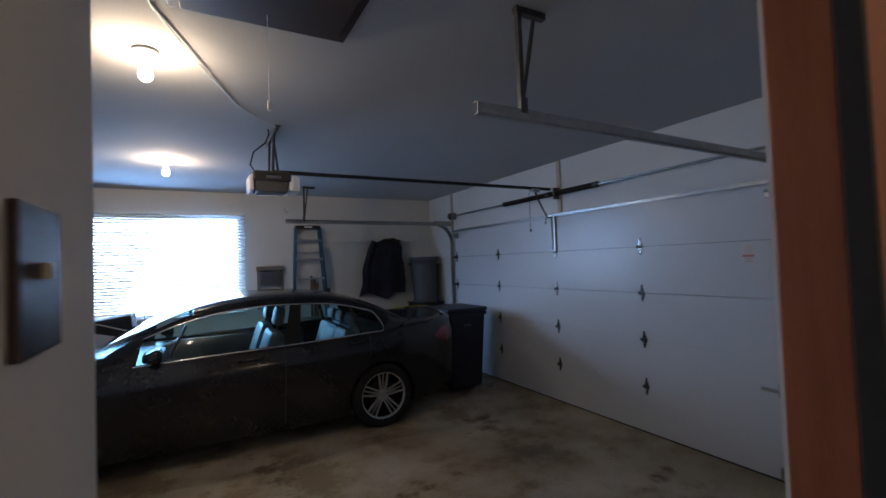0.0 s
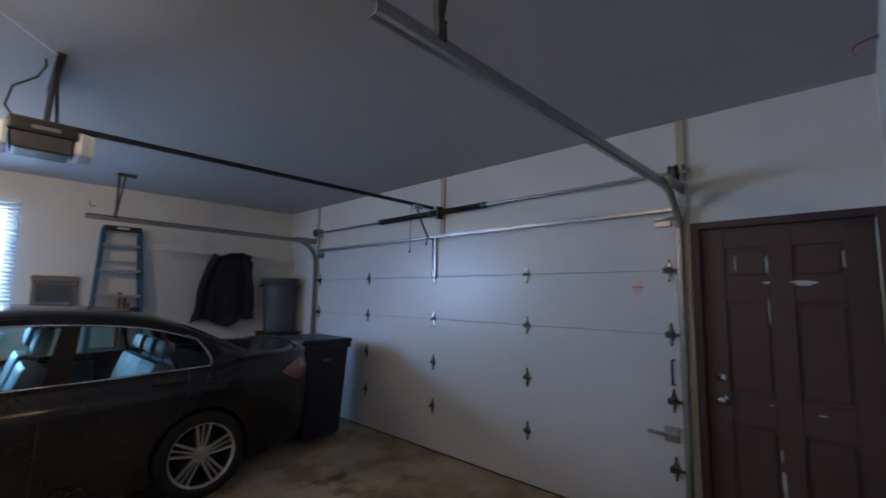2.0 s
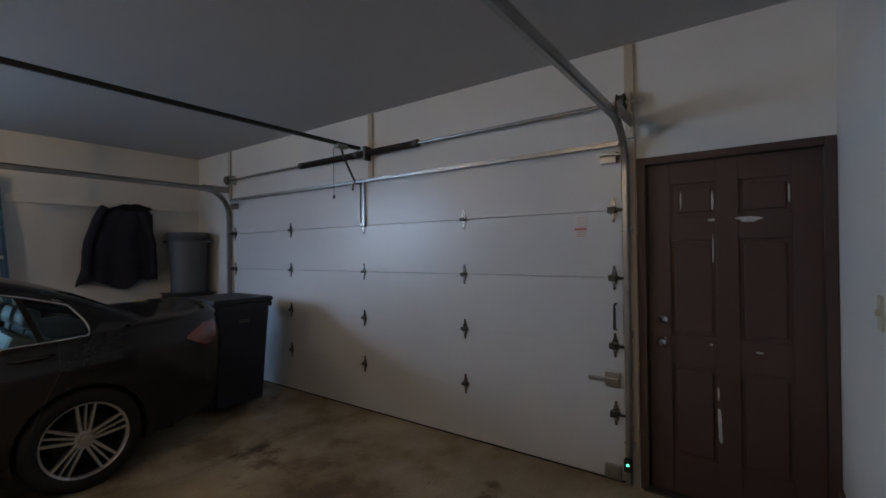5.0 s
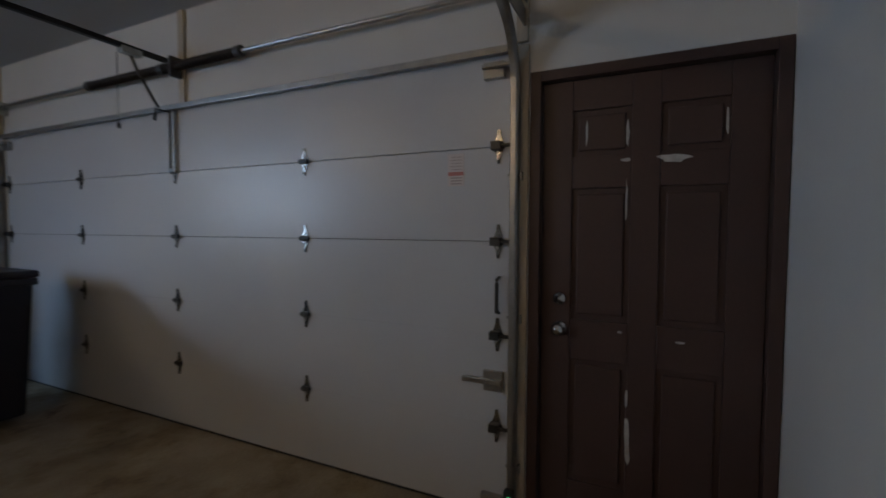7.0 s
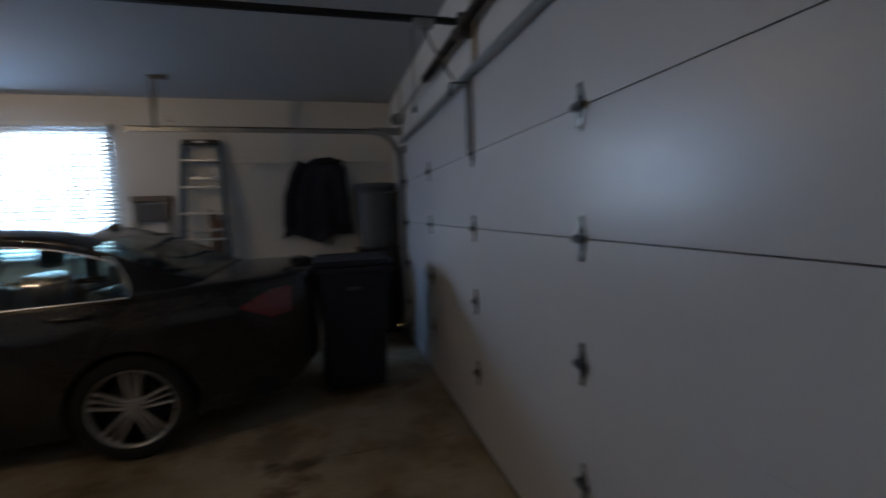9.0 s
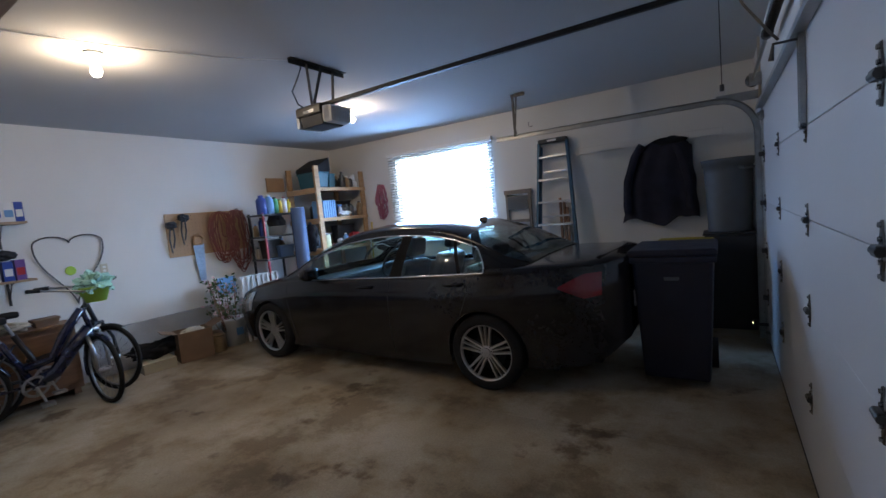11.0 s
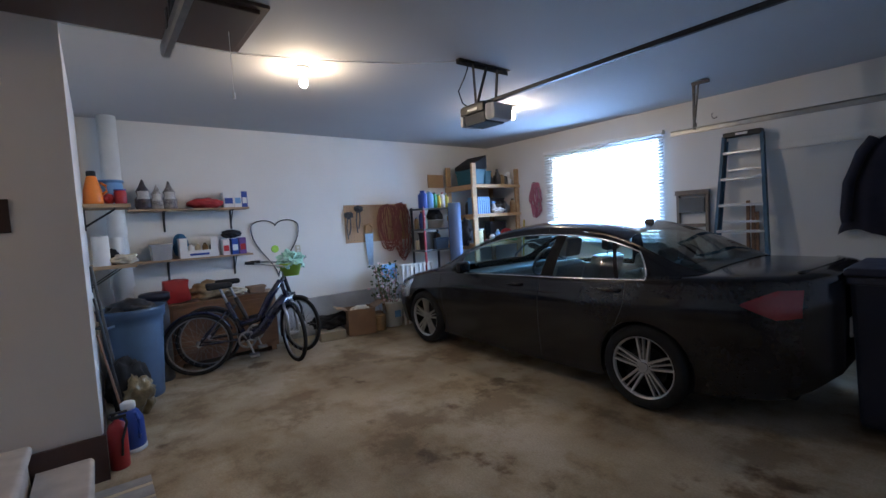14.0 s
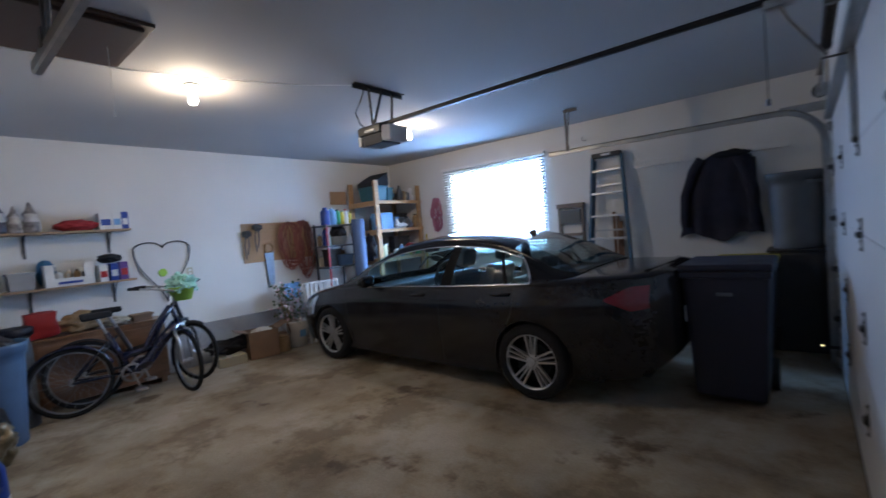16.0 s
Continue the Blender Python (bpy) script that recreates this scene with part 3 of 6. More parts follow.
for y, tone, hue in ((0.075, "green", (0.05, 1.0, 0.45)), (GY1 + 0.065, "amber", (1.0, 0.75, 0.35))):
    t = thing("safety_sensor", "small safety sensor with a %s lamp by the door track" % tone, "sensor", -0.10, y - 0.06, 0.13)
    bm = BM()
    box(bm, -0.02, -0.015, 0.0, 0.02, 0.03, 0.075, bevel=0.008)
    box(bm, 0.018, -0.002, 0.02, 0.10, 0.004, 0.05)
    part("body", bm, BLACKPL, t)
    bm = BM()
    lathe(bm, [(0.008, 0), (0.007, 0.004), (0.002, 0.007)], 12, m=Matrix.Translation((-0.02, 0.005, 0.045)) @ Matrix.Rotation(radians(-90), 4, "Y"))
    part("lens", bm, glowing(tone + "_led", hue, 5.0), t, "glowing %s lens" % tone)

# ---- window with blinds ----
win = tagged(new("window_1"), "white window behind closed-down horizontal blinds, bright daylight outside", "window", kind="structure")
bm = BM()
for b in ((WX0, 5.66, WZ0, WX0 + 0.05, 5.78, WZ1), (WX1 - 0.05, 5.66, WZ0, WX1, 5.78, WZ1), (WX0 + 0.05, 5.66, WZ1 - 0.05, WX1 - 0.05, 5.78, WZ1), (WX0 + 0.05, 5.66, WZ0, WX1 - 0.05, 5.78, WZ0 + 0.05)):
    box(bm, *b, bevel=0.004)
part("window_frame", bm, WHITEPL, win)
bm = BM()
box(bm, WX0 - 0.04, 5.60, WZ0 - 0.03, WX1 + 0.04, 5.66, WZ0, bevel=0.005)
part("window_sill", bm, WHITEPL, win)
for x0, x1 in ((WX0 + 0.05, WX1 - 0.05),):
    bm = BM()
    box(bm, x0, 5.722, WZ0 + 0.05, x1, 5.728, WZ1 - 0.05)
    g = part("pane", bm, pane("window_glass", (0.96, 0.98, 0.98)), win)
    g.visible_shadow = False
bl = thing("window_blind", "white horizontal slatted blind, lowered, light blazing through", "blind", (WX0 + WX1) / 2, 5.60, 2.525)
SLAT = bpy.data.materials.new("white_slat")
SLAT.use_nodes = True
_n, _l = SLAT.node_tree.nodes, SLAT.node_tree.links
_tr, _mx = _n.new("ShaderNodeBsdfTranslucent"), _n.new("ShaderNodeMixShader")
_tr.inputs[0].default_value = (0.75, 0.80, 0.85, 1)
_n["Principled BSDF"].inputs["Base Color"].default_value = (0.78, 0.78, 0.78, 1)
_n["Principled BSDF"].inputs["Roughness"].default_value = 0.5
_mx.inputs[0].default_value = 0.26
_l.new(_n["Principled BSDF"].outputs[0], _mx.inputs[1])
_l.new(_tr.outputs[0], _mx.inputs[2])
_l.new(_mx.outputs[0], _n["Material Output"].inputs[0])
bm = BM()
box(bm, -0.965, -0.035, -0.045, 0.965, 0.035, 0.0, bevel=0.004)
part("headrail", bm, WHITEPL, bl)
bm = BM()
secs = [(-0.024, -0.015), (-0.012, -0.006), (0.0, 0.001), (0.012, 0.007), (0.024, 0.012)]
tops = [[bm.verts.new((x, y, z)) for y, z in secs] for x in (-0.955, 0.955)]
lows = [[bm.verts.new((x, y, z - 0.0025)) for y, z in secs] for x in (-0.955, 0.955)]
for i in range(4):
    bm.faces.new((tops[0][i], tops[0][i + 1], tops[1][i + 1], tops[1][i]))
    bm.faces.new((lows[0][i], lows[0][i + 1], lows[1][i + 1], lows[1][i]))
for s in (0, 4):
    bm.faces.new((tops[0][s], tops[1][s], lows[1][s], lows[0][s]))
slat = part("slat", bm, SLAT, bl, smooth=True)
slat.location = (0, 0, -0.075)
k = 1
while 0.075 + 0.043 * k < 1.44:
    share("slat", slat, pose(0, 0, -0.075 - 0.043 * k, random.Random(k).uniform(-3, 3)), bl)
    k += 1
bm = BM()
box(bm, -0.955, -0.02, -1.475, 0.955, 0.02, -1.455, bevel=0.004)
part("bottom_rail", bm, WHITEPL, bl)
for x in (-0.75, 0.0, 0.75):
    bm = BM()
    rod(bm, (x, -0.026, -1.46), (x, -0.026, -0.04), 0.0015, 5)
    part("ladder_cord", bm, WHITEPL, bl)
bm = BM()
box(bm, -9.5, 9.0, -0.5, 1.5, 9.05, 5.5)
tagged(part("backdrop", bm, glowing("overcast_glow", (0.80, 0.90, 1.0), 14.0)), "overcast bright daylight outside the window", "backdrop", kind="structure")
bm = BM()
box(bm, -60, 5.9, -0.3, 60, 80, -0.2)
tagged(part("ground", bm, CURB), "pale ground outside the window", "ground", kind="structure")

# ---- attic hatch and bulbs ----
ah = tagged(new("attic_hatch"), "dark brown pull-down attic hatch in the ceiling", "attic hatch", kind="structure")
bm = BM()
box(bm, -3.73, -0.82, H - 0.045, -3.07, 0.585, H - 0.012, bevel=0.005)
part("panel", bm, HATCHWOOD, ah)
bm = BM()
for b in ((-3.775, -0.87, H - 0.022, -3.73, 0.63, H - 0.001), (-3.07, -0.87, H - 0.022, -3.025, 0.63, H - 0.001), (-3.73, 0.585, H - 0.022, -3.07, 0.63, H - 0.001), (-3.73, -0.87, H - 0.022, -3.07, -0.82, H - 0.001)):
    box(bm, *b, bevel=0.003)
part("frame", bm, HATCHWOOD, ah)
BULBGLOW = glowing("bulb_glow", (1.0, 0.86, 0.66), 45.0)
for x, y in ((-3.90, 1.15), (-3.97, 3.70)):
    cl = thing("ceiling_bulb", "bare glowing bulb in a white ceiling socket", "ceiling light", x, y, H, group="ceiling bulbs")
    bm = BM()
    lathe(bm, [(0.058, -0.001), (0.060, -0.012), (0.052, -0.022), (0.030, -0.030), (0.024, -0.055), (0.02, -0.056)], 24)
    part("socket", bm, WHITEPL, cl, smooth=True)
    bm = BM()
    lathe(bm, [(0.013, -0.055), (0.016, -0.075), (0.028, -0.10), (0.034, -0.125), (0.031, -0.145), (0.018, -0.160), (0.003, -0.165)], 24)
    b = part("bulb", bm, BULBGLOW, cl, "glowing bulb", smooth=True)
    b.visible_shadow = False
bm = BM()
sweep(bm, [(-3.85, -0.34, H - 0.006), (-3.84, 0.67, H - 0.006), (-3.66, 1.2, H - 0.012), (-3.44, 1.79, H - 0.006), (-3.14, 2.14, H - 0.02)], 0.004, 6)
tagged(part("ceiling_cable", bm, WHITEPL), "thin cable stapled across the ceiling", "cable")
bm = BM()
rod(bm, (-3.40, 0.485, H - 0.044), (-3.40, 0.485, H - 0.42), 0.0016, 5)
rod(bm, (-3.40, 0.485, H - 0.46), (-3.40, 0.485, H - 0.42), 0.008, 8)
tagged(part("pull_cord", bm, WHITEPL), "thin pull cord hanging from the attic hatch", "cord")

# ---- the car ----
PAINT = material("dark_car_paint", (0.014, 0.0135, 0.015), 0.15, 0.0, var=0.1, scale=2, fine=40, bump=0.0)
TINT = pane("car_glass", (0.70, 0.90, 0.93))
DARKTINT = pane("dark_car_glass", (0.24, 0.28, 0.275))
ARCH = material("arch_liner", (0.018, 0.018, 0.018), 0.9, var=0.2, scale=20, spec=0.2)
TYRE = material("tyre_rubber", (0.02, 0.02, 0.02), 0.9, var=0.15, scale=20, bump=0.2, spec=0.25)
ALLOY = material("alloy", (0.50, 0.50, 0.50), 0.30, 0.75, var=0.1, scale=20, bump=0)
SEATGREY = material("seat_leather", (0.11, 0.105, 0.10), 0.42, var=0.12, scale=12, bump=0.15)
TAIL = material("red_lens", (0.17, 0.008, 0.014), 0.15, var=0.08, bump=0, coat=0.8)
LAMPGLASS = material("headlamp", (0.45, 0.47, 0.5), 0.12, 0.6, var=0.2, scale=25, bump=0, coat=1.0)


def smooth_table(us, vs):
    """A smooth curve through a short table."""
    us, vs = np.array(us, float), np.array(vs, float)
    d = np.gradient(vs, us)

    def at(u):
        u = min(max(u, us[0]), us[-1])
        i = min(int(np.searchsorted(us, u, "right")) - 1, len(us) - 2)
        h = us[i + 1] - us[i]
        t = (u - us[i]) / h
        return (2 * t**3 - 3 * t**2 + 1) * vs[i] + (t**3 - 2 * t**2 + t) * h * d[i] + (3 * t**2 - 2 * t**3) * vs[i + 1] + (t**3 - t**2) * h * d[i + 1]

    return at


# along the length from the nose: half width, shoulder, top at the middle
CW = smooth_table([0, 0.12, 0.35, 0.8, 1.5, 2.5, 3.4, 4.0, 4.35, 4.55, 4.68, 4.75], [0.55, 0.70, 0.81, 0.865, 0.88, 0.885, 0.885, 0.862, 0.80, 0.71, 0.60, 0.48])
CB = smooth_table([0, 0.3, 0.8, 1.3, 2.0, 3.0, 3.8, 4.3, 4.75], [0.60, 0.72, 0.83, 0.89, 0.925, 0.955, 0.99, 1.01, 0.99])
CT = smooth_table([0, 0.08, 0.3, 0.8, 1.3, 1.6, 2.5, 3.6, 4.0, 4.45, 4.7, 4.75], [0.60, 0.70, 0.80, 0.92, 0.98, 1.0, 1.0, 1.03, 1.06, 1.075, 1.08, 1.06])
CS = smooth_table([0, 0.2, 0.5, 1.2, 3.4, 4.2, 4.6, 4.75], [0.30, 0.21, 0.19, 0.18, 0.18, 0.23, 0.31, 0.43])
AX = (0.89, 3.68)
AR = 0.345


def body_point(u, s):
    """s 0 at the sill to 1 at the shoulder, to 2 at the middle of the top."""
    w, zb, zt, zs = CW(u), CB(u), CT(u), CS(u)
    if s <= 1:
        z = zs + (zb - zs) * s
        y = w * (0.93 + 0.07 * math.sin(min(s * 1.35, 1) * math.pi / 2)) - 0.05 * max(0, (s - 0.62) / 0.38) ** 2 + 0.010 * math.exp(-((s - 0.80) / 0.06) ** 2)
    else:
        k = s - 1
        y = (w - 0.05) * math.cos(k * math.pi / 2) ** 0.75 if k < 1 else 0.0
        z = zb + (zt - zb) * math.sin(k * math.pi / 2) ** 0.8
    return y, z


def car_body():
    bm = BM()
    us = [4.75 * i / 190 for i in range(191)]
    ss = [i / 22 for i in range(23)] + [1 + i / 10 for i in range(1, 11)]
    grid = {}
    for side in (1, -1):
        for i, u in enumerate(us):
            for j, s in enumerate(ss):
                y, z = body_point(u, s)
                if j == len(ss) - 1 and side == -1:
                    grid[side, i, j] = grid[1, i, j]
                    continue
                uu = u
                for a in AX:
                    d = Vector((u - a, z - 0.325))
                    if s < 0.9 and d.length < AR + 0.012:
                        d = d.normalized() * (AR + 0.012) if d.length > AR - 0.02 else d
                        uu, z = a + d.x, 0.325 + d.y
                grid[side, i, j] = bm.verts.new((uu, side * y, z))
        for i in range(len(us) - 1):
            for j in range(len(ss) - 1):
                um, (ym, zm) = (us[i] + us[i + 1]) / 2, body_point((us[i] + us[i + 1]) / 2, (ss[j] + ss[j + 1]) / 2)
                if ss[j] < 0.9 and any(math.hypot(um - a, zm - 0.325) < AR for a in AX):
                    continue
                if 1.42 < um < 3.95 and ss[j] >= 1.09:
                    continue
                q = [grid[side, i, j], grid[side, i + 1, j], grid[side, i + 1, j + 1], grid[side, i, j + 1]]
                if len(set(q)) == 4:
                    bm.faces.new(q)
    for i in (0, len(us) - 1):
        ring = [grid[1, i, j] for j in range(len(ss))] + [grid[-1, i, j] for j in range(len(ss) - 2, -1, -1)]
        bm.faces.new(ring)
    return bm


GR = smooth_table([1.10, 1.5, 1.95, 2.4, 2.9, 3.3, 3.7, 4.12], [0.955, 1.185, 1.365, 1.44, 1.445, 1.40, 1.265, 1.052])
GBELT = smooth_table([1.10, 2.0, 3.0, 3.7, 4.12], [0.90, 0.93, 0.957, 0.985, 1.0])


def glass_point(u, s):
    """The cabin: s 0 at the belt to 1 at the roof rail, to 2 at the middle of the roof."""
    zr, zb = GR(u), GBELT(u)
    drop = min(0.085, max(zr - zb, 0) * 0.45)
    zs = zr - drop
    yb = CW(u) - 0.055 - 0.03 * max(0, (1.45 - u)) - 0.25 * max(0, u - 3.75)
    ys = yb - 0.46 * max(zs - zb, 0) - 0.02
    if s <= 1:
        return yb + (ys - yb) * s + 0.018 * math.sin(s * math.pi), zb + (zs - zb) * s
    k = (s - 1) * math.pi / 2
    return ys * math.cos(k) ** 0.7 if k < math.pi / 2 - 1e-6 else 0.0, zs + drop * math.sin(k) ** 0.9


def cabin_patch(u0, u1, s0, s1, nu, ns, sides=(1, -1), edge=None, lift=0.0):
    """A patch of the cabin's skin; edge(k, s) moves the ends."""
    bm = BM()
    for side in sides:
        g = {}
        for i in range(nu + 1):
            for j in range(ns + 1):
                s = s0 + (s1 - s0) * j / ns
                a, b = (u0, u1) if edge is None else edge(s)
                u = a + (b - a) * i / nu
                y, z = glass_point(u, s)
                g[i, j] = bm.verts.new((u, side * (y + lift), z + lift * 0.3))
        for i in range(nu):
            for j in range(ns):
                bm.faces.new((g[i, j], g[i + 1, j], g[i + 1, j + 1], g[i, j + 1]))
    bmesh.ops.remove_doubles(bm, verts=bm.verts, dist=0.0005)
    return bm


def a_line(s):
    """Where the windscreen pillar ends towards the side glass."""
    return 1.55 + 0.05 * s


def c_line(s):
    return 3.70 + 0.06 * s - 0.17 * s**2


def car():
    c = thing("parked_car", "dark saloon car parked, dusty, with bright alloy wheels", "car", -5.71, 3.73, 0.0)
    b = part("body", car_body(), PAINT, c, smooth=True)
    # roof, pillars
    bm = cabin_patch(1.97, 3.50, 1.0, 2.0, 34, 10)
    part("roof", bm, PAINT, c, smooth=True)
    part("windscreen", cabin_patch(1.12, 1.97, 1.06, 2.0, 18, 10), TINT, c, "tinted windscreen", smooth=True)
    part("rear_window", cabin_patch(3.50, 4.08, 1.10, 2.0, 18, 10), DARKTINT, c, "dark tinted rear window", smooth=True)
    for side in (1, -1):
        part("windscreen_pillar", cabin_patch(1.10, 1.97, 1.0, 1.06, 16, 1, sides=(side,)), PAINT, c, smooth=True)
    for side in (1, -1):
        part("rear_pillar_edge", cabin_patch(3.50, 4.10, 1.0, 1.10, 16, 2, sides=(side,)), PAINT, c, smooth=True)
    for side in (1, -1):
        part("front_pillar", cabin_patch(0, 0, 0, 1.0, 10, 10, edge=lambda s: (1.10 + 0.06 * s, a_line(s)), sides=(side,)), PAINT, c, smooth=True)
    for side in (1, -1):
        part("rear_pillar", cabin_patch(0, 0, 0, 1.0, 12, 10, edge=lambda s: (c_line(s), 4.11 - 0.02 * s), sides=(side,)), PAINT, c, smooth=True)
    for side in (1, -1):
        part("roof_rail", cabin_patch(1.40, 3.55, 0.90, 1.0, 34, 2, sides=(side,)), PAINT, c, smooth=True)
    for side in (1, -1):
        part("door_post", cabin_patch(2.73, 2.87, 0.0, 0.92, 3, 6, edge=lambda s: (2.71 + 0.10 * s, 2.85 + 0.06 * s), sides=(side,)), ARCH, c, smooth=True)
    for side in (1, -1):
        part("quarter_post", cabin_patch(3.34, 3.37, 0.0, 0.92, 2, 6, edge=lambda s: (3.46 - 0.10 * s, 3.495 - 0.10 * s), sides=(side,)), ARCH, c, smooth=True)
    for side in (1, -1):
        part("front_side_window", cabin_patch(0, 0, 0.0, 0.92, 12, 8, sides=(side,), edge=lambda s: (a_line(s), 2.71 + 0.10 * s)), TINT, c, smooth=True)
        part("rear_side_window", cabin_patch(0, 0, 0.0, 0.92, 12, 8, sides=(side,), edge=lambda s: (2.85 + 0.06 * s, 3.46 - 0.10 * s)), TINT, c, smooth=True)
        part("quarter_window", cabin_patch(0, 0, 0.0, 0.92, 6, 8, sides=(side,), edge=lambda s: (3.495 - 0.10 * s, c_line(s))), TINT, c, smooth=True)
        # bright trim round the side glass
        bm = BM()
        line = []
        for i in range(31):
            u = 1.53 + (c_line(0) - 1.53) * i / 30
            y, z = glass_point(u, 0.0)
            line.append((u, side * (y + 0.006), z + 0.004))
        for i in range(1, 9):
            s = i / 8 * 0.9
            y, z = glass_point(c_line(s), s)
            line.append((c_line(s) + 0.004, side * (y + 0.006), z))
        for i in range(1, 26):
            u = c_line(0.9) + (1.60 - c_line(0.9)) * i / 25
            y, z = glass_point(u, 0.90)
            line.append((u, side * (y + 0.005), z))
        sweep(bm, line, 0.0075, 6)
        part("window_trim", bm, CHROME, c, "bright chrome window trim", smooth=True)
        # mirror
        bm = BM()
        vs = box(bm, 1.61, side * 0.90 - 0.09, 0.93, 1.74, side * 0.90 + 0.10, 1.06, bevel=0.035)
        for v in vs:
            if v.co.x < 1.66:
                v.co.z = 0.995 + (v.co.z - 0.995) * 0.6
        sweep(bm, [(1.68, side * 0.79, 0.95), (1.67, side * 0.86, 0.97)], 0.02, 8)
        part("wing_mirror", bm, PAINT, c, smooth=True)
        # door handles and shut lines
        for u in (2.42, 3.42):
            y, z = body_point(u, 0.90)
            bm = BM()
            sweep(bm, [(u - 0.10, side * (y - 0.005), z), (u - 0.07, side * (y + 0.028), z + 0.004), (u + 0.07, side * (y + 0.028), z + 0.008), (u + 0.10, side * (y - 0.005), z + 0.008)], 0.013, 8, flat=0.8)
            part("door_handle", bm, PAINT, c, smooth=True)
        for u, lean in ((1.33, 0.10), (2.70, -0.02), (3.55, 0.0)):
            bm = BM()
            pts = []
            for i in range(14):
                s = 0.08 + 0.91 * i / 13
                uu = u - lean * s + (0.0 if u < 3.5 else (-0.28 * max(0, 0.75 - s) ** 0.8))
                y, z = body_point(uu, s)
                pts.append((uu, side * (y + 0.0005), z))
            sweep(bm, pts, 0.0028, 5)
            part("shut_line", bm, RUBBER, c)
        # lamps
        bm = BM()
        g = {}
        for i in range(11):
            for j in range(7):
                u = 4.31 + 0.29 * i / 10
                half = 0.010 + 0.125 * min(1, i / 6)
                s = 0.82 + 0.03 * i / 10 + half * (2 * j / 6 - 1) * (0.8 if j > 3 else 1.0)
                y, z = body_point(u, s)
                g[i, j] = bm.verts.new((u + 0.003, side * (y + 0.006), z))
        for i in range(10):
            for j in range(6):
                bm.faces.new((g[i, j], g[i + 1, j], g[i + 1, j + 1], g[i, j + 1]))
        part("tail_lamp", bm, TAIL, c, "red tail lamp", smooth=True)
        bm = BM()
        g = {}
        for i in range(11):
            for j in range(6):
                s = 0.62 + 0.36 * j / 5
                u = 0.03 + (0.52 + 0.25 * (s - 0.62)) * i / 10
                y, z = body_point(u, s - 0.10 * (1 - i / 10))
                g[i, j] = bm.verts.new((u - 0.003, side * (y + 0.006), z))
        for i in range(10):
            for j in range(5):
                bm.faces.new((g[i, j], g[i + 1, j], g[i + 1, j + 1], g[i, j + 1]))
        part("headlamp", bm, LAMPGLASS, c, "clear headlamp", smooth=True)
    # underside and arches
    bm = BM()
    box(bm, 0.3, -0.74, 0.20, 4.25, 0.74, 0.24)
    box(bm, 4.25, -0.58, 0.24, 4.55, 0.58, 0.28)
    for a in AX:
        for side in (1, -1):
            rows = []
            for i in range(25):
                th = radians(-18 + 216 * i / 24)
                rows.append([bm.verts.new((a + (AR + 0.010) * math.cos(th), side * y, 0.325 + (AR + 0.010) * math.sin(th))) for y in (0.58, 0.845)])
            for p, q in zip(rows, rows[1:]):
                bm.faces.new((p[0], p[1], q[1], q[0]))
            bm.faces.new([p[0] for p in rows])
        box(bm, a - 0.33, -0.57, 0.22, a + 0.33, 0.57, 0.66)
    part("underbody", bm, ARCH, c)
    # spoiler lip and bumper line
    bm = BM()
    pts = []
    for i in range(21):
        y = -0.54 + 1.08 * i / 20
        pts.append((4.66 - 0.10 * (y / 0.54) ** 2, y, 1.082 - 0.026 * (y / 0.54) ** 2))
    sweep(bm, pts, 0.020, 10, flat=0.8)
    part("spoiler", bm, PAINT, c, smooth=True)
    bm = BM()
    vs = box(bm, 4.70, -0.26, 0.62, 4.765, 0.26, 0.75, bevel=0.008)
    part("number_plate", bm, WHITEPL, c)
    bm = BM()
    vs = box(bm, -0.012, -0.36, 0.40, 0.06, 0.36, 0.60, bevel=0.02)
    part("grille", bm, BLACKPL, c)
    bm = BM()
    fin = box(bm, 3.24, -0.022, 1.37, 3.37, 0.022, 1.428, bevel=0.004)
    for v in fin:
        if v.co.z > 1.40:
            v.co.x = 3.37 - (3.37 - v.co.x) * 0.45
            v.co.y *= 0.5
    part("antenna", bm, BLACKPL, c)
    # inside
    bm = BM()
    vs = box(bm, 1.30, -0.72, 0.60, 1.70, 0.72, 0.90, bevel=0.05)
    part("dashboard", bm, BLACKPL, c)
    for side in (1, -1):
        bm = BM()
        box(bm, 1.4, side * 0.79 - 0.03, 0.3, 3.20, side * 0.79 + 0.03, 0.90, bevel=0.02)
        part("door_lining", bm, SEATGREY, c)
    for x, ys in ((2.25, (-0.37, 0.37)), (3.02, (-0.38, 0.0, 0.38))):
        for y in ys:
            w = 0.24 if x < 3 else 0.20
            bm = BM()
            box(bm, x - 0.25, y - w, 0.36, x + 0.25, y + w, 0.52, bevel=0.05)
            box(bm, -0.07, -w, 0.0, 0.07, w, 0.60 if x < 3 else 0.54, bevel=0.05, m=pose(x + 0.26, y, 0.48, 0, 18, 0))
            box(bm, -0.05, -0.13, 0.0, 0.05, 0.13, 0.19 if x < 3 else 0.13, bevel=0.045, m=pose(x + 0.46, y, 1.10 if x < 3 else 1.03, 0, 12, 0))
            sweep(bm, [(x + 0.44, y - 0.05, 0.96), (x + 0.465, y - 0.05, 1.13)], 0.008, 6)
            part("seat", bm, SEATGREY, c)
    bm = BM()
    ring = [(Matrix.Translation((1.80, 0.37, 0.93)) @ Matrix.Rotation(radians(-65), 4, "Y")) @ Vector((0.185 * math.cos(a), 0.185 * math.sin(a), 0)) for a in [i * math.tau / 28 for i in range(28)]]
    sweep(bm, ring, 0.015, 8, closed=True)
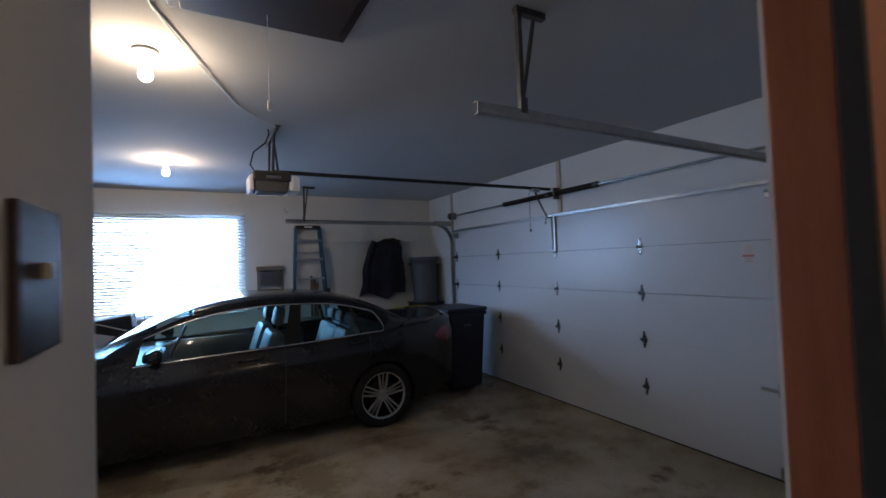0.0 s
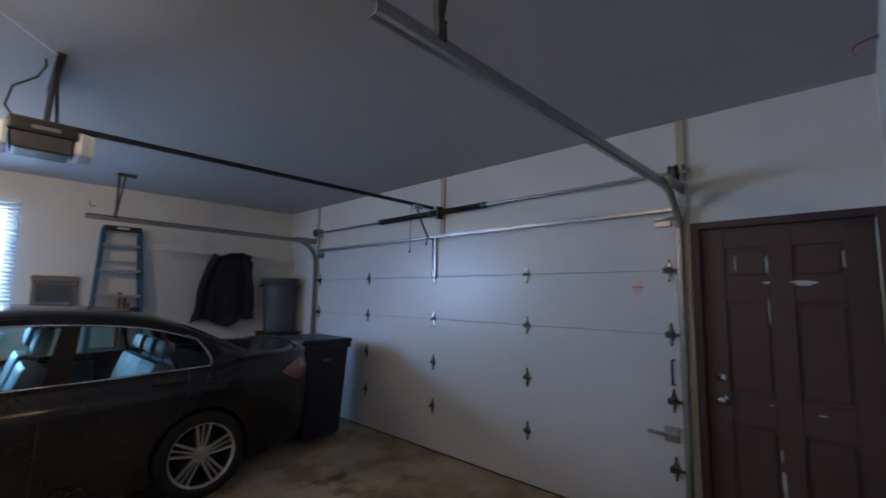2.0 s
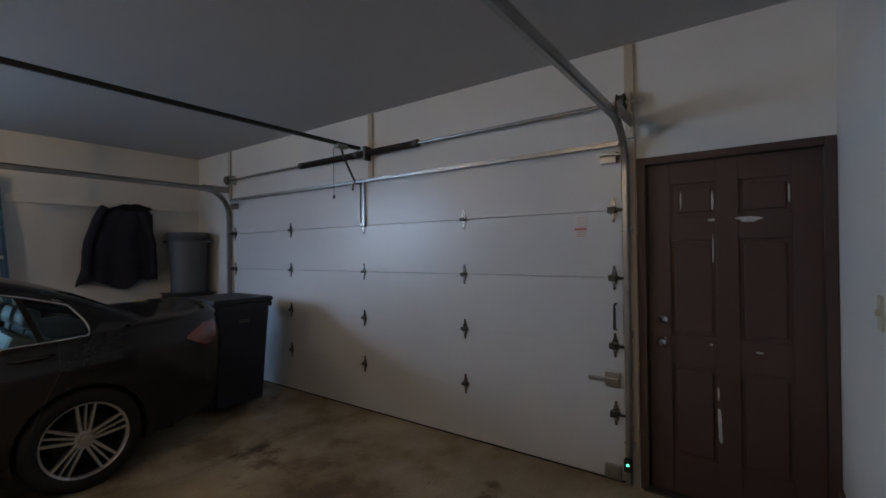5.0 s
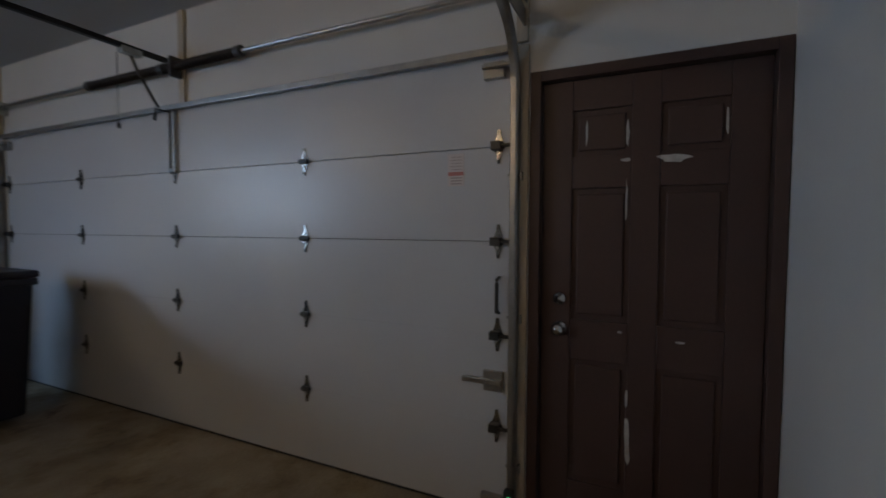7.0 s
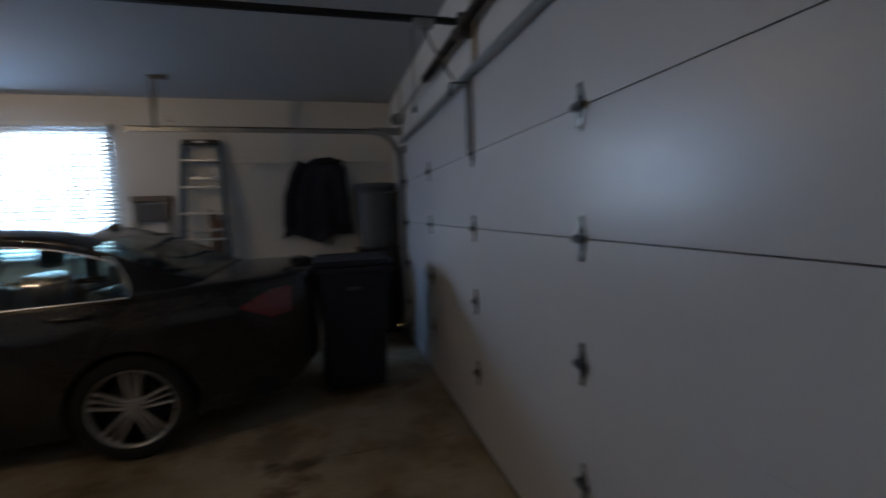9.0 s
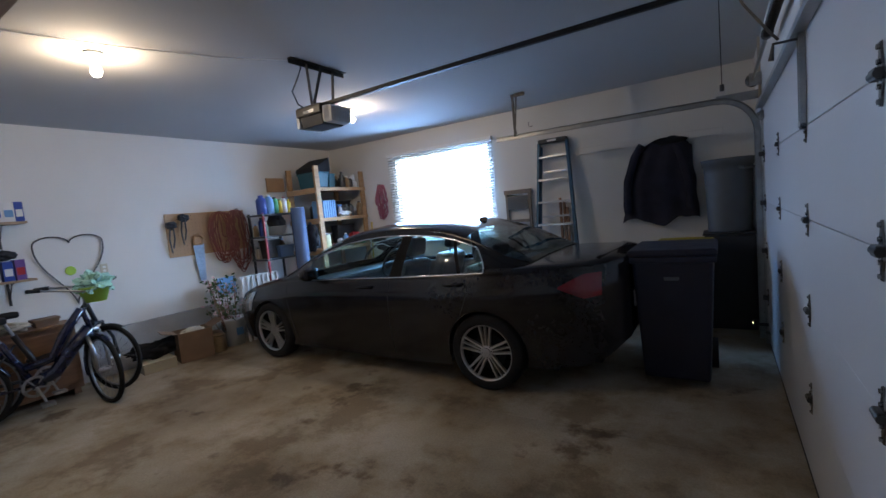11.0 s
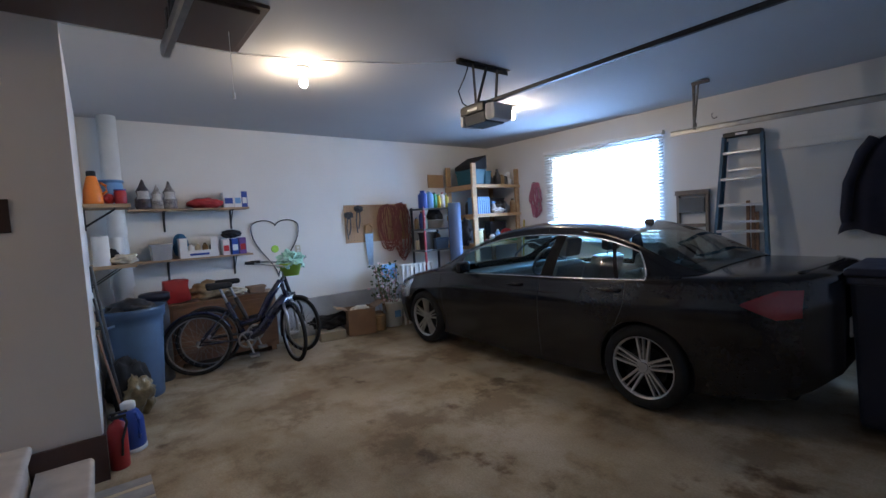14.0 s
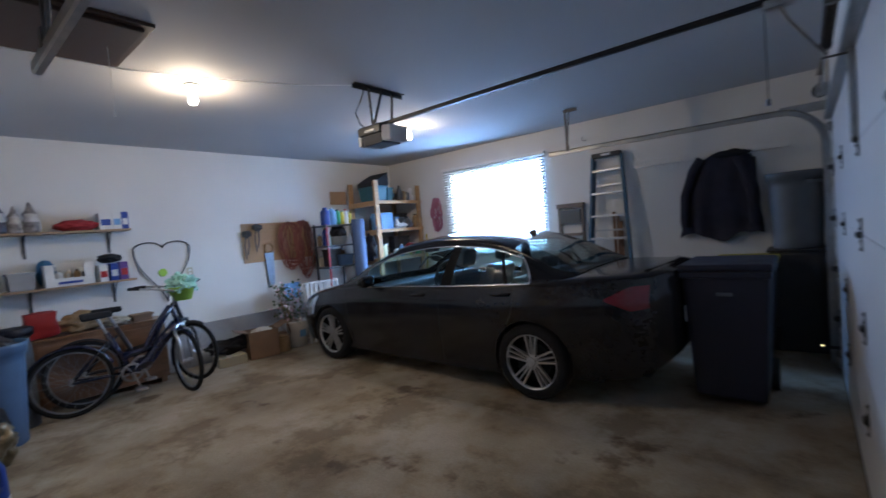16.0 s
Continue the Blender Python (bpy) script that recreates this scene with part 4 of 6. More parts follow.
    rod(bm, (1.80, 0.37, 0.93), (1.60, 0.37, 0.84), 0.035)
    box(bm, 1.78, 0.20, 0.91, 1.81, 0.54, 0.95, bevel=0.01)
    part("steering_wheel", bm, BLACKPL, c, smooth=True)
    bm = BM()
    box(bm, 1.92, -0.12, 1.24, 1.95, 0.12, 1.30, bevel=0.012)
    part("rear_view_mirror", bm, BLACKPL, c)
    bm = BM()
    box(bm, 3.55, -0.66, 0.90, 3.95, 0.66, 0.98, bevel=0.03)
    part("parcel_shelf", bm, BLACKPL, c)
    # wheels
    for a in AX:
        for side in (1, -1):
            flip = Matrix.Translation((a, side * 0.865, 0.325)) @ Matrix.Rotation(radians(-90 * side), 4, "X")
            bm = BM()
            lathe(bm, [(0.232, -0.21), (0.29, -0.215), (0.318, -0.19), (0.325, -0.15), (0.325, -0.05), (0.318, -0.015), (0.295, 0.004), (0.262, 0.006), (0.238, -0.004), (0.232, -0.02)], 48, caps=False, m=flip)
            w = part("wheel", bm, TYRE, c, smooth=True)
            w["label"] = "black tyre on an alloy rim"
            bm = BM()
            lathe(bm, [(0.222, -0.03), (0.226, -0.012), (0.238, -0.004), (0.242, -0.012)], 48, caps=False, m=flip)
            lathe(bm, [(0.060, -0.06), (0.058, -0.032), (0.036, -0.028), (0.034, -0.020), (0.008, -0.017)], 24, m=flip)
            for k in range(5):
                th = radians(k * 72 + 36 + 17)
                rod(bm, flip @ Vector((0.047 * math.cos(th), 0.047 * math.sin(th), -0.04)), flip @ Vector((0.047 * math.cos(th), 0.047 * math.sin(th), -0.024)), 0.008, 8)
            for k in range(5):
                for da in (-12.5, 0, 12.5):
                    th = radians(k * 72 + 17 + da)
                    t0 = radians(k * 72 + 17 + da * 1.9)
                    p0 = Vector((0.055 * math.cos(t0), 0.055 * math.sin(t0), -0.034))
                    p1 = Vector((0.228 * math.cos(th), 0.228 * math.sin(th), -0.018))
                    d = (p1 - p0).normalized()
                    sd_ = d.cross(Vector((0, 0, 1))) * (0.0095 if da else 0.0065)
                    q = []
                    for p, k2 in ((p0, 1.15), (p1, 0.95)):
                        for sx, dz in ((-1, -0.02), (-0.8, 0.006), (0.8, 0.006), (1, -0.02)):
                            q.append(bm.verts.new(flip @ (p + sd_ * sx * k2 + Vector((0, 0, dz)))))
                    for m_ in range(4):
                        bm.faces.new((q[m_], q[(m_ + 1) % 4], q[4 + (m_ + 1) % 4], q[4 + m_]))
                    bm.faces.new(q[:4])
                    bm.faces.new(q[4:])
            part("rim", bm, ALLOY, w, "twin-spoke alloy rim")
            # Near-black barrel and backing disc: shade behind the spokes put in as colour.
            bm = BM()
            lathe(bm, [(0.236, -0.20), (0.226, -0.19), (0.2235, -0.032)], 48, caps=False, m=flip)
            lathe(bm, [(0.225, -0.15), (0.02, -0.15)], 40, m=flip)
            part("barrel", bm, ARCH, w)
            bm = BM()
            lathe(bm, [(0.16, -0.085), (0.16, -0.07), (0.05, -0.07)], 32, m=flip)
            part("brake_disc", bm, ARCH, w)
    return c


car()

# ---- materials of the loose things ----
def paint(name, c, rough=0.45, var=0.1, **k):
    return material(name, c, rough, var=var, scale=k.pop("scale", 9), fine=k.pop("fine", 80), bump=k.pop("bump", 0.06), **k)


NAVYBIN = paint("navy_bin_plastic", (0.009, 0.011, 0.026), 0.45)
GREYBIN = paint("grey_can_plastic", (0.085, 0.095, 0.105), 0.5)
BLUECAN = paint("blue_grey_can", (0.065, 0.115, 0.20), 0.5)
YELLOW = paint("yellow_plastic", (0.50, 0.38, 0.03), 0.5)
ORANGE = paint("orange_plastic", (0.75, 0.20, 0.02), 0.4)
REDPL = paint("red_plastic", (0.36, 0.022, 0.026), 0.4)
DEEPBLUE = paint("deep_blue_plastic", (0.02, 0.06, 0.30), 0.4)
SKYBLUE = paint("sky_blue_plastic", (0.16, 0.34, 0.60), 0.4)
GREENPL = paint("green_plastic", (0.05, 0.30, 0.12), 0.4)
LIME = paint("lime_plastic", (0.38, 0.62, 0.08), 0.4)
MINT = paint("mint_film", (0.38, 0.66, 0.56), 0.35, var=0.25)
TEAL = paint("teal_plastic", (0.014, 0.095, 0.125), 0.4)
CARDBOARD = paint("cardboard", (0.21, 0.13, 0.078), 0.8, var=0.15)
CHESTWOOD = material("old_table_wood", (0.205, 0.108, 0.055), 0.5, var=0.3, scale=5, fine=60, stretch=(1, 0.6, 5), bump=0.15)
PEG = material("pegboard_brown", (0.40, 0.25, 0.13), 0.6, var=0.12, scale=5, fine=120, bump=0.1)
CORD = paint("red_brown_cord", (0.25, 0.085, 0.068), 0.55, var=0.2)
PINKHOSE = paint("pink_hose", (0.36, 0.125, 0.18), 0.45, var=0.15)
NAVYCLOTH = material("dark_navy_cloth", (0.022, 0.022, 0.036), 0.95, var=0.3, scale=7, fine=200, bump=0.4)
BLACKCLOTH = material("black_cloth", (0.014, 0.014, 0.016), 0.9, var=0.3, scale=9, fine=200, bump=0.4)
REDCLOTH = material("red_cloth", (0.34, 0.03, 0.035), 0.9, var=0.25, scale=10, fine=150, bump=0.4)
CREAM = material("cream_cloth", (0.55, 0.48, 0.36), 0.9, var=0.2, scale=10, fine=150, bump=0.3)
TANBAG = material("tan_bag", (0.30, 0.20, 0.10), 0.7, var=0.3, scale=9, fine=60, bump=0.4)
GOLDFILM = material("gold_film_bag", (0.20, 0.155, 0.085), 0.3, 0.3, var=0.35, scale=12, fine=60, bump=0.8, dist=0.01)
PAPER = paint("white_paper", (0.72, 0.71, 0.69), 0.8, var=0.06)
LADBLUE = paint("blue_fibreglass", (0.035, 0.10, 0.17), 0.5, var=0.15)
DULLALLOY = material("dull_alloy", (0.34, 0.34, 0.34), 0.35, 0.9, var=0.2, scale=20, bump=0.05)
ALUM = material("aluminium", (0.52, 0.53, 0.54), 0.34, 1.0, var=0.12, scale=15, bump=0.05)
BIKEBLUE = paint("bike_dark_blue", (0.007, 0.010, 0.040), 0.25, coat=0.6)
ROLLBLUE = material("blue_roll_foam", (0.10, 0.15, 0.27), 0.75, var=0.12, scale=6, fine=150, bump=0.2)
IVORY = paint("ivory_plastic", (0.55, 0.50, 0.38), 0.4, var=0.05)
DARKWOODPL = material("dark_wood_plate", (0.035, 0.018, 0.012), 0.4, var=0.2, scale=12, stretch=(1, 1, 5))
BLADE = material("saw_blade", (0.34, 0.42, 0.52), 0.35, 0.85, var=0.2, scale=20)
PLANT = paint("dried_leaves", (0.06, 0.10, 0.035), 0.7, var=0.3)
PINKFL = paint("pink_petals", (0.62, 0.42, 0.46), 0.7, var=0.2)
RUGGREY = material("grey_rug", (0.33, 0.33, 0.34), 0.95, var=0.25, scale=9, fine=220, bump=0.5)


def simple(name, label, cat, bm, mat, x=0, y=0, z=0, rz=0, smooth=False, group=""):
    ob = part(name, bm, mat, None, "", smooth)
    ob.matrix_world = pose(x, y, z, 0, 0, rz)
    return tagged(ob, label, cat, group)


# ---- wheeled bins by the garage door ----
def wheelie_bin(label, x, y, rz, w, d, h, mat, lidmat):
    t = thing("wheeled_bin", label, "bin", x, y, 0, rz)
    bm = BM()
    vs = box(bm, -w / 2, -d / 2, 0.06, w / 2, d / 2, h - 0.06, bevel=0.03)
    for v in vs:
        k = 0.80 + 0.20 * (v.co.z / h)
        v.co.x *= k
        v.co.y *= k
    part("body", bm, mat, t)
    bm = BM()
    box(bm, -w / 2 - 0.012, -d / 2 - 0.012, h - 0.11, w / 2 + 0.012, d / 2 + 0.012, h - 0.06, bevel=0.012)
    part("rim", bm, mat, t)
    bm = BM()
    vs = box(bm, -w / 2 - 0.02, -d / 2 - 0.02, h - 0.058, w / 2 + 0.02, d / 2 + 0.02, h - 0.005, bevel=0.018)
    for v in vs:
        if v.co.z > h - 0.03:
            v.co.z += 0.045 * (1 - (2 * v.co.x / w) ** 2)
    part("lid", bm, lidmat, t)
    bm = BM()
    sweep(bm, [(-w / 2 + 0.05, d / 2 + 0.01, h - 0.09), (-w / 2 + 0.05, d / 2 + 0.07, h - 0.06), (w / 2 - 0.05, d / 2 + 0.07, h - 0.06), (w / 2 - 0.05, d / 2 + 0.01, h - 0.09)], 0.015, 8)
    part("handle", bm, mat, t)
    for s in (1, -1):
        bm = BM()
        rod(bm, (s * (w * 0.40), d / 2 - 0.06, 0.125), (s * (w * 0.40 + 0.05), d / 2 - 0.06, 0.125), 0.125, 24)
        part("wheel", bm, RUBBER, t)
    bm = BM()
    box(bm, -0.05, -d / 2 * 0.985 - 0.006, h * 0.78, 0.05, -d / 2 * 0.95, h * 0.78 + 0.025, bevel=0.002)
    part("embossed_mark", bm, GREYBIN, t)
    return t


wheelie_bin("navy blue wheeled bin with its lid closed behind the car", -0.675, 3.69, 0, 0.56, 0.66, 1.09, NAVYBIN, NAVYBIN)
wheelie_bin("dark wheeled bin with a yellow lid by the far wall", -0.68, 4.92, 0, 0.50, 0.58, 0.99, NAVYBIN, YELLOW)


def round_can(name, label, x, y, z, r0, r1, h, mat, ribs=True):
    t = thing(name, label, "trash can", x, y, z)
    bm = BM()
    prof = [(r0, 0.0), (r0 + 0.005, 0.02)]
    for i in range(1, 11):
        r = r0 + (r1 - r0) * i / 10
        prof.append((r, h * i / 10 * 0.9))
    prof += [(r1 + 0.018, h * 0.905), (r1 + 0.02, h * 0.97), (r1 + 0.028, h), (r1 + 0.012, h), (r1 - 0.01, h * 0.93), (r0 * 0.95, 0.03)]
    lathe(bm, prof, 36)
    part("body", bm, mat, t, smooth=True)
    for s in (1, -1):
        bm = BM()
        sweep(bm, [(s * (r1 + 0.0), -0.07, h * 0.86), (s * (r1 + 0.05), -0.06, h * 0.85), (s * (r1 + 0.05), 0.06, h * 0.85), (s * (r1 + 0.0), 0.07, h * 0.86)], 0.014, 8)
        hnd = part("handle", bm, mat, t)
        hnd.rotation_euler = (0, 0, radians(-50))
    return t


bt = thing("dark_tote", "dark plastic storage tote stood on end in the corner", "tote", -0.27, 5.36, 0)
bm = BM()
vs = box(bm, -0.24, -0.24, 0, 0.22, 0.24, 1.0, bevel=0.03)
part("body", bm, BLACKPL, bt)
bm = BM()
box(bm, -0.25, -0.25, 1.0, 0.23, 0.25, 1.02, bevel=0.008)
part("lid", bm, BLACKPL, bt)
gc = round_can("trash_can", "grey ribbed plastic trash can stood on a dark tote", -0.27, 5.38, 1.02, 0.20, 0.225, 0.77, GREYBIN)

# ---- coat, hook board, ladder, stool, hose on the window wall ----
bm = BM()
box(bm, -1.95, 5.628, 2.08, -0.30, 5.648, 2.16, bevel=0.004)
tagged(part("coat_rail", bm, WALL), "white painted board with coat hooks on the wall", "coat rail")


def coat():
    t = thing("winter_coat", "dark navy winter coats hung on the wall", "coat", -0.96, 5.60, 1.16)
    bm = BM()
    nu, nv = 44, 30
    g = {}
    for f in (0, 1):
        for i in range(nu + 1):
            for j in range(nv + 1):
                a, b = i / nu, j / nv
                ragged = 0.012 * math.sin(b * 9) + 0.03 * noise.noise(Vector((b * 4, i // 23, 7.7)))
                lo_x = -0.42 + 0.22 * b**1.2 + 0.07 * max(0, b - 0.88) / 0.12 + ragged
                hi_x = 0.40 - 0.03 * b - 0.05 * max(0, b - 0.92) / 0.08 - ragged
                x = lo_x + a * (hi_x - lo_x)
                fold = 0.022 * math.sin(a * 17 + 1.5 * math.sin(b * 3)) * (1 - 0.5 * b) + 0.02 * noise.noise(Vector((a * 5, b * 5, 2.2)))
                depth = (0.075 + 0.025 * math.sin(b * 3)) * math.sqrt(max(0, 1 - (a * 2 - 1) ** 4))
                y = -depth + fold * (1 if 0.02 < a < 0.98 else 0.3) if f == 0 else 0.02
                z = (0.03 * math.sin(a * 9) + 0.05 * noise.noise(Vector((a * 6, 1.1, 3.3)))) * (1 - b) + b * 0.95 - 0.10 * max(0, abs(a * 2 - 1) - 0.45) * (b > 0.9)
                g[f, i, j] = bm.verts.new((x, y, z))
    for i in range(nu):
        for j in range(nv):
            bm.faces.new((g[0, i, j], g[0, i + 1, j], g[0, i + 1, j + 1], g[0, i, j + 1]))
    part("body", bm, NAVYCLOTH, t, smooth=True)
    for s, k in ((1, 0.31), (-1, 0.33)):
        bm = BM()
        sweep(bm, [(s * 0.16, -0.06, 0.91), (s * 0.24, -0.09, 0.78), (s * k, -0.10, 0.50), (s * (k + 0.02), -0.09, 0.20), (s * (k + 0.01), -0.09, 0.12)], 0.046, 12)
        part("sleeve", bm, NAVYCLOTH, t, smooth=True)
    bm = BM()
    blob(bm, 0.14, -0.07, 0.92, 0.17, 0.07, 0.05, 0.3, seed=2)
    part("hood", bm, BLACKCLOTH, t, smooth=True)


coat()


def step_ladder():
    t = thing("step_ladder", "blue fibreglass stepladder with aluminium steps leaning folded on the wall", "ladder", -2.20, 5.38, 0)
    hw = lambda z: 0.185 + 0.115 * (2.32 - z) / 2.0
    yy = lambda z: 0.20 * z / 2.32
    for s in (1, -1):
        bm = BM()
        q = []
        for z in (0.0, 2.30):
            x, y = s * hw(z), yy(z)
            q.append([bm.verts.new(c) for c in ((x - 0.016, y - 0.035, z), (x + 0.016, y - 0.035, z), (x + 0.016, y + 0.035, z), (x - 0.016, y + 0.035, z))])
        for k in range(4):
            bm.faces.new((q[0][k], q[0][(k + 1) % 4], q[1][(k + 1) % 4], q[1][k]))
        bm.faces.new(q[0])
        bm.faces.new(q[1])
        part("side_rail", bm, LADBLUE, t)
        bm = BM()
        sweep(bm, [(s * hw(0) * 0.9, yy(0) + 0.05, 0.02), (s * hw(2.25) * 0.9, yy(2.25) + 0.045, 2.25)], 0.018, 4)
        part("rear_rail", bm, LADBLUE, t)
        bm = BM()
        box(bm, s * hw(0) - 0.025, -0.05, 0.0, s * hw(0) + 0.025, 0.04, 0.03, bevel=0.004)
        part("foot", bm, RUBBER, t)
    for k in range(1, 8):
        z = 0.30 * k - 0.01
        bm = BM()
        box(bm, -hw(z) + 0.012, yy(z) - 0.042, z, hw(z) - 0.012, yy(z) + 0.036, z + 0.03, bevel=0.004)
        part("step", bm, ALUM, t)
    for k in (2, 4, 6):
        z = 0.30 * k + 0.1
        bm = BM()
        box(bm, -hw(z) * 0.9, yy(z) + 0.045, z, hw(z) * 0.9, yy(z) + 0.055, z + 0.025)
        part("rear_bar", bm, ALUM, t)
    bm = BM()
    box(bm, -0.19, yy(2.3) - 0.05, 2.285, 0.19, yy(2.3) + 0.055, 2.34, bevel=0.012)
    part("top_cap", bm, BLACKPL, t)
    bm = BM()
    box(bm, -0.06, yy(2.3) - 0.052, 2.30, 0.06, yy(2.3) - 0.0495, 2.325)
    part("label_plate", bm, PAPER, t)


step_ladder()
sl = thing("step_stool", "weathered folding wooden step stool hung on the wall", "step stool", -2.76, 5.62, 1.08)
GREYWOOD = material("weathered_wood", (0.20, 0.17, 0.14), 0.7, var=0.25, scale=6, stretch=(5, 5, 1))
for s in (1, -1):
    bm = BM()
    box(bm, s * 0.17 - 0.018, -0.035, 0, s * 0.17 + 0.018, 0.02, 0.62, bevel=0.006)
    part("leg", bm, GREYWOOD, sl)
for z0, z1, m in ((0.58, 0.64, GREYWOOD), (0.36, 0.55, GREYBIN), (0.18, 0.22, GREYWOOD), (0.06, 0.10, GREYWOOD)):
    bm = BM()
    box(bm, -0.20 if z0 > 0.5 else -0.15, -0.05, z0, 0.20 if z0 > 0.5 else 0.15, 0.01, z1, bevel=0.006)
    for k in range(3):
        if m is GREYBIN:
            box(bm, -0.13, -0.056, z0 + 0.03 + 0.05 * k, 0.13, -0.049, z0 + 0.05 + 0.05 * k, bevel=0.002)
    part("step", bm, m, sl)
sticks = thing("wood_offcuts", "bundle of thin wooden sticks leaning on the wall", "sticks", -2.16, 5.60, 0)
for k, (dx, h) in enumerate(((0.0, 1.55), (0.05, 1.50), (0.09, 1.42))):
    bm = BM()
    box(bm, dx - 0.016, -0.02, 0.0, dx + 0.016, 0.01, h, bevel=0.003)
    part("stick", bm, CHESTWOOD, sticks)


def coil_bundle(name, label, x, y, z, w, h, n, r, mat, plane, seed, cat):
    """A long cord wound into a hanging oval."""
    rnd = random.Random(seed)
    bm = BM()
    pts = []
    dw = dh = 0.0
    for i in range(n * 26):
        a = i / 26 * math.tau
        if i % 26 == 0:
            dw, dh, ph = rnd.uniform(-0.75, 0.1), rnd.uniform(-0.35, 0.15), rnd.uniform(-0.05, 0.05)
        u = w / 2 * (1 + dw) * math.cos(a) * (0.75 + 0.25 * abs(math.sin(a - 0.4))) + ph
        v = h / 2 * (1 + dh * (math.sin(a) < 0)) * math.sin(a)
        d = 0.012 + 0.05 * rnd.random() * abs(math.cos(a)) + 0.02 * (i % 26) / 26
        pts.append((u, -d, v) if plane == "north" else (d, u, v))
    sweep(bm, pts, r, 6)
    t = thing(name, label, cat, x, y, z)
    part("coil", bm, mat, t, smooth=True)
    bm = BM()
    if plane == "north":
        rod(bm, (0, 0.0, h / 2 + 0.01), (0, -0.08, h / 2 + 0.012), 0.005, 6)
    else:
        rod(bm, (-0.002, 0, h / 2 + 0.01), (0.08, 0, h / 2 + 0.012), 0.005, 6)
    part("hook", bm, DARKSTEEL, t)


coil_bundle("garden_hose", "pink garden hose coiled on a wall hook", -5.27, 5.645, 1.78, 0.26, 0.56, 9, 0.011, PINKHOSE, "north", 3, "hose")

# ---- grass catcher between the car and the window ----
gcb = thing("lawn_mower", "lawn mower with a black cloth grass catcher beneath the window", "lawn mower", -4.75, 5.12, 0)
bm = BM()
vs = box(bm, -0.14, -0.20, 0.90, 0.34, 0.22, 1.20, bevel=0.04)
for v in vs:
    k = (v.co.x + 0.14) / 0.48
    v.co.z = v.co.z - (0.07 * (1 - k) if v.co.z > 1.05 else -0.13 * (1 - k))
    v.co.x += 0.10 * (1.10 - v.co.z)
part("grass_bag", bm, BLACKCLOTH, gcb)
bm = BM()
sweep(bm, [(-0.12, -0.205, 1.10), (0.02, -0.21, 1.11), (0.18, -0.21, 1.05), (0.35, -0.205, 0.99)], 0.006, 6)
part("piping", bm, PAPER, gcb)
for s in (1, -1):
    bm = BM()
    sweep(bm, [(-0.60, s * 0.20, 0.35), (-0.36, s * 0.21, 0.92), (-0.22, s * 0.21, 1.04), (-0.12, s * 0.20, 1.10)], 0.018, 8)
    part("handle_tube", bm, DARKSTEEL, gcb)
bm = BM()
sweep(bm, [(0.44, -0.1, 0.40), (0.46, -0.1, 1.18)], 0.007, 6)
part("rod", bm, DARKSTEEL, gcb)
bm = BM()
vs = box(bm, -0.75, -0.26, 0.14, 0.35, 0.26, 0.42, bevel=0.08)
part("deck", bm, REDPL, gcb)
for x in (-0.6, 0.2):
    for s in (1, -1):
        bm = BM()
        rod(bm, (x, s * 0.27, 0.12), (x, s * 0.32, 0.12), 0.12, 20)
        part("wheel", bm, RUBBER, gcb)

# ---- pine rack in the corner ----
RX0, RX1, RY0, RY1 = -6.30, -5.62, 4.52, 5.62
rk = thing("pine_rack", "raw pine shelving rack crowded with garden things", "shelving rack", (RX0 + RX1) / 2, (RY0 + RY1) / 2, 0)
ox, oy = (RX0 + RX1) / 2, (RY0 + RY1) / 2
for x in (RX0 + 0.02, RX1 - 0.02):
    for y in (RY0 + 0.045, RY1 - 0.045):
        bm = BM()
        box(bm, x - 0.02 - ox, y - 0.043 - oy, 0.0, x + 0.02 - ox, y + 0.043 - oy, 2.41 if y < 5 else 2.34, bevel=0.003)
        part("post", bm, PINE, rk)
RZ = (0.45, 1.10, 1.59, 2.07)
for z in RZ:
    bm = BM()
    box(bm, RX0 - ox, RY0 - oy, z - 0.02, RX1 - 0.04 - ox, RY1 - oy, z, bevel=0.002)
    box(bm, RX1 - 0.002 - ox, RY0 - oy - 0.01, z - 0.055, RX1 + 0.018 - ox, RY1 - oy, z, bevel=0.003)
    box(bm, RX0 - ox, RY0 - oy - 0.020, z - 0.085, RX1 - ox, RY0 - oy - 0.001, z - 0.0, bevel=0.003)
    part("shelf", bm, PINE, rk)


def tub(name, label, cat, x, y, z, w, d, h, mat, flare=0.88, lid=None):
    t = thing(name, label, cat, x, y, z)
    bm = BM()
    vs = box(bm, -w / 2, -d / 2, 0, w / 2, d / 2, h, bevel=min(w, d, h) * 0.08)
    for v in vs:
        k = flare + (1 - flare) * v.co.z / h
        v.co.x *= k
        v.co.y *= k
    part("body", bm, mat, t)
    bm = BM()
    box(bm, -w / 2 - 0.008, -d / 2 - 0.008, h - 0.012, w / 2 + 0.008, d / 2 + 0.008, h + 0.012, bevel=0.005)
    part("lid", bm, lid or mat, t)
    return t


def jar(name, label, cat, x, y, z, r, h, mat, capmat=None, neck=0.45, shoulder=0.72):
    t = thing(name, label, cat, x, y, z)
    bm = BM()
    lathe(bm, [(r * 0.92, 0), (r, 0.01), (r, h * shoulder), (r * 0.85, h * (shoulder + 0.08)), (r * neck, h * 0.90), (r * neck, h * 0.93)], 20)
    part("body", bm, mat, t, smooth=True)
    bm = BM()
    lathe(bm, [(r * neck * 1.15, h * 0.92), (r * neck * 1.15, h * 0.99), (r * neck, h)], 16)
    part("cap", bm, capmat or WHITEPL, t, smooth=True)
    return t


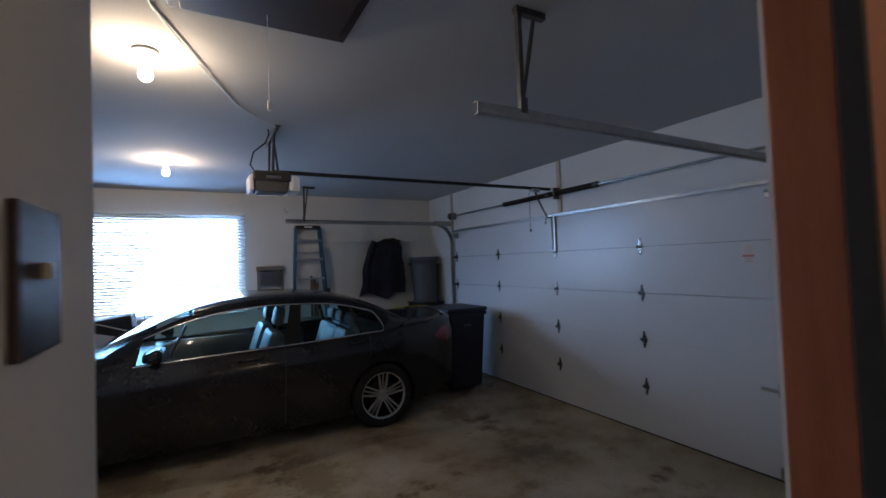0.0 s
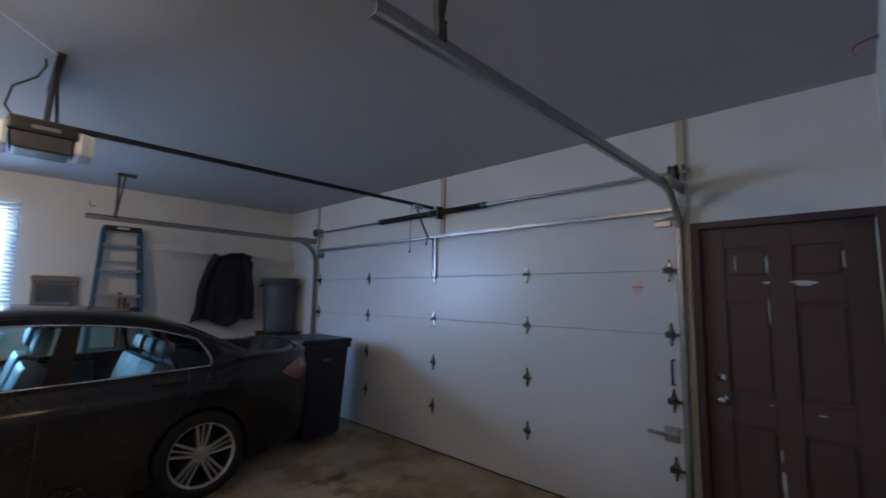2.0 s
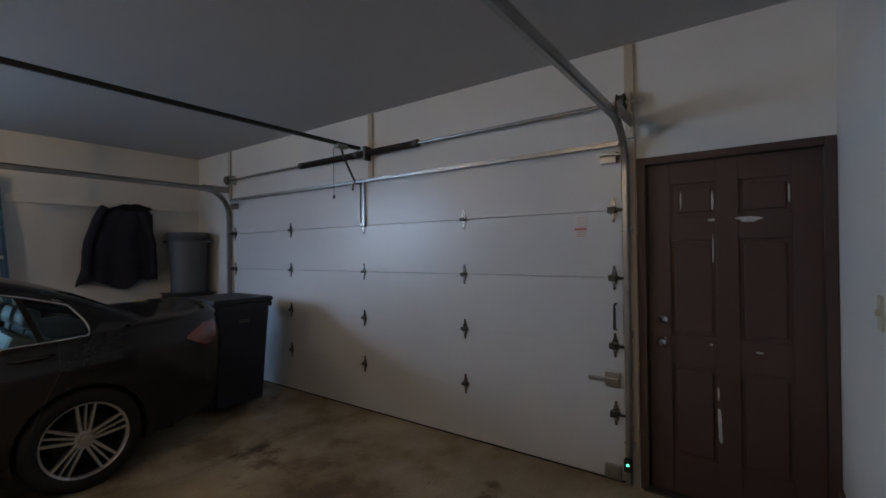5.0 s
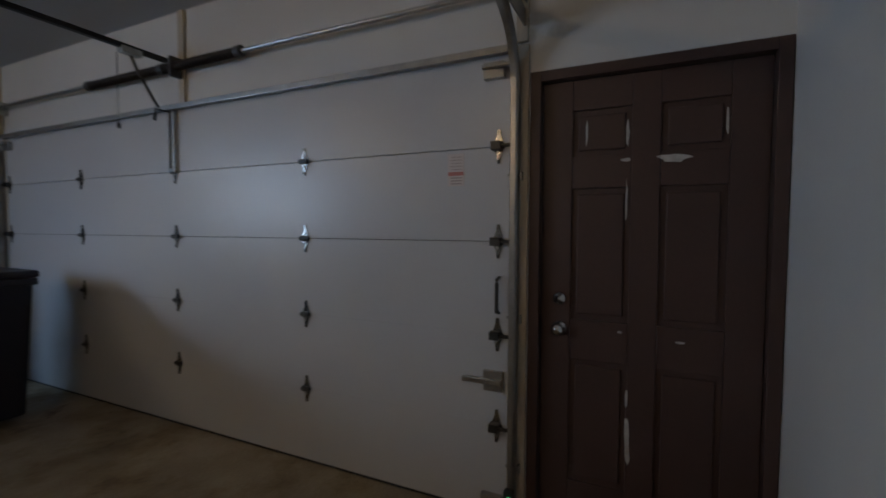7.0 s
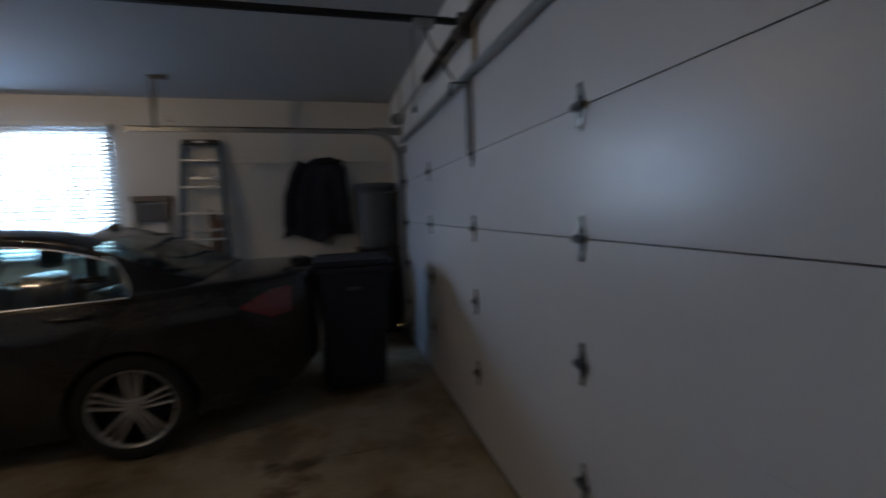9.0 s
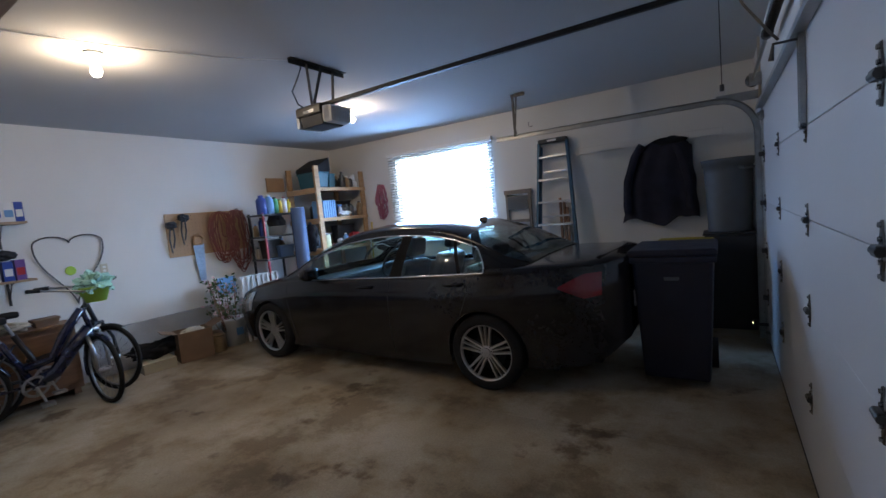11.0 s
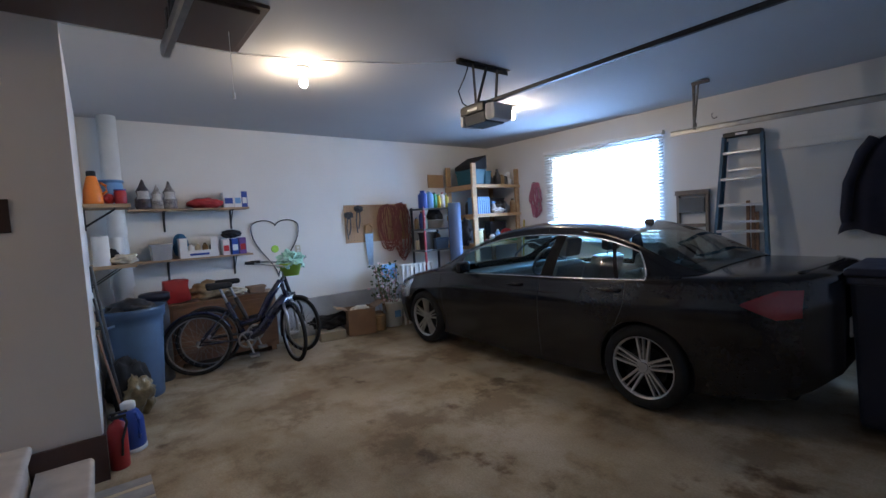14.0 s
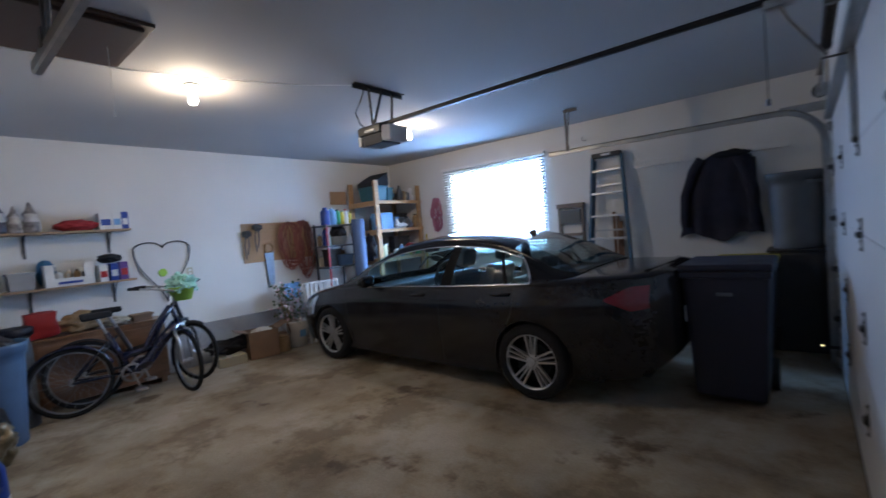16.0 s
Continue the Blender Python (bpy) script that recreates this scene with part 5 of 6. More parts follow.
def bag(name, label, cat, x, y, z, sx, sy, sz, mat, seed, rough=0.3):
    bm = BM()
    vs = blob(bm, 0, 0, sz, sx, sy, sz, rough, 4, seed)
    for v in vs:
        v.co.z = max(v.co.z, 0.0)
    return simple(name, label, cat, bm, mat, x, y, z, smooth=True)


# on the rack
tub("storage_tub", "dark teal storage tub on the pine rack", "tub", -5.88, 4.72, RZ[3], 0.46, 0.26, 0.24, TEAL)
bm = BM()
vs = box(bm, -0.25, -0.15, 0.0, 0.22, 0.16, 0.24, bevel=0.02)
for v in vs:
    if v.co.z > 0.1:
        v.co.z -= 0.17 * (0.16 - v.co.y) / 0.31
simple("black_bag", "stiff black tool bag lying on a tub on the pine rack", "bag", bm, BLACKCLOTH, -5.88, 4.74, RZ[3] + 0.253)
tub("storage_tub", "teal plastic box on the pine rack", "tub", -5.85, 4.96, RZ[3], 0.30, 0.14, 0.22, TEAL)
for k, (y, r, h, m) in enumerate(((5.235, 0.055, 0.22, BLACKPL), (5.335, 0.05, 0.20, TANBAG), (5.425, 0.045, 0.18, DARKSTEEL), (5.51, 0.055, 0.13, PAPER))):
    jar("plastic_pot", "small garden pot on the pine rack", "pot", -5.76, y, RZ[3], r, h, m)
jar("white_tub", "white lidded tub on the pine rack", "tub", -5.80, 5.52, RZ[3] + 0.131, 0.05, 0.10, PAPER, neck=0.9, shoulder=0.8)
for k in range(6):
    bm = BM()
    box(bm, -0.14, -0.017, 0, 0.12, 0.017, 0.28, bevel=0.003)
    o = simple("ring_binder", "blue ring binder standing on the pine rack", "binder", bm, SKYBLUE, -5.78, 4.68 + 0.046 * k, RZ[2], group="binders")
bag("grey_bundle", "grey rags piled on the pine rack", "rags", -5.80, 5.22, RZ[2], 0.14, 0.11, 0.10, GREYBIN, 7)
bag("white_rag", "white rag hanging over the rack shelf", "rag", -5.66, 5.12, RZ[2], 0.05, 0.13, 0.045, PAPER, 9, 0.5)
bag("grey_helmet", "pale grey helmet on the pine rack", "helmet", -5.82, 5.42, RZ[2], 0.12, 0.12, 0.08, paint("helmet_grey", (0.35, 0.37, 0.40)), 12, 0.08)
jar("cream_bucket", "cream plastic bucket on the pine rack", "bucket", -5.76, 4.72, RZ[1], 0.085, 0.24, paint("cream_plastic", (0.62, 0.60, 0.36)), neck=0.98, shoulder=0.86)
bag("pink_cloth", "pink cloth beside the bucket on the rack", "cloth", -5.75, 4.90, RZ[1], 0.08, 0.06, 0.03, PINKHOSE, 5)
bag("red_fuel_can", "red fuel can on the pine rack", "fuel can", -5.74, 5.38, RZ[1], 0.10, 0.12, 0.11, REDPL, 8, 0.12)
tub("dark_box", "dark plastic box on the pine rack", "box", -5.82, 5.18, RZ[1], 0.24, 0.16, 0.13, BLACKPL)
bag("dark_bundle", "dark bundle low on the pine rack", "bundle", -5.9, 5.1, RZ[0], 0.2, 0.3, 0.15, BLACKCLOTH, 14)
rnd = random.Random(77)
JUNK = [BLACKPL, GREYBIN, TEAL, GREENPL, TANBAG, SKYBLUE, CREAM, DEEPBLUE, CARDBOARD, REDPL]
for z in RZ:
    for k in range(7):
        y = 4.80 + 0.115 * k
        h = rnd.uniform(0.10, 0.24)
        if rnd.random() < 0.5:
            jar("garden_jar", "small container at the back of the pine rack", "container", -6.08, y, z, rnd.uniform(0.035, 0.052), h, rnd.choice(JUNK), rnd.choice(JUNK))
        else:
            tub("small_box", "small box at the back of the pine rack", "box", -6.08, y, z, 0.12, rnd.uniform(0.07, 0.10), h, rnd.choice(JUNK))
for z in (1.07, 1.40):
    for k in range(5):
        y = 3.74 + 0.105 * k
        jar("garage_bottle", "dusty bottle at the back of the metal rack", "bottle", -6.13, y, z, rnd.uniform(0.03, 0.045), rnd.uniform(0.16, 0.28), rnd.choice(JUNK), rnd.choice(JUNK))
# Dark crate and bundle added to fill the metal rack's dark back.
tub("dark_crate", "dark plastic crate deep in the metal rack", "crate", -6.00, 3.85, 1.07, 0.20, 0.22, 0.26, BLACKPL)
bag("dark_bundle", "dark cloth bundle filling the metal rack shelf", "bundle", -6.04, 4.04, 1.40, 0.10, 0.14, 0.16, BLACKCLOTH, 51)
# Two dark crates added to stand in for the shade behind the pine rack's front.
tub("dark_crate", "black crate added on the pine rack to stand for the shade at its back", "crate", -5.93, 5.30, RZ[1], 0.16, 0.40, 0.34, BLACKPL)
tub("dark_crate", "dark crate added deep on the pine rack in place of shade", "crate", -5.95, 5.30, RZ[2], 0.12, 0.44, 0.26, BLACKPL)
for y, z, r, h, m, c in ((5.30, 2, 0.045, 0.20, GREYBIN, BLACKPL), (5.50, 2, 0.05, 0.24, TANBAG, BLACKPL), (4.97, 1, 0.05, 0.15, PAPER, BLACKPL), (5.10, 1, 0.04, 0.21, SKYBLUE, PAPER), (5.22, 1, 0.045, 0.12, CREAM, REDPL), (5.50, 1, 0.05, 0.17, GREENPL, YELLOW), (5.15, 3, 0.04, 0.26, DARKSTEEL, BLACKPL)):
    jar("garden_jar", "small container at the front of the pine rack", "container", -5.68, y, RZ[z], r, h, m, c)
bag("black_backpack", "black backpack hung on the side of the pine rack", "backpack", -5.74, 4.42, 1.08, 0.13, 0.07, 0.22, BLACKCLOTH, 41, 0.3)
bm = BM()
loop = []
for i in range(110):
    a = i / 22 * math.tau
    loop.append(((0.13 + 0.012 * math.sin(i * 1.7)) * math.cos(a), (0.15 + 0.015 * math.sin(i * 0.9)) * math.sin(a), 0.012 + 0.012 * (i // 22) + 0.006 * math.sin(i * 2.3)))
sweep(bm, loop, 0.006, 6)
simple("wire_coil", "dark garden wire coiled on top of the pine rack", "wire", bm, DARKSTEEL, -5.92, 5.30, RZ[3], smooth=True)
for k in range(3):
    bm = BM()
    lathe(bm, [(0.05, 0.0), (0.07, 0.11), (0.078, 0.112), (0.078, 0.13), (0.066, 0.13), (0.047, 0.012)], 22)
    simple("flower_pot", "stacked brown flower pot on the pine rack", "pot", bm, TANBAG, -5.98, 5.12, RZ[3] + 0.045 * k, smooth=True, group="stacked pots")
for y, z, m in ((5.32, 1, YELLOW), (5.06, 2, PAPER)):
    t = thing("spray_bottle", "plastic spray bottle on the pine rack", "spray bottle", -5.70, y, RZ[z])
    bm = BM()
    lathe(bm, [(0.036, 0), (0.038, 0.01), (0.038, 0.10), (0.02, 0.15), (0.014, 0.17)], 18)
    part("body", bm, m, t, smooth=True)
    bm = BM()
    box(bm, -0.015, -0.05, 0.17, 0.015, 0.03, 0.20, bevel=0.006)
    sweep(bm, [(0, -0.03, 0.175), (0, -0.045, 0.14)], 0.006, 6)
    part("trigger", bm, REDPL if z == 1 else SKYBLUE, t)
bm = BM()
sweep(bm, [(0, 0, 0.0), (0.02, 0.10, 1.45)], 0.014, 8)
simple("yellow_broom_handle", "yellow broom handle leaning by the pine rack", "broom", bm, YELLOW, -5.52, 5.48, 0)
bm = BM()
box(bm, -0.01, 0, 0, 0.012, 0.33, 0.22, bevel=0.003)
simple("cork_panel", "small brown panel fixed to the wall", "panel", bm, PEG, -6.406, 4.22, 2.08)

# ---- red metal rack, rolled mat ----
rr_ = thing("metal_rack", "narrow metal rack with a red post, shelves full", "shelving rack", -6.02, 3.95, 0)
for x, y in ((0.17, -0.26), (0.17, 0.24), (-0.16, -0.26), (-0.16, 0.24)):
    bm = BM()
    box(bm, x - 0.014, y - 0.014, 0, x + 0.014, y + 0.014, 1.74, bevel=0.003)
    part("post", bm, REDPL if (x, y) == (0.17, -0.26) else BLACKPL, rr_, "red painted post" if (x, y) == (0.17, -0.26) else "")
MZ = (0.40, 1.07, 1.40, 1.72)
for z in MZ:
    bm = BM()
    box(bm, -0.185, -0.285, z - 0.025, 0.185, 0.265, z, bevel=0.004)
    part("shelf", bm, GREYBIN, rr_)
for k, (y, r, h, m, c) in enumerate(((3.72, 0.072, 0.27, DEEPBLUE, DEEPBLUE), (3.845, 0.070, 0.27, SKYBLUE, PAPER), (3.95, 0.048, 0.24, GREENPL, BLACKPL), (4.03, 0.040, 0.21, YELLOW, GREENPL), (4.11, 0.042, 0.24, PAPER, REDPL), (4.19, 0.036, 0.20, YELLOW, YELLOW))):
    jar("detergent_bottle", "detergent bottle standing on the metal rack", "bottle", -5.90, y, MZ[3], r, h, m, c)
bm = BM()
lathe(bm, [(0.10, 0), (0.155, 0.13), (0.165, 0.135), (0.15, 0.12), (0.09, 0.01)], 28)
simple("enamel_basin", "pale enamel basin on the metal rack", "basin", bm, paint("enamel", (0.52, 0.53, 0.53)), -5.97, 3.98, MZ[2], smooth=True)
tub("tool_box", "blue box on the metal rack", "box", -5.95, 4.02, MZ[1], 0.24, 0.26, 0.16, paint("dusty_blue", (0.08, 0.14, 0.24)))
jar("spray_can", "spray can on the metal rack", "can", -5.92, 3.76, MZ[2], 0.035, 0.2, paint("can_green", (0.3, 0.4, 0.3)))
bag("dark_bundle", "dark bundle on the metal rack", "bundle", -6.0, 4.0, MZ[0], 0.14, 0.2, 0.13, BLACKCLOTH, 21)
bm = BM()
pts = []
for i in range(120):
    a = i / 119 * 5 * math.tau
    pts.append(((0.03 + 0.08 * i / 119) * math.cos(a), (0.03 + 0.08 * i / 119) * math.sin(a)))
lo, hi = [bm.verts.new((x, y, 0)) for x, y in pts], [bm.verts.new((x, y, 1.58)) for x, y in pts]
for i in range(119):
    bm.faces.new((lo[i], lo[i + 1], hi[i + 1], hi[i]))
ob = simple("rolled_mat", "blue foam mat rolled up and stood on end", "rolled mat", bm, ROLLBLUE, -5.68, 4.17, 0.20, smooth=True)
so = ob.modifiers.new("thick", "SOLIDIFY")
so.thickness = 0.008
tub("plastic_crate", "dark plastic crate under the rolled mat", "crate", -5.68, 4.19, 0, 0.30, 0.30, 0.187, BLACKPL)

# ---- pegboard with tools ----
bm = BM()
box(bm, 0, 0, 0, 0.008, 1.12, 0.57, bevel=0.001)
for i in range(22):
    for j in range(11):
        yy_, zz_ = 0.04 + i * 0.05, 0.035 + j * 0.05
        vs = [bm.verts.new((0.0084, yy_ + 0.004 * math.cos(k * math.tau / 6), zz_ + 0.004 * math.sin(k * math.tau / 6))) for k in range(6)]
        f = bm.faces.new(vs)
        f.material_index = 1
pb = part("pegboard", bm, [PEG, BLACKPL])
pb.matrix_world = pose(-6.419, 2.64, 1.25)
tagged(pb, "brown pegboard fixed to the wall with hanging tools", "pegboard")
sw = thing("hand_saw", "hand saw with a wooden handle hung on the pegboard", "saw", -6.395, 3.02, 0.89)
bm = BM()
pts = [(-0.035, 0.0), (0.045, 0.0), (0.075, 0.50), (-0.075, 0.50)]
a = [bm.verts.new((0.0, y, z)) for y, z in pts]
b = [bm.verts.new((0.003, y, z)) for y, z in pts]
bm.faces.new(a)
bm.faces.new(b)
for k in range(4):
    bm.faces.new((a[k], a[(k + 1) % 4], b[(k + 1) % 4], b[k]))
part("blade", bm, BLADE, sw)
bm = BM()
sweep(bm, [(0.002, -0.06, 0.50), (0.002, 0.05, 0.50), (0.002, 0.075, 0.58), (0.002, 0.02, 0.63), (0.002, -0.05, 0.61)], 0.018, 8, closed=True)
part("handle", bm, PINE, sw)
for y, z, s in ((2.70, 1.67, 1), (2.86, 1.76, 2)):
    t = thing("garden_shears", "dark hand tool hung on the pegboard", "hand tool", -6.38, y, z)
    bm = BM()
    blob(bm, 0, 0, 0, 0.03, 0.075, 0.05, 0.5, 3, s)
    part("head", bm, BLACKPL, t)
    bm = BM()
    sweep(bm, [(0, -0.02, -0.02), (0, -0.045, -0.18), (0, -0.03, -0.36)], 0.010, 6)
    sweep(bm, [(0, 0.02, -0.02), (0, 0.02, -0.18), (0, -0.01, -0.30)], 0.010, 6)
    part("handles", bm, DARKSTEEL, t)
    bm = BM()
    rod(bm, (-0.032, 0, 0.03), (0.02, 0, 0.035), 0.004, 6)
    part("hook", bm, DARKSTEEL, t)
coil_bundle("extension_cord", "red-brown extension cord coiled on the pegboard", -6.406, 3.36, 1.47, 0.44, 0.68, 12, 0.0075, CORD, "west", 5, "cord")
coil_bundle("extension_cord", "long red-brown cord coiled on the pegboard", -6.406, 3.62, 1.40, 0.38, 0.86, 10, 0.0075, CORD, "west", 6, "cord")

# ---- low things along the west wall ----
bx = thing("cardboard_box", "open brown cardboard box on the floor", "box", -5.96, 2.55, 0, -14)
bm = BM()
for b in ((-0.15, -0.19, 0, 0.15, 0.19, 0.01), (-0.15, -0.19, 0.01, -0.143, 0.19, 0.36), (0.143, -0.19, 0.01, 0.15, 0.19, 0.36), (-0.143, -0.19, 0.01, 0.143, -0.183, 0.36), (-0.143, 0.183, 0.01, 0.143, 0.19, 0.36)):
    box(bm, *b, bevel=0.002)
part("body", bm, CARDBOARD, bx)
for s in (1, -1):
    bm = BM()
    box(bm, -0.143, 0, 0, 0.143, 0.16, 0.005, m=pose(0, s * 0.186, 0.357, s * (24 if s > 0 else 160), 0, 0) if s > 0 else pose(0, -0.186, 0.357, 165, 0, 0))
    part("flap", bm, CARDBOARD, bx)
bm = BM()
box(bm, -0.13, -0.11, 0, 0.13, 0.11, 0.20, bevel=0.004)
box(bm, -0.02, -0.112, 0.06, 0.02, 0.112, 0.202, bevel=0.001)
simple("taped_carton", "small brown carton with a tape strip behind the open box", "carton", bm, CARDBOARD, -6.12, 2.93, 0, 8)
bag("packing_paper", "crumpled packing paper in the cardboard box", "paper", -5.96, 2.55, 0.24, 0.12, 0.16, 0.07, CREAM, 3)
bm = BM()
box(bm, -0.14, -0.17, 0, 0.14, 0.17, 0.12, bevel=0.004)
simple("flat_carton", "pale flat carton on the floor", "carton", bm, paint("pale_card", (0.42, 0.38, 0.28), 0.8), -5.99, 2.12, 0, -8)
bag("black_tarp", "black tarpaulin bundled over a carton", "tarpaulin", -6.10, 2.20, 0.121, 0.13, 0.30, 0.09, BLACKCLOTH, 11, 0.6)
jar("clay_pot", "brown clay pot on the floor", "pot", -5.88, 2.83, 0, 0.085, 0.22, TANBAG, TANBAG, neck=0.9, shoulder=0.85)
bk = thing("white_bucket", "white plastic bucket holding garden flowers and stakes", "bucket", -5.97, 3.10, 0)
bm = BM()
lathe(bm, [(0.125, 0), (0.148, 0.34), (0.156, 0.345), (0.156, 0.37), (0.146, 0.37), (0.12, 0.02)], 30)
part("body", bm, WHITEPL, bk, smooth=True)
bm = BM()
box(bm, 0.142, -0.05, 0.14, 0.150, 0.05, 0.24, bevel=0.002)
part("label_patch", bm, SKYBLUE, bk)
fl = thing("artificial_flowers", "bunch of faded artificial flowers in the bucket", "flowers", -5.97, 3.08, 0.02)
rnd = random.Random(4)
bm1, bm2, bm3 = BM(), BM(), BM()
for k in range(95):
    a, rr0 = rnd.uniform(0, math.tau), rnd.uniform(0.02, 0.22)
    top = Vector((rr0 * math.cos(a) * 0.7, rr0 * math.sin(a) * 1.1 - 0.06, rnd.uniform(0.42, 0.92)))
    if k < 26:
        sweep(bm1, [(0.3 * top.x, 0.3 * top.y, 0.02), tuple(top)], 0.004, 5)
    for _ in range(3):
        p = top + Vector((rnd.uniform(-0.04, 0.04), rnd.uniform(-0.05, 0.05), rnd.uniform(-0.12, 0.02)))
        q = (bm2 if rnd.random() < 0.72 else bm3)
        d = Vector((rnd.uniform(-1, 1), rnd.uniform(-1, 1), rnd.uniform(-0.4, 1))).normalized() * rnd.uniform(0.03, 0.065)
        e = d.cross(Vector((rnd.uniform(-1, 1), rnd.uniform(-1, 1), 0.3))).normalized() * 0.022
        vs = [q.verts.new(p), q.verts.new(p + d * 0.5 + e), q.verts.new(p + d), q.verts.new(p + d * 0.5 - e)]
        q.faces.new(vs)
for nm, b, m in (("stems", bm1, CHESTWOOD), ("leaves", bm2, PLANT), ("petals", bm3, PINKFL)):
    tagged(part(nm, b, m, fl), kind="stuff")
sg = thing("garden_sign", "blue and white painted garden sign by the bucket", "sign", -6.16, 3.20, 0.50)
bm = BM()
box(bm, -0.01, -0.13, 0.16, 0.01, 0.13, 0.40, bevel=0.004)
part("board", bm, SKYBLUE, sg)
bm = BM()
box(bm, -0.008, -0.13, 0.0, 0.012, 0.13, 0.155, bevel=0.004)
part("lower_board", bm, PAPER, sg)
pf = thing("picket_panel", "white wooden picket panel leaning by the wall", "picket panel", -5.86, 3.51, 0, 0)
for z in (0.25, 0.84):
    bm = BM()
    box(bm, -0.012, -0.30, z, 0.012, 0.30, z + 0.05, bevel=0.003)
    part("rail", bm, paint("chalk_white", (0.62, 0.60, 0.56), 0.6), pf)
for k in range(8):
    bm = BM()
    box(bm, 0.013, -0.29 + 0.078 * k, 0.0, 0.030, -0.255 + 0.078 * k, 0.88, bevel=0.003)
    part("picket", bm, pf.children[0].data.materials[0], pf)

# ---- shelves on the west wall ----
def wall_shelf(label, y0, y1, z, x0=WEST, x1=-6.16, brackets=()):
    t = thing("wall_shelf", label, "shelf", x0, y0, z)
    bm = BM()
    box(bm, 0.0, 0, -0.022, x1 - x0, y1 - y0, 0, bevel=0.002)
    part("board", bm, SHELFWOOD, t)
    for y in brackets:
        bm = BM()
        box(bm, 0.0, y - y0 - 0.011, -0.26, 0.008, y - y0 + 0.011, -0.023, bevel=0.002)
        box(bm, 0.008, y - y0 - 0.011, -0.032, 0.20, y - y0 + 0.011, -0.023, bevel=0.002)
        sweep(bm, [(0.006, y - y0, -0.20), (0.15, y - y0, -0.03)], 0.005, 6)
        part("bracket", bm, BLACKPL, t)
    return t


SZ1, SZ2 = 1.82, 1.245
wall_shelf("long wooden wall shelf on black brackets", 0.02, 1.25, SZ1, brackets=(0.36, 1.08))
wall_shelf("long wooden wall shelf on black brackets, lower", 0.02, 1.25, SZ2, brackets=(0.36, 1.08))
for z in (1.845, 1.27):
    t = thing("corner_shelf", "short thick wooden shelf on the house wall", "shelf", -5.74, CORNER + 0.002, z)
    bm = BM()
    box(bm, -0.24, 0, -0.035, 0.24, 0.36, 0, bevel=0.004)
    part("board", bm, SHELFWOOD, t)
    for x in (-0.15, 0.15):
        bm = BM()
        box(bm, x - 0.012, 0.0, -0.24, x + 0.012, 0.008, -0.036, bevel=0.002)
        sweep(bm, [(x, 0.006, -0.20), (x, 0.24, -0.04)], 0.006, 6)
        part("bracket", bm, BLACKPL, t)
bm = BM()
lathe(bm, [(0.085, 0.0), (0.085, 0.9), (0.090, 0.905), (0.090, 0.98), (0.11, 0.985), (0.085, 1.55), (0.090, 1.555), (0.090, 1.64), (0.085, 1.645), (0.085, H - 0.002)], 28)
simple("duct_pipe", "white round duct pipe from floor to ceiling", "pipe", bm, WHITEPL, -6.27, -0.09, 0, smooth=True)

# upper shelf
oj = thing("orange_bottle", "orange bottle with a dark cap on the corner shelf", "bottle", -5.60, -0.265, 1.845)
bm = BM()
lathe(bm, [(0.078, 0), (0.08, 0.02), (0.072, 0.13), (0.040, 0.25), (0.034, 0.262)], 22)
sweep(bm, [(0.02, 0.06, 0.20), (0.03, 0.10, 0.17), (0.03, 0.105, 0.12), (0.02, 0.07, 0.09)], 0.012, 8)
part("body", bm, ORANGE, oj, smooth=True)
bm = BM()
lathe(bm, [(0.038, 0.262), (0.038, 0.30), (0.03, 0.31)], 18)
part("cap", bm, BLACKPL, oj, smooth=True)
jar("blue_canister", "blue canister on the corner shelf", "canister", -5.84, -0.12, 1.845, 0.10, 0.25, SKYBLUE, SKYBLUE, neck=0.95, shoulder=0.85)
jar("red_tin", "red and blue tin on the corner shelf", "tin", -5.60, -0.06, 1.845, 0.05, 0.14, REDPL, DEEPBLUE, neck=0.9, shoulder=0.8)
# A small red cap, drawn as a plain lump.
bag("red_ball", "small red cap, shaped as a plain lump, on the corner shelf", "ball", -5.62, -0.15, 1.845, 0.055, 0.05, 0.05, REDPL, 31, 0.2)


BEARD = paint("figure_beard", (0.52, 0.50, 0.47), 0.8, var=0.3, scale=30)


def gnome(label, y, z, s, seed, dark):
    bm = BM()
    lathe(bm, [(0.062 * s, 0), (0.072 * s, 0.03 * s), (0.066 * s, 0.10 * s), (0.050 * s, 0.13 * s), (0.052 * s, 0.16 * s), (0.058 * s, 0.175 * s), (0.030 * s, 0.22 * s), (0.006 * s, 0.29 * s)], 18)
    for v in bm.verts:
        v.co += 0.006 * s * noise.noise_vector(v.co * 30 + Vector((seed, 0, 0)))
    for f in bm.faces:
        c = f.calc_center_median()
        if c.x > 0.018 * s and abs(c.y) < 0.045 * s and 0.075 * s < c.z < 0.178 * s:
            f.material_index = 1
    simple("garden_figure", label, "figure", bm, [dark, BEARD], -6.26, y, z, smooth=True)


gnome("dark garden figure standing on the wall shelf", 0.17, SZ1, 1.15, 1, paint("figure_dark", (0.06, 0.05, 0.06), var=0.9, scale=22))
gnome("pale garden figure standing on the wall shelf", 0.30, SZ1, 0.95, 2, paint("figure_pale", (0.36, 0.33, 0.31), var=0.9, scale=22))
gnome("grey garden figure in a tall hat on the wall shelf", 0.42, SZ1, 1.1, 3, paint("figure_grey", (0.22, 0.20, 0.19), var=0.95, scale=22))
bag("red_blanket", "folded red blanket on the wall shelf", "blanket", -6.28, 0.79, SZ1, 0.12, 0.19, 0.06, REDCLOTH, 6, 0.25)


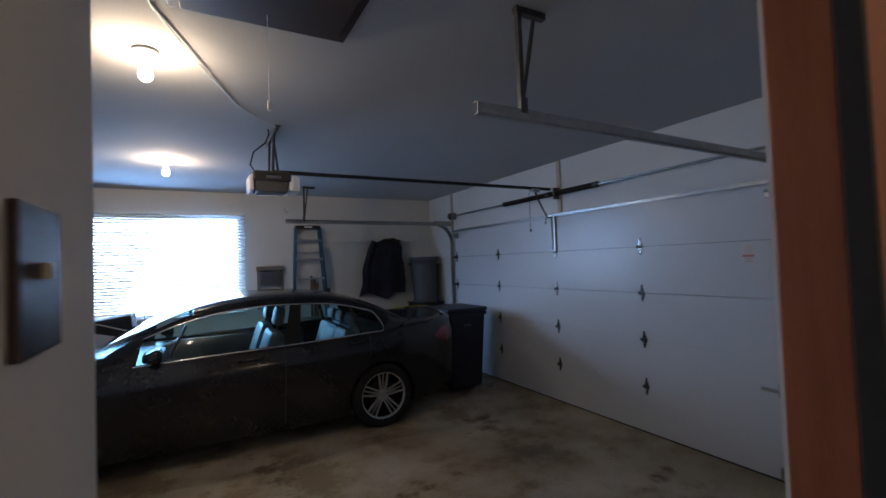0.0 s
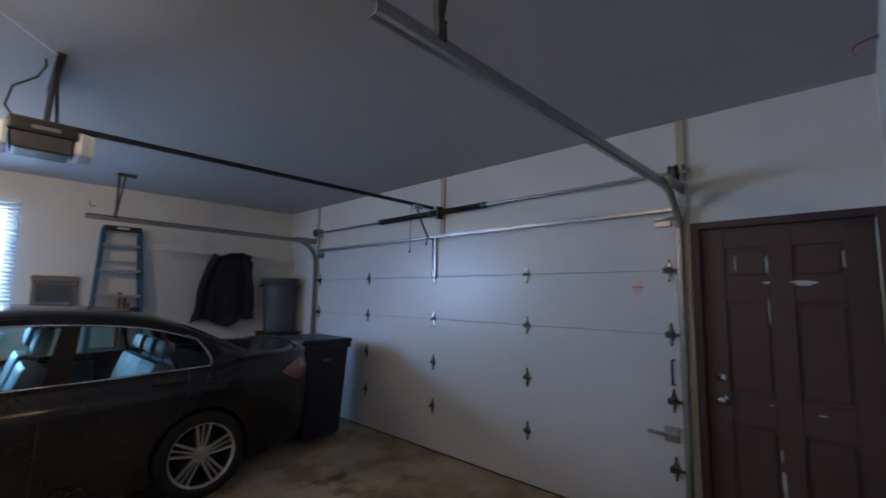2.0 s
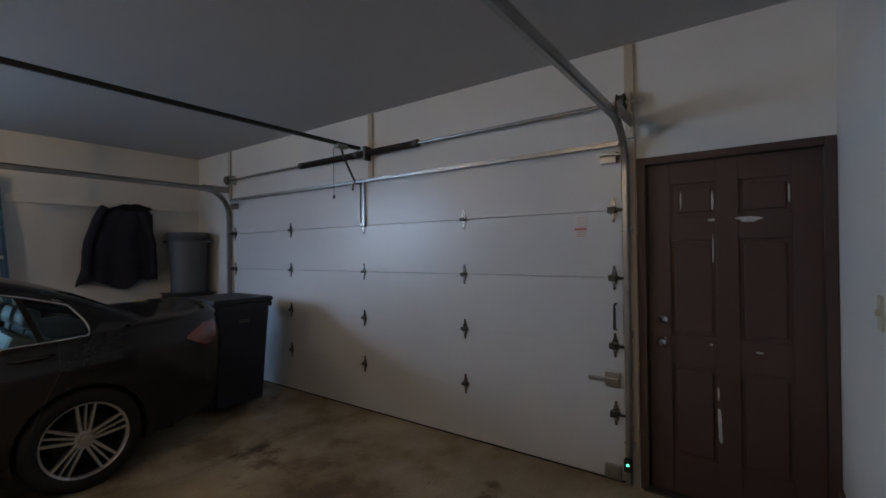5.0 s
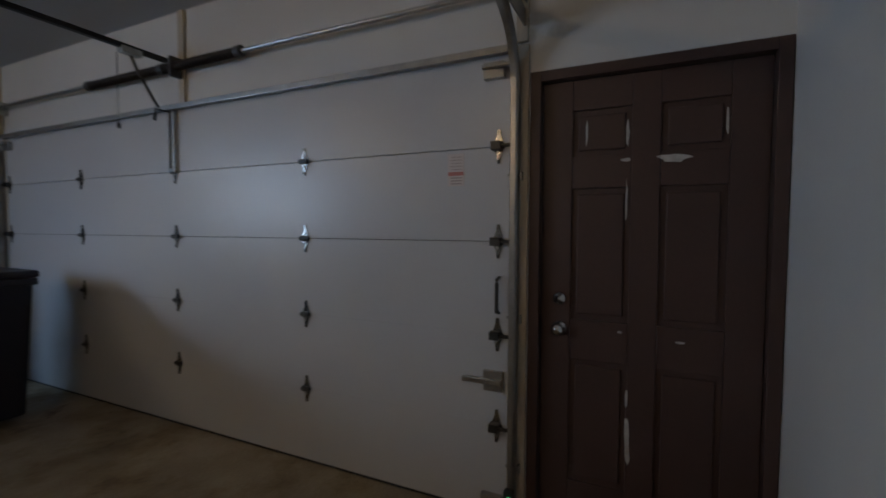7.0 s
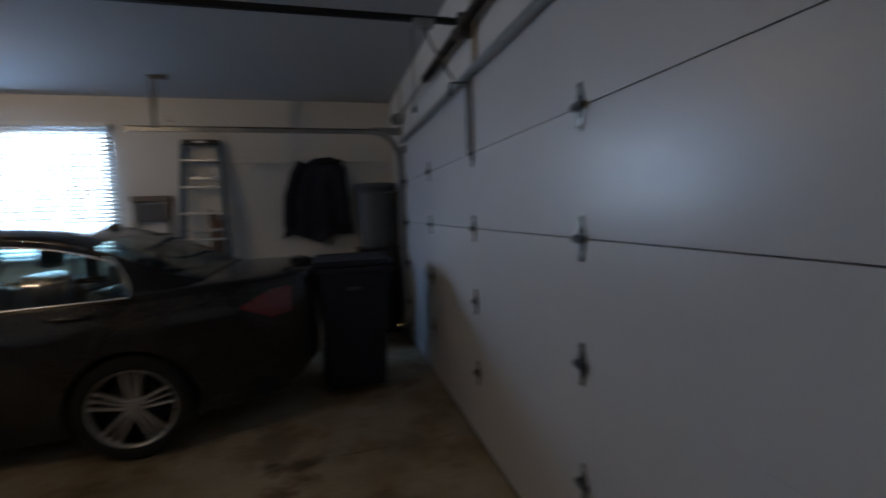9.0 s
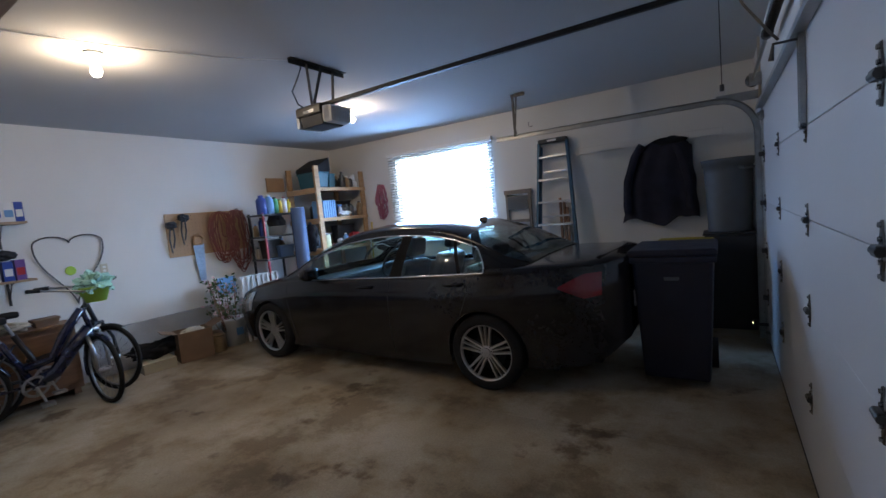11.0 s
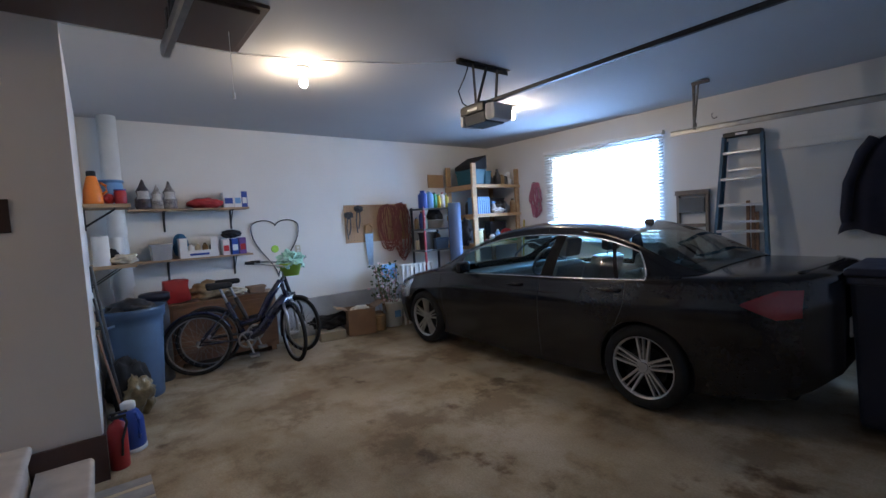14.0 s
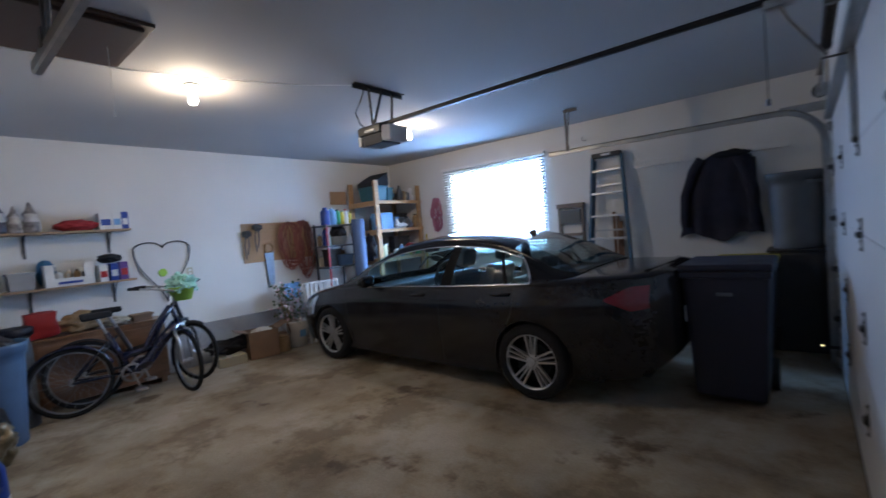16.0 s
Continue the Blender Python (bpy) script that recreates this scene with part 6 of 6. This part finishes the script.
def carton(label, y, z, w, h, c, stripe):
    t = thing("small_carton", label, "carton", -6.28, y, z)
    bm = BM()
    box(bm, -0.07, -w / 2, 0, 0.07, w / 2, h, bevel=0.002)
    part("body", bm, c, t)
    bm = BM()
    box(bm, 0.0705, -w * 0.38, h * 0.25, 0.0725, w * 0.38, h * 0.62)
    part("printed_band", bm, stripe, t)


carton("white carton with a blue band on the wall shelf", 1.03, SZ1, 0.12, 0.185, PAPER, DEEPBLUE)
carton("white and blue carton on the wall shelf", 1.135, SZ1, 0.085, 0.19, PAPER, SKYBLUE)
carton("dark blue carton on the wall shelf", 1.213, SZ1, 0.066, 0.195, DEEPBLUE, PAPER)
# lower shelf
tub("clear_tub", "pale translucent tub on the lower wall shelf", "tub", -6.27, 0.29, SZ2, 0.19, 0.21, 0.17, paint("pale_tub", (0.36, 0.36, 0.36)))
bag("blue_ball", "blue knitted ball on the lower wall shelf", "ball", -6.35, 0.50, SZ2, 0.06, 0.085, 0.145, paint("ball_blue", (0.03, 0.14, 0.28), var=0.4, scale=40), 8, 0.1)
cr = thing("display_carton", "white display carton filled with jars on the lower wall shelf", "carton", -6.26, 0.66, SZ2)
bm = BM()
for b in ((-0.10, -0.20, 0, 0.10, 0.20, 0.01), (0.092, -0.20, 0.01, 0.10, 0.20, 0.085), (0.092, -0.20, 0.086, 0.10, -0.12, 0.23), (0.092, 0.12, 0.086, 0.10, 0.20, 0.23), (-0.10, -0.20, 0.01, -0.092, 0.20, 0.24), (-0.092, -0.20, 0.01, 0.091, -0.192, 0.23), (-0.092, 0.192, 0.01, 0.091, 0.20, 0.23)):
    box(bm, *b, bevel=0.002)
part("body", bm, PAPER, cr)
bm = BM()
box(bm, 0.1005, -0.10, 0.025, 0.102, 0.10, 0.05)
part("printed_band", bm, DEEPBLUE, cr)
for k in range(5):
    jar("glass_jar", "small jar standing in the display carton", "jar", -6.25, 0.51 + 0.075 * k, SZ2 + 0.011, 0.030, 0.155, (CREAM, PAPER, CREAM, TANBAG, GREYBIN)[k], (BLACKPL, ALUM, PAPER, BLACKPL, REDPL)[k])
for k, (y, c, s) in enumerate(((0.96, PAPER, REDPL), (1.06, DEEPBLUE, PAPER), (1.15, paint("violet_print", (0.12, 0.06, 0.25)), REDPL))):
    carton("printed carton on the lower wall shelf", y, SZ2, 0.078, 0.185 + 0.008 * k, c, s)
bag("black_hat", "black cap on a carton on the lower shelf", "cap", -6.29, 1.04, SZ2 + 0.200, 0.07, 0.11, 0.05, BLACKCLOTH, 17, 0.3)


def roll(label, x, y, z, r, h):
    t = thing("paper_roll", label, "paper roll", x, y, z)
    bm = BM()
    lathe(bm, [(0.02, 0.0), (r, 0.0), (r, h), (0.02, h), (0.02, 0.0)], 28, caps=False)
    part("paper", bm, PAPER, t, smooth=False)


roll("white roll of paper towel on the corner shelf", -5.56, -0.25, 1.27, 0.066, 0.275)
roll("second roll of paper towel on the corner shelf", -5.84, -0.12, 1.27, 0.062, 0.26)
bag("work_gloves", "cream work gloves piled on the corner shelf", "gloves", -5.58, -0.08, 1.27, 0.07, 0.10, 0.045, CREAM, 19, 0.6)
bag("dark_rag", "dark rag on the corner shelf", "rag", -5.64, -0.16, 1.27, 0.06, 0.05, 0.075, BLACKCLOTH, 23, 0.4)

# heart, outlet
ht = thing("wire_heart", "dark wire heart wreath hung on the wall", "wreath", -6.405, 1.62, 1.415)
bm = BM()
pts = []
for i in range(60):
    a = i / 60 * math.tau
    v = 13 * math.cos(a) - 5 * math.cos(2 * a) - 2 * math.cos(3 * a) - math.cos(4 * a)
    pts.append((0.0, 0.0195 * 16 * math.sin(a) ** 3, 0.031 * (v if v < 5 else 5 + 0.35 * (v - 5))))
sweep(bm, pts, 0.008, 6, closed=True)
part("frame", bm, DARKSTEEL, ht, smooth=True)
bm = BM()
rod(bm, (-0.014, 0, 0.165), (0.02, 0, 0.17), 0.004, 6)
part("nail", bm, DARKSTEEL, ht)
bm = BM()
lathe(bm, [(0.05, 0), (0.05, 0.004), (0.045, 0.007)], 24, m=Matrix.Translation((-6.4185, 1.60, 1.26)) @ Matrix.Rotation(radians(90), 4, "Y"))
simple("round_badge", "round lime green badge on the wall", "badge", bm, LIME)
ol = thing("wall_outlet", "ivory electrical outlet on the wall", "outlet", -6.419, 1.91, 1.23)
bm = BM()
box(bm, 0, -0.036, -0.058, 0.006, 0.036, 0.058, bevel=0.002)
part("plate", bm, IVORY, ol)
for z in (-0.022, 0.022):
    bm = BM()
    box(bm, 0.006, -0.016, z - 0.014, 0.009, 0.016, z + 0.014, bevel=0.003)
    part("socket", bm, WHITEPL, ol)

# ---- table under the shelves ----
tb = thing("wooden_chest", "old brown wooden chest against the wall", "chest", -6.17, 0.845, 0)
bm = BM()
box(bm, -0.17, -0.56, 0.06, 0.12, 0.60, 0.72, bevel=0.006)
part("body", bm, CHESTWOOD, tb)
bm = BM()
box(bm, -0.175, -0.58, 0.722, 0.145, 0.62, 0.75, bevel=0.005)
part("top", bm, CHESTWOOD, tb)
for y0, y1 in ((-0.53, 0.0), (0.03, 0.57)):
    bm = BM()
    box(bm, 0.121, y0, 0.12, 0.132, y1, 0.68, bevel=0.004)
    part("door", bm, CHESTWOOD, tb)
for y in (-0.50, 0.54):
    bm = BM()
    box(bm, -0.16, y - 0.03, 0, 0.11, y + 0.03, 0.06, bevel=0.004)
    part("foot", bm, CHESTWOOD, tb)
rb = thing("red_bag", "upright red shopping bag on the wooden chest", "bag", -6.16, 0.385, 0.75)
bm = BM()
vs = box(bm, -0.09, -0.12, 0, 0.09, 0.12, 0.26, bevel=0.02)
bmesh.ops.subdivide_edges(bm, edges=bm.edges[:], cuts=3, use_grid_fill=True)
for v in bm.verts:
    v.co += 0.030 * noise.noise_vector(v.co * 9)
    v.co.y *= 1 + 0.25 * (0.26 - v.co.z)
    v.co.z = max(v.co.z, 0)
part("body", bm, REDPL, rb, smooth=True)
bag("brown_sack", "brown paper sack slumped on the wooden chest", "sack", -6.17, 0.71, 0.75, 0.12, 0.21, 0.10, TANBAG, 13, 0.4)
bag("cream_cloth", "cream cloth on the wooden chest", "cloth", -6.16, 1.0, 0.75, 0.10, 0.12, 0.05, CREAM, 15, 0.5)
tub("brown_box", "small brown box on the wooden chest", "box", -6.17, 1.25, 0.75, 0.14, 0.20, 0.07, CARDBOARD)


# ---- bicycles ----
def bicycle(label, x, y, rz, lean, mat, seat, turn):
    t = thing("bicycle", label, "bicycle", x, y, 0, rz, group="bicycles")
    t.matrix_world = pose(x, y, 0, 0, lean, rz) @ Matrix.Scale(1.08, 4)
    R = 0.312
    bb, st_t, hd_t, hd_b = Vector((0, -0.06, 0.29)), Vector((0, -0.22, 0.70)), Vector((0, 0.31, 0.86)), Vector((0, 0.36, 0.66))
    A, B = Vector((0, -0.50, R)), Vector((0, 0.50, R))
    steer = Matrix.Translation(hd_b) @ Matrix.Rotation(radians(turn), 4, "Z") @ Matrix.Translation(-hd_b)
    for c in (A, B):
        m = (steer if c is B else Matrix()) @ Matrix.Translation(c) @ Matrix.Rotation(radians(90), 4, "Y")
        bm = BM()
        ring = [m @ Vector((R * 0.94 * math.cos(k * math.tau / 40), R * 0.94 * math.sin(k * math.tau / 40), 0)) for k in range(40)]
        sweep(bm, ring, 0.021, 8, closed=True)
        w = part("wheel", bm, TYRE, t, smooth=True)
        bm = BM()
        ring = [m @ Vector((R * 0.865 * math.cos(k * math.tau / 40), R * 0.865 * math.sin(k * math.tau / 40), 0)) for k in range(40)]
        sweep(bm, ring, 0.009, 6, closed=True)
        part("rim", bm, DULLALLOY, w)
        bm = BM()
        for k in range(20):
            a = k * math.tau / 20
            sweep(bm, [m @ Vector((0.02 * math.cos(a + 1.2), 0.02 * math.sin(a + 1.2), 0.02 * (-1) ** k)), m @ Vector((R * 0.865 * math.cos(a), R * 0.865 * math.sin(a), 0))], 0.0014, 4)
        tagged(part("spokes", bm, DULLALLOY, w), kind="stuff")
        bm = BM()
        rod(bm, m @ Vector((0, 0, -0.05)), m @ Vector((0, 0, 0.05)), 0.022, 12)
        part("hub", bm, ALUM, w)
    bm = BM()
    sweep(bm, [st_t, bb], 0.023, 8)
    sweep(bm, [bb + Vector((0, -0.03, 0.0)), Vector((0, 0.08, 0.36)), Vector((0, 0.20, 0.52)), hd_b + Vector((0, -0.01, 0.02))], 0.054 if seat else 0.04, 10)
    sweep(bm, [bb + Vector((0, -0.05, 0.16)), Vector((0, 0.07, 0.48)), Vector((0, 0.17, 0.68)), hd_t], 0.034 if seat else 0.024, 8)
    sweep(bm, [hd_t, hd_b], 0.021, 8)
    for s in (0.045, -0.045):
        sweep(bm, [bb, A + Vector((s, 0, 0))], 0.010, 6)
        sweep(bm, [Vector((0, -0.22, 0.62)), A + Vector((s, 0, 0))], 0.009, 6)
    part("frame", bm, mat, t, smooth=True)
    bm = BM()
    for s in (0.05, -0.05):
        sweep(bm, [hd_b + Vector((s, 0.01, -0.02)), Vector((s, 0.47, 0.50)), B + Vector((s, 0, 0))], 0.016, 8)
    sweep(bm, [hd_b + Vector((0.055, 0.01, 0)), hd_b + Vector((-0.055, 0.01, 0))], 0.018, 8)
    bm.transform(steer)
    part("fork", bm, ALUM if seat else mat, t, smooth=True)
    bm = BM()
    sweep(bm, [st_t, st_t + Vector((0, -0.055, 0.15))], 0.013, 8)
    part("seat_post", bm, ALUM, t)
    bm = BM()
    vs = box(bm, -0.082, -0.40, 0.85, 0.082, -0.16, 0.905, bevel=0.025)
    for v in vs:
        k = (v.co.y + 0.40) / 0.24
        v.co.x *= 1 - 0.72 * k
    part("saddle", bm, BLACKCLOTH, t, smooth=True)
    bm = BM()
    sweep(bm, [hd_t, hd_t + Vector((0, 0.0, 0.12)), hd_t + Vector((0, 0.05, 0.15))], 0.014, 8)
    sweep(bm, [hd_t + Vector((-0.30, -0.12, 0.20)), hd_t + Vector((-0.18, 0.02, 0.19)), hd_t + Vector((0, 0.05, 0.15)), hd_t + Vector((0.18, 0.02, 0.19)), hd_t + Vector((0.30, -0.12, 0.20))], 0.011, 8)
    bm.transform(steer)
    part("handlebar", bm, ALUM, t, smooth=True)
    for s in (1, -1):
        bm = BM()
        sweep(bm, [hd_t + Vector((s * 0.26, -0.08, 0.20)), hd_t + Vector((s * 0.33, -0.16, 0.20))], 0.017, 8)
        bm.transform(steer)
        part("grip", bm, BLACKPL, t)
    bm = BM()
    m = Matrix.Translation(bb + Vector((0.035, 0, 0))) @ Matrix.Rotation(radians(90), 4, "Y")
    lathe(bm, [(0.070, 0), (0.085, 0.001), (0.092, 0.003), (0.085, 0.006), (0.070, 0.008), (0.070, 0)], 28, m=m, caps=False)
    lathe(bm, [(0.005, 0), (0.03, 0.001), (0.03, 0.012), (0.005, 0.014)], 16, m=m)
    for k in range(5):
        sweep(bm, [m @ Vector((0, 0, 0.01)), m @ Vector((0.085 * math.cos(k * 1.257), 0.085 * math.sin(k * 1.257), 0.008))], 0.008, 6)
    part("chainring", bm, DULLALLOY, t)
    for s in (1, -1):
        bm = BM()
        e = bb + Vector((s * 0.065, s * 0.05, -0.155 * s))
        sweep(bm, [bb + Vector((s * 0.06, 0, 0)), e], 0.010, 6)
        box(bm, e.x - 0.01, e.y - 0.045, e.z - 0.012, e.x + s * 0.08, e.y + 0.045, e.z + 0.012, bevel=0.004) if s > 0 else box(bm, e.x - 0.08, e.y - 0.045, e.z - 0.012, e.x + 0.01, e.y + 0.045, e.z + 0.012, bevel=0.004)
        part("pedal", bm, BLACKPL if s < 0 else ALUM, t)
    for c, a0, a1 in ((A, 20, 170), (B, 60, 200)):
        bm = BM()
        rows = []
        for k in range(17):
            a = radians(a0 + (a1 - a0) * k / 16)
            rows.append([bm.verts.new((dx, c.y + (R + h) * math.cos(a), c.z + (R + h) * math.sin(a))) for dx, h in ((-0.027, 0.006), (-0.016, 0.017), (0.0, 0.021), (0.016, 0.017), (0.027, 0.006))])
        for u, v in zip(rows, rows[1:]):
            for k in range(4):
                bm.faces.new((u[k], u[k + 1], v[k + 1], v[k]))
        if c is B:
            bm.transform(steer)
        part("mudguard", bm, mat, t, smooth=True)
    return t


BK1 = bicycle("dark blue bicycle with a basket parked in front of the chest", -5.63, 1.03, -7, 4, BIKEBLUE, True, -80)
bicycle("second dark bicycle leaning against the wooden chest", -5.86, 1.18, -4, -3, BLACKPL, False, -66)
bsk = thing("bike_basket", "lime green basket with mint plastic wrapping on the handlebar", "basket", -5.58, 1.50, 0.97)
bm = BM()
lathe(bm, [(0.09, 0), (0.13, 0.13), (0.137, 0.13), (0.137, 0.15), (0.125, 0.15), (0.085, 0.012)], 24)
part("body", bm, LIME, bsk, smooth=True)
bm = BM()
for v in blob(bm, 0, 0, 0.17, 0.13, 0.13, 0.11, 0.7, 4, 2.2):
    v.co += 0.02 * noise.noise_vector(v.co * 25)
part("wrapping", bm, MINT, bsk, "crumpled mint plastic film")

# ---- things in the corner by the house wall ----
round_can("trash_can", "blue-grey plastic trash can full of black bags", -5.47, -0.07, 0, 0.205, 0.250, 0.86, BLUECAN)
bag("rubbish_bag", "black rubbish bag in the blue-grey can", "rubbish bag", -5.47, -0.07, 0.70, 0.20, 0.20, 0.12, BLACKPL, 27, 0.35)
jar("white_pail", "dusty white pail with a dark lid by the chest", "pail", -5.84, 0.15, 0.0, 0.12, 0.93, GREYBIN, NAVYBIN, neck=1.02, shoulder=0.82)
bag("gold_bag", "crumpled gold foil bag on the floor", "bag", -4.93, -0.10, 0, 0.10, 0.11, 0.17, GOLDFILM, 33, 0.55)
bag("black_sack", "black sack slumped by the can", "sack", -5.05, -0.17, 0, 0.15, 0.15, 0.24, BLACKCLOTH, 36, 0.4)
bj = thing("blue_jug", "blue jug with a white cap and base on the floor", "jug", -4.22, -0.20, 0)
bm = BM()
lathe(bm, [(0.088, 0.03), (0.092, 0.04), (0.088, 0.22), (0.06, 0.28), (0.04, 0.30)], 26)
part("body", bm, DEEPBLUE, bj, smooth=True)
bm = BM()
lathe(bm, [(0.09, 0), (0.095, 0.005), (0.095, 0.03), (0.085, 0.031)], 26)
part("base", bm, WHITEPL, bj, smooth=True)
bm = BM()
lathe(bm, [(0.042, 0.30), (0.046, 0.31), (0.046, 0.345), (0.03, 0.355)], 20)
part("cap", bm, WHITEPL, bj, smooth=True)
bm = BM()
sweep(bm, [(0.05, 0.04, 0.27), (0.11, 0.05, 0.24), (0.11, 0.05, 0.14), (0.075, 0.05, 0.10)], 0.010, 8)
part("handle", bm, DEEPBLUE, bj)
fe = thing("fire_extinguisher", "red fire extinguisher standing at the wall corner", "fire extinguisher", -3.98, -0.275, 0)
fe.matrix_world = fe.matrix_world @ Matrix.Scale(0.80, 4)
bm = BM()
lathe(bm, [(0.066, 0), (0.070, 0.01), (0.070, 0.32), (0.055, 0.37), (0.022, 0.395), (0.022, 0.41)], 26)
part("cylinder", bm, REDPL, fe, smooth=True)
bm = BM()
box(bm, -0.015, -0.05, 0.41, 0.015, 0.07, 0.435, bevel=0.005)
box(bm, -0.012, -0.04, 0.45, 0.012, 0.08, 0.465, bevel=0.004)
rod(bm, (0, -0.02, 0.40), (0, -0.02, 0.46), 0.014)
part("valve", bm, BLACKPL, fe)
bm = BM()
sweep(bm, [(0.0, 0.05, 0.42), (0.05, 0.07, 0.38), (0.075, 0.03, 0.25), (0.075, 0.02, 0.12)], 0.010, 8)
part("hose", bm, RUBBER, fe)
for k, (x, h, r, m, lab) in enumerate(((-5.06, 1.30, 0.012, DARKSTEEL, "dark rake handle leaning on the house wall"), (-4.86, 1.05, 0.010, BLACKPL, "black pole leaning on the house wall"), (-4.62, 0.80, 0.009, CHESTWOOD, "wooden stick leaning on the house wall"))):
    bm = BM()
    sweep(bm, [(0.06 * (k - 1), 0.13, 0.012), (0, 0.0, h)], r, 8)
    simple("leaning_pole", lab, "pole", bm, m, x, CORNER + 0.018, 0)

# switches
wp = thing("switch_plate", "dark wooden plate with a small switch on the house wall", "switch", HOUSE + 0.001, -0.735, 1.68)
bm = BM()
box(bm, 0.0, -0.085, -0.095, 0.012, 0.085, 0.095, bevel=0.003)
part("plate", bm, DARKWOODPL, wp)
bm = BM()
box(bm, 0.012, -0.008, 0.0, 0.022, 0.008, 0.022, bevel=0.002)
part("toggle", bm, IVORY, wp)
ls = thing("light_switch", "ivory light switch on the wall beside the brown door", "switch", -0.935, SOUTH + 0.001, 1.285)
bm = BM()
box(bm, -0.036, 0.0, -0.058, 0.036, 0.006, 0.058, bevel=0.002)
part("plate", bm, IVORY, ls)
bm = BM()
box(bm, -0.006, 0.006, -0.010, 0.006, 0.018, 0.012, bevel=0.002)
part("toggle", bm, IVORY, ls)
# rug at the foot of the steps
rg = thing("striped_rug", "grey and white striped rug at the foot of the steps", "rug", -3.70, -0.54, 0)
for k, (w, m) in enumerate(((0.10, RUGGREY), (0.04, CREAM), (0.13, RUGGREY), (0.03, CREAM), (0.09, RUGGREY), (0.05, CREAM), (0.12, RUGGREY), (0.04, CREAM), (0.13, RUGGREY))):
    x0 = (0, 0.10, 0.14, 0.27, 0.30, 0.39, 0.44, 0.56, 0.60)[k]
    bm = BM()
    box(bm, x0, 0.0, 0.0, x0 + w - 0.002, 0.41, 0.012, bevel=0.003)
    part("stripe", bm, m, rg)
bm = BM()
box(bm, -0.55, -0.30, 0.0, 0.0, 0.30, 0.012, bevel=0.004)
simple("door_mat", "dark rubber mat before the brown door", "mat", bm, RUBBER, -0.10, -0.56, 0.0)
op = thing("wall_outlet", "ivory outlet plate on the wall beside the steps", "outlet", -1.56, SOUTH + 0.001, 1.16)
bm = BM()
box(bm, -0.036, 0.0, -0.058, 0.036, 0.006, 0.058, bevel=0.002)
part("plate", bm, IVORY, op)
for z in (-0.022, 0.022):
    bm = BM()
    box(bm, -0.016, 0.006, z - 0.014, 0.016, 0.009, z + 0.014, bevel=0.003)
    part("socket", bm, WHITEPL, op)
hk = thing("storage_hook", "dark red coated storage hook screwed into the wall top", "hook", -0.58, SOUTH + 0.001, 2.74)
bm = BM()
sweep(bm, [(0, -0.01, 0.03), (0, 0.03, 0.03), (0, 0.06, 0.02)] + arc((0, 0.06, -0.01), 0.03, 90, -60, 8, "yz"), 0.004, 8)
part("wire", bm, REDPL, hk, smooth=True)
bm = BM()
lathe(bm, [(0.012, 0), (0.012, 0.004), (0.007, 0.006)], 12, m=Matrix.Translation((0, 0.0, 0.03)) @ Matrix.Rotation(radians(-90), 4, "X"))
part("flange", bm, DARKSTEEL, hk)
wh = thing("wire_hook", "small bent wire hook on the window wall", "hook", -2.53, 5.648, 2.58)
bm = BM()
sweep(bm, [(0, 0.004, 0.04), (0, -0.03, 0.03)] + arc((0.03, -0.03, 0.0), 0.03, 180, 330, 8, "xz"), 0.004, 6)
part("wire", bm, DARKSTEEL, wh, smooth=True)
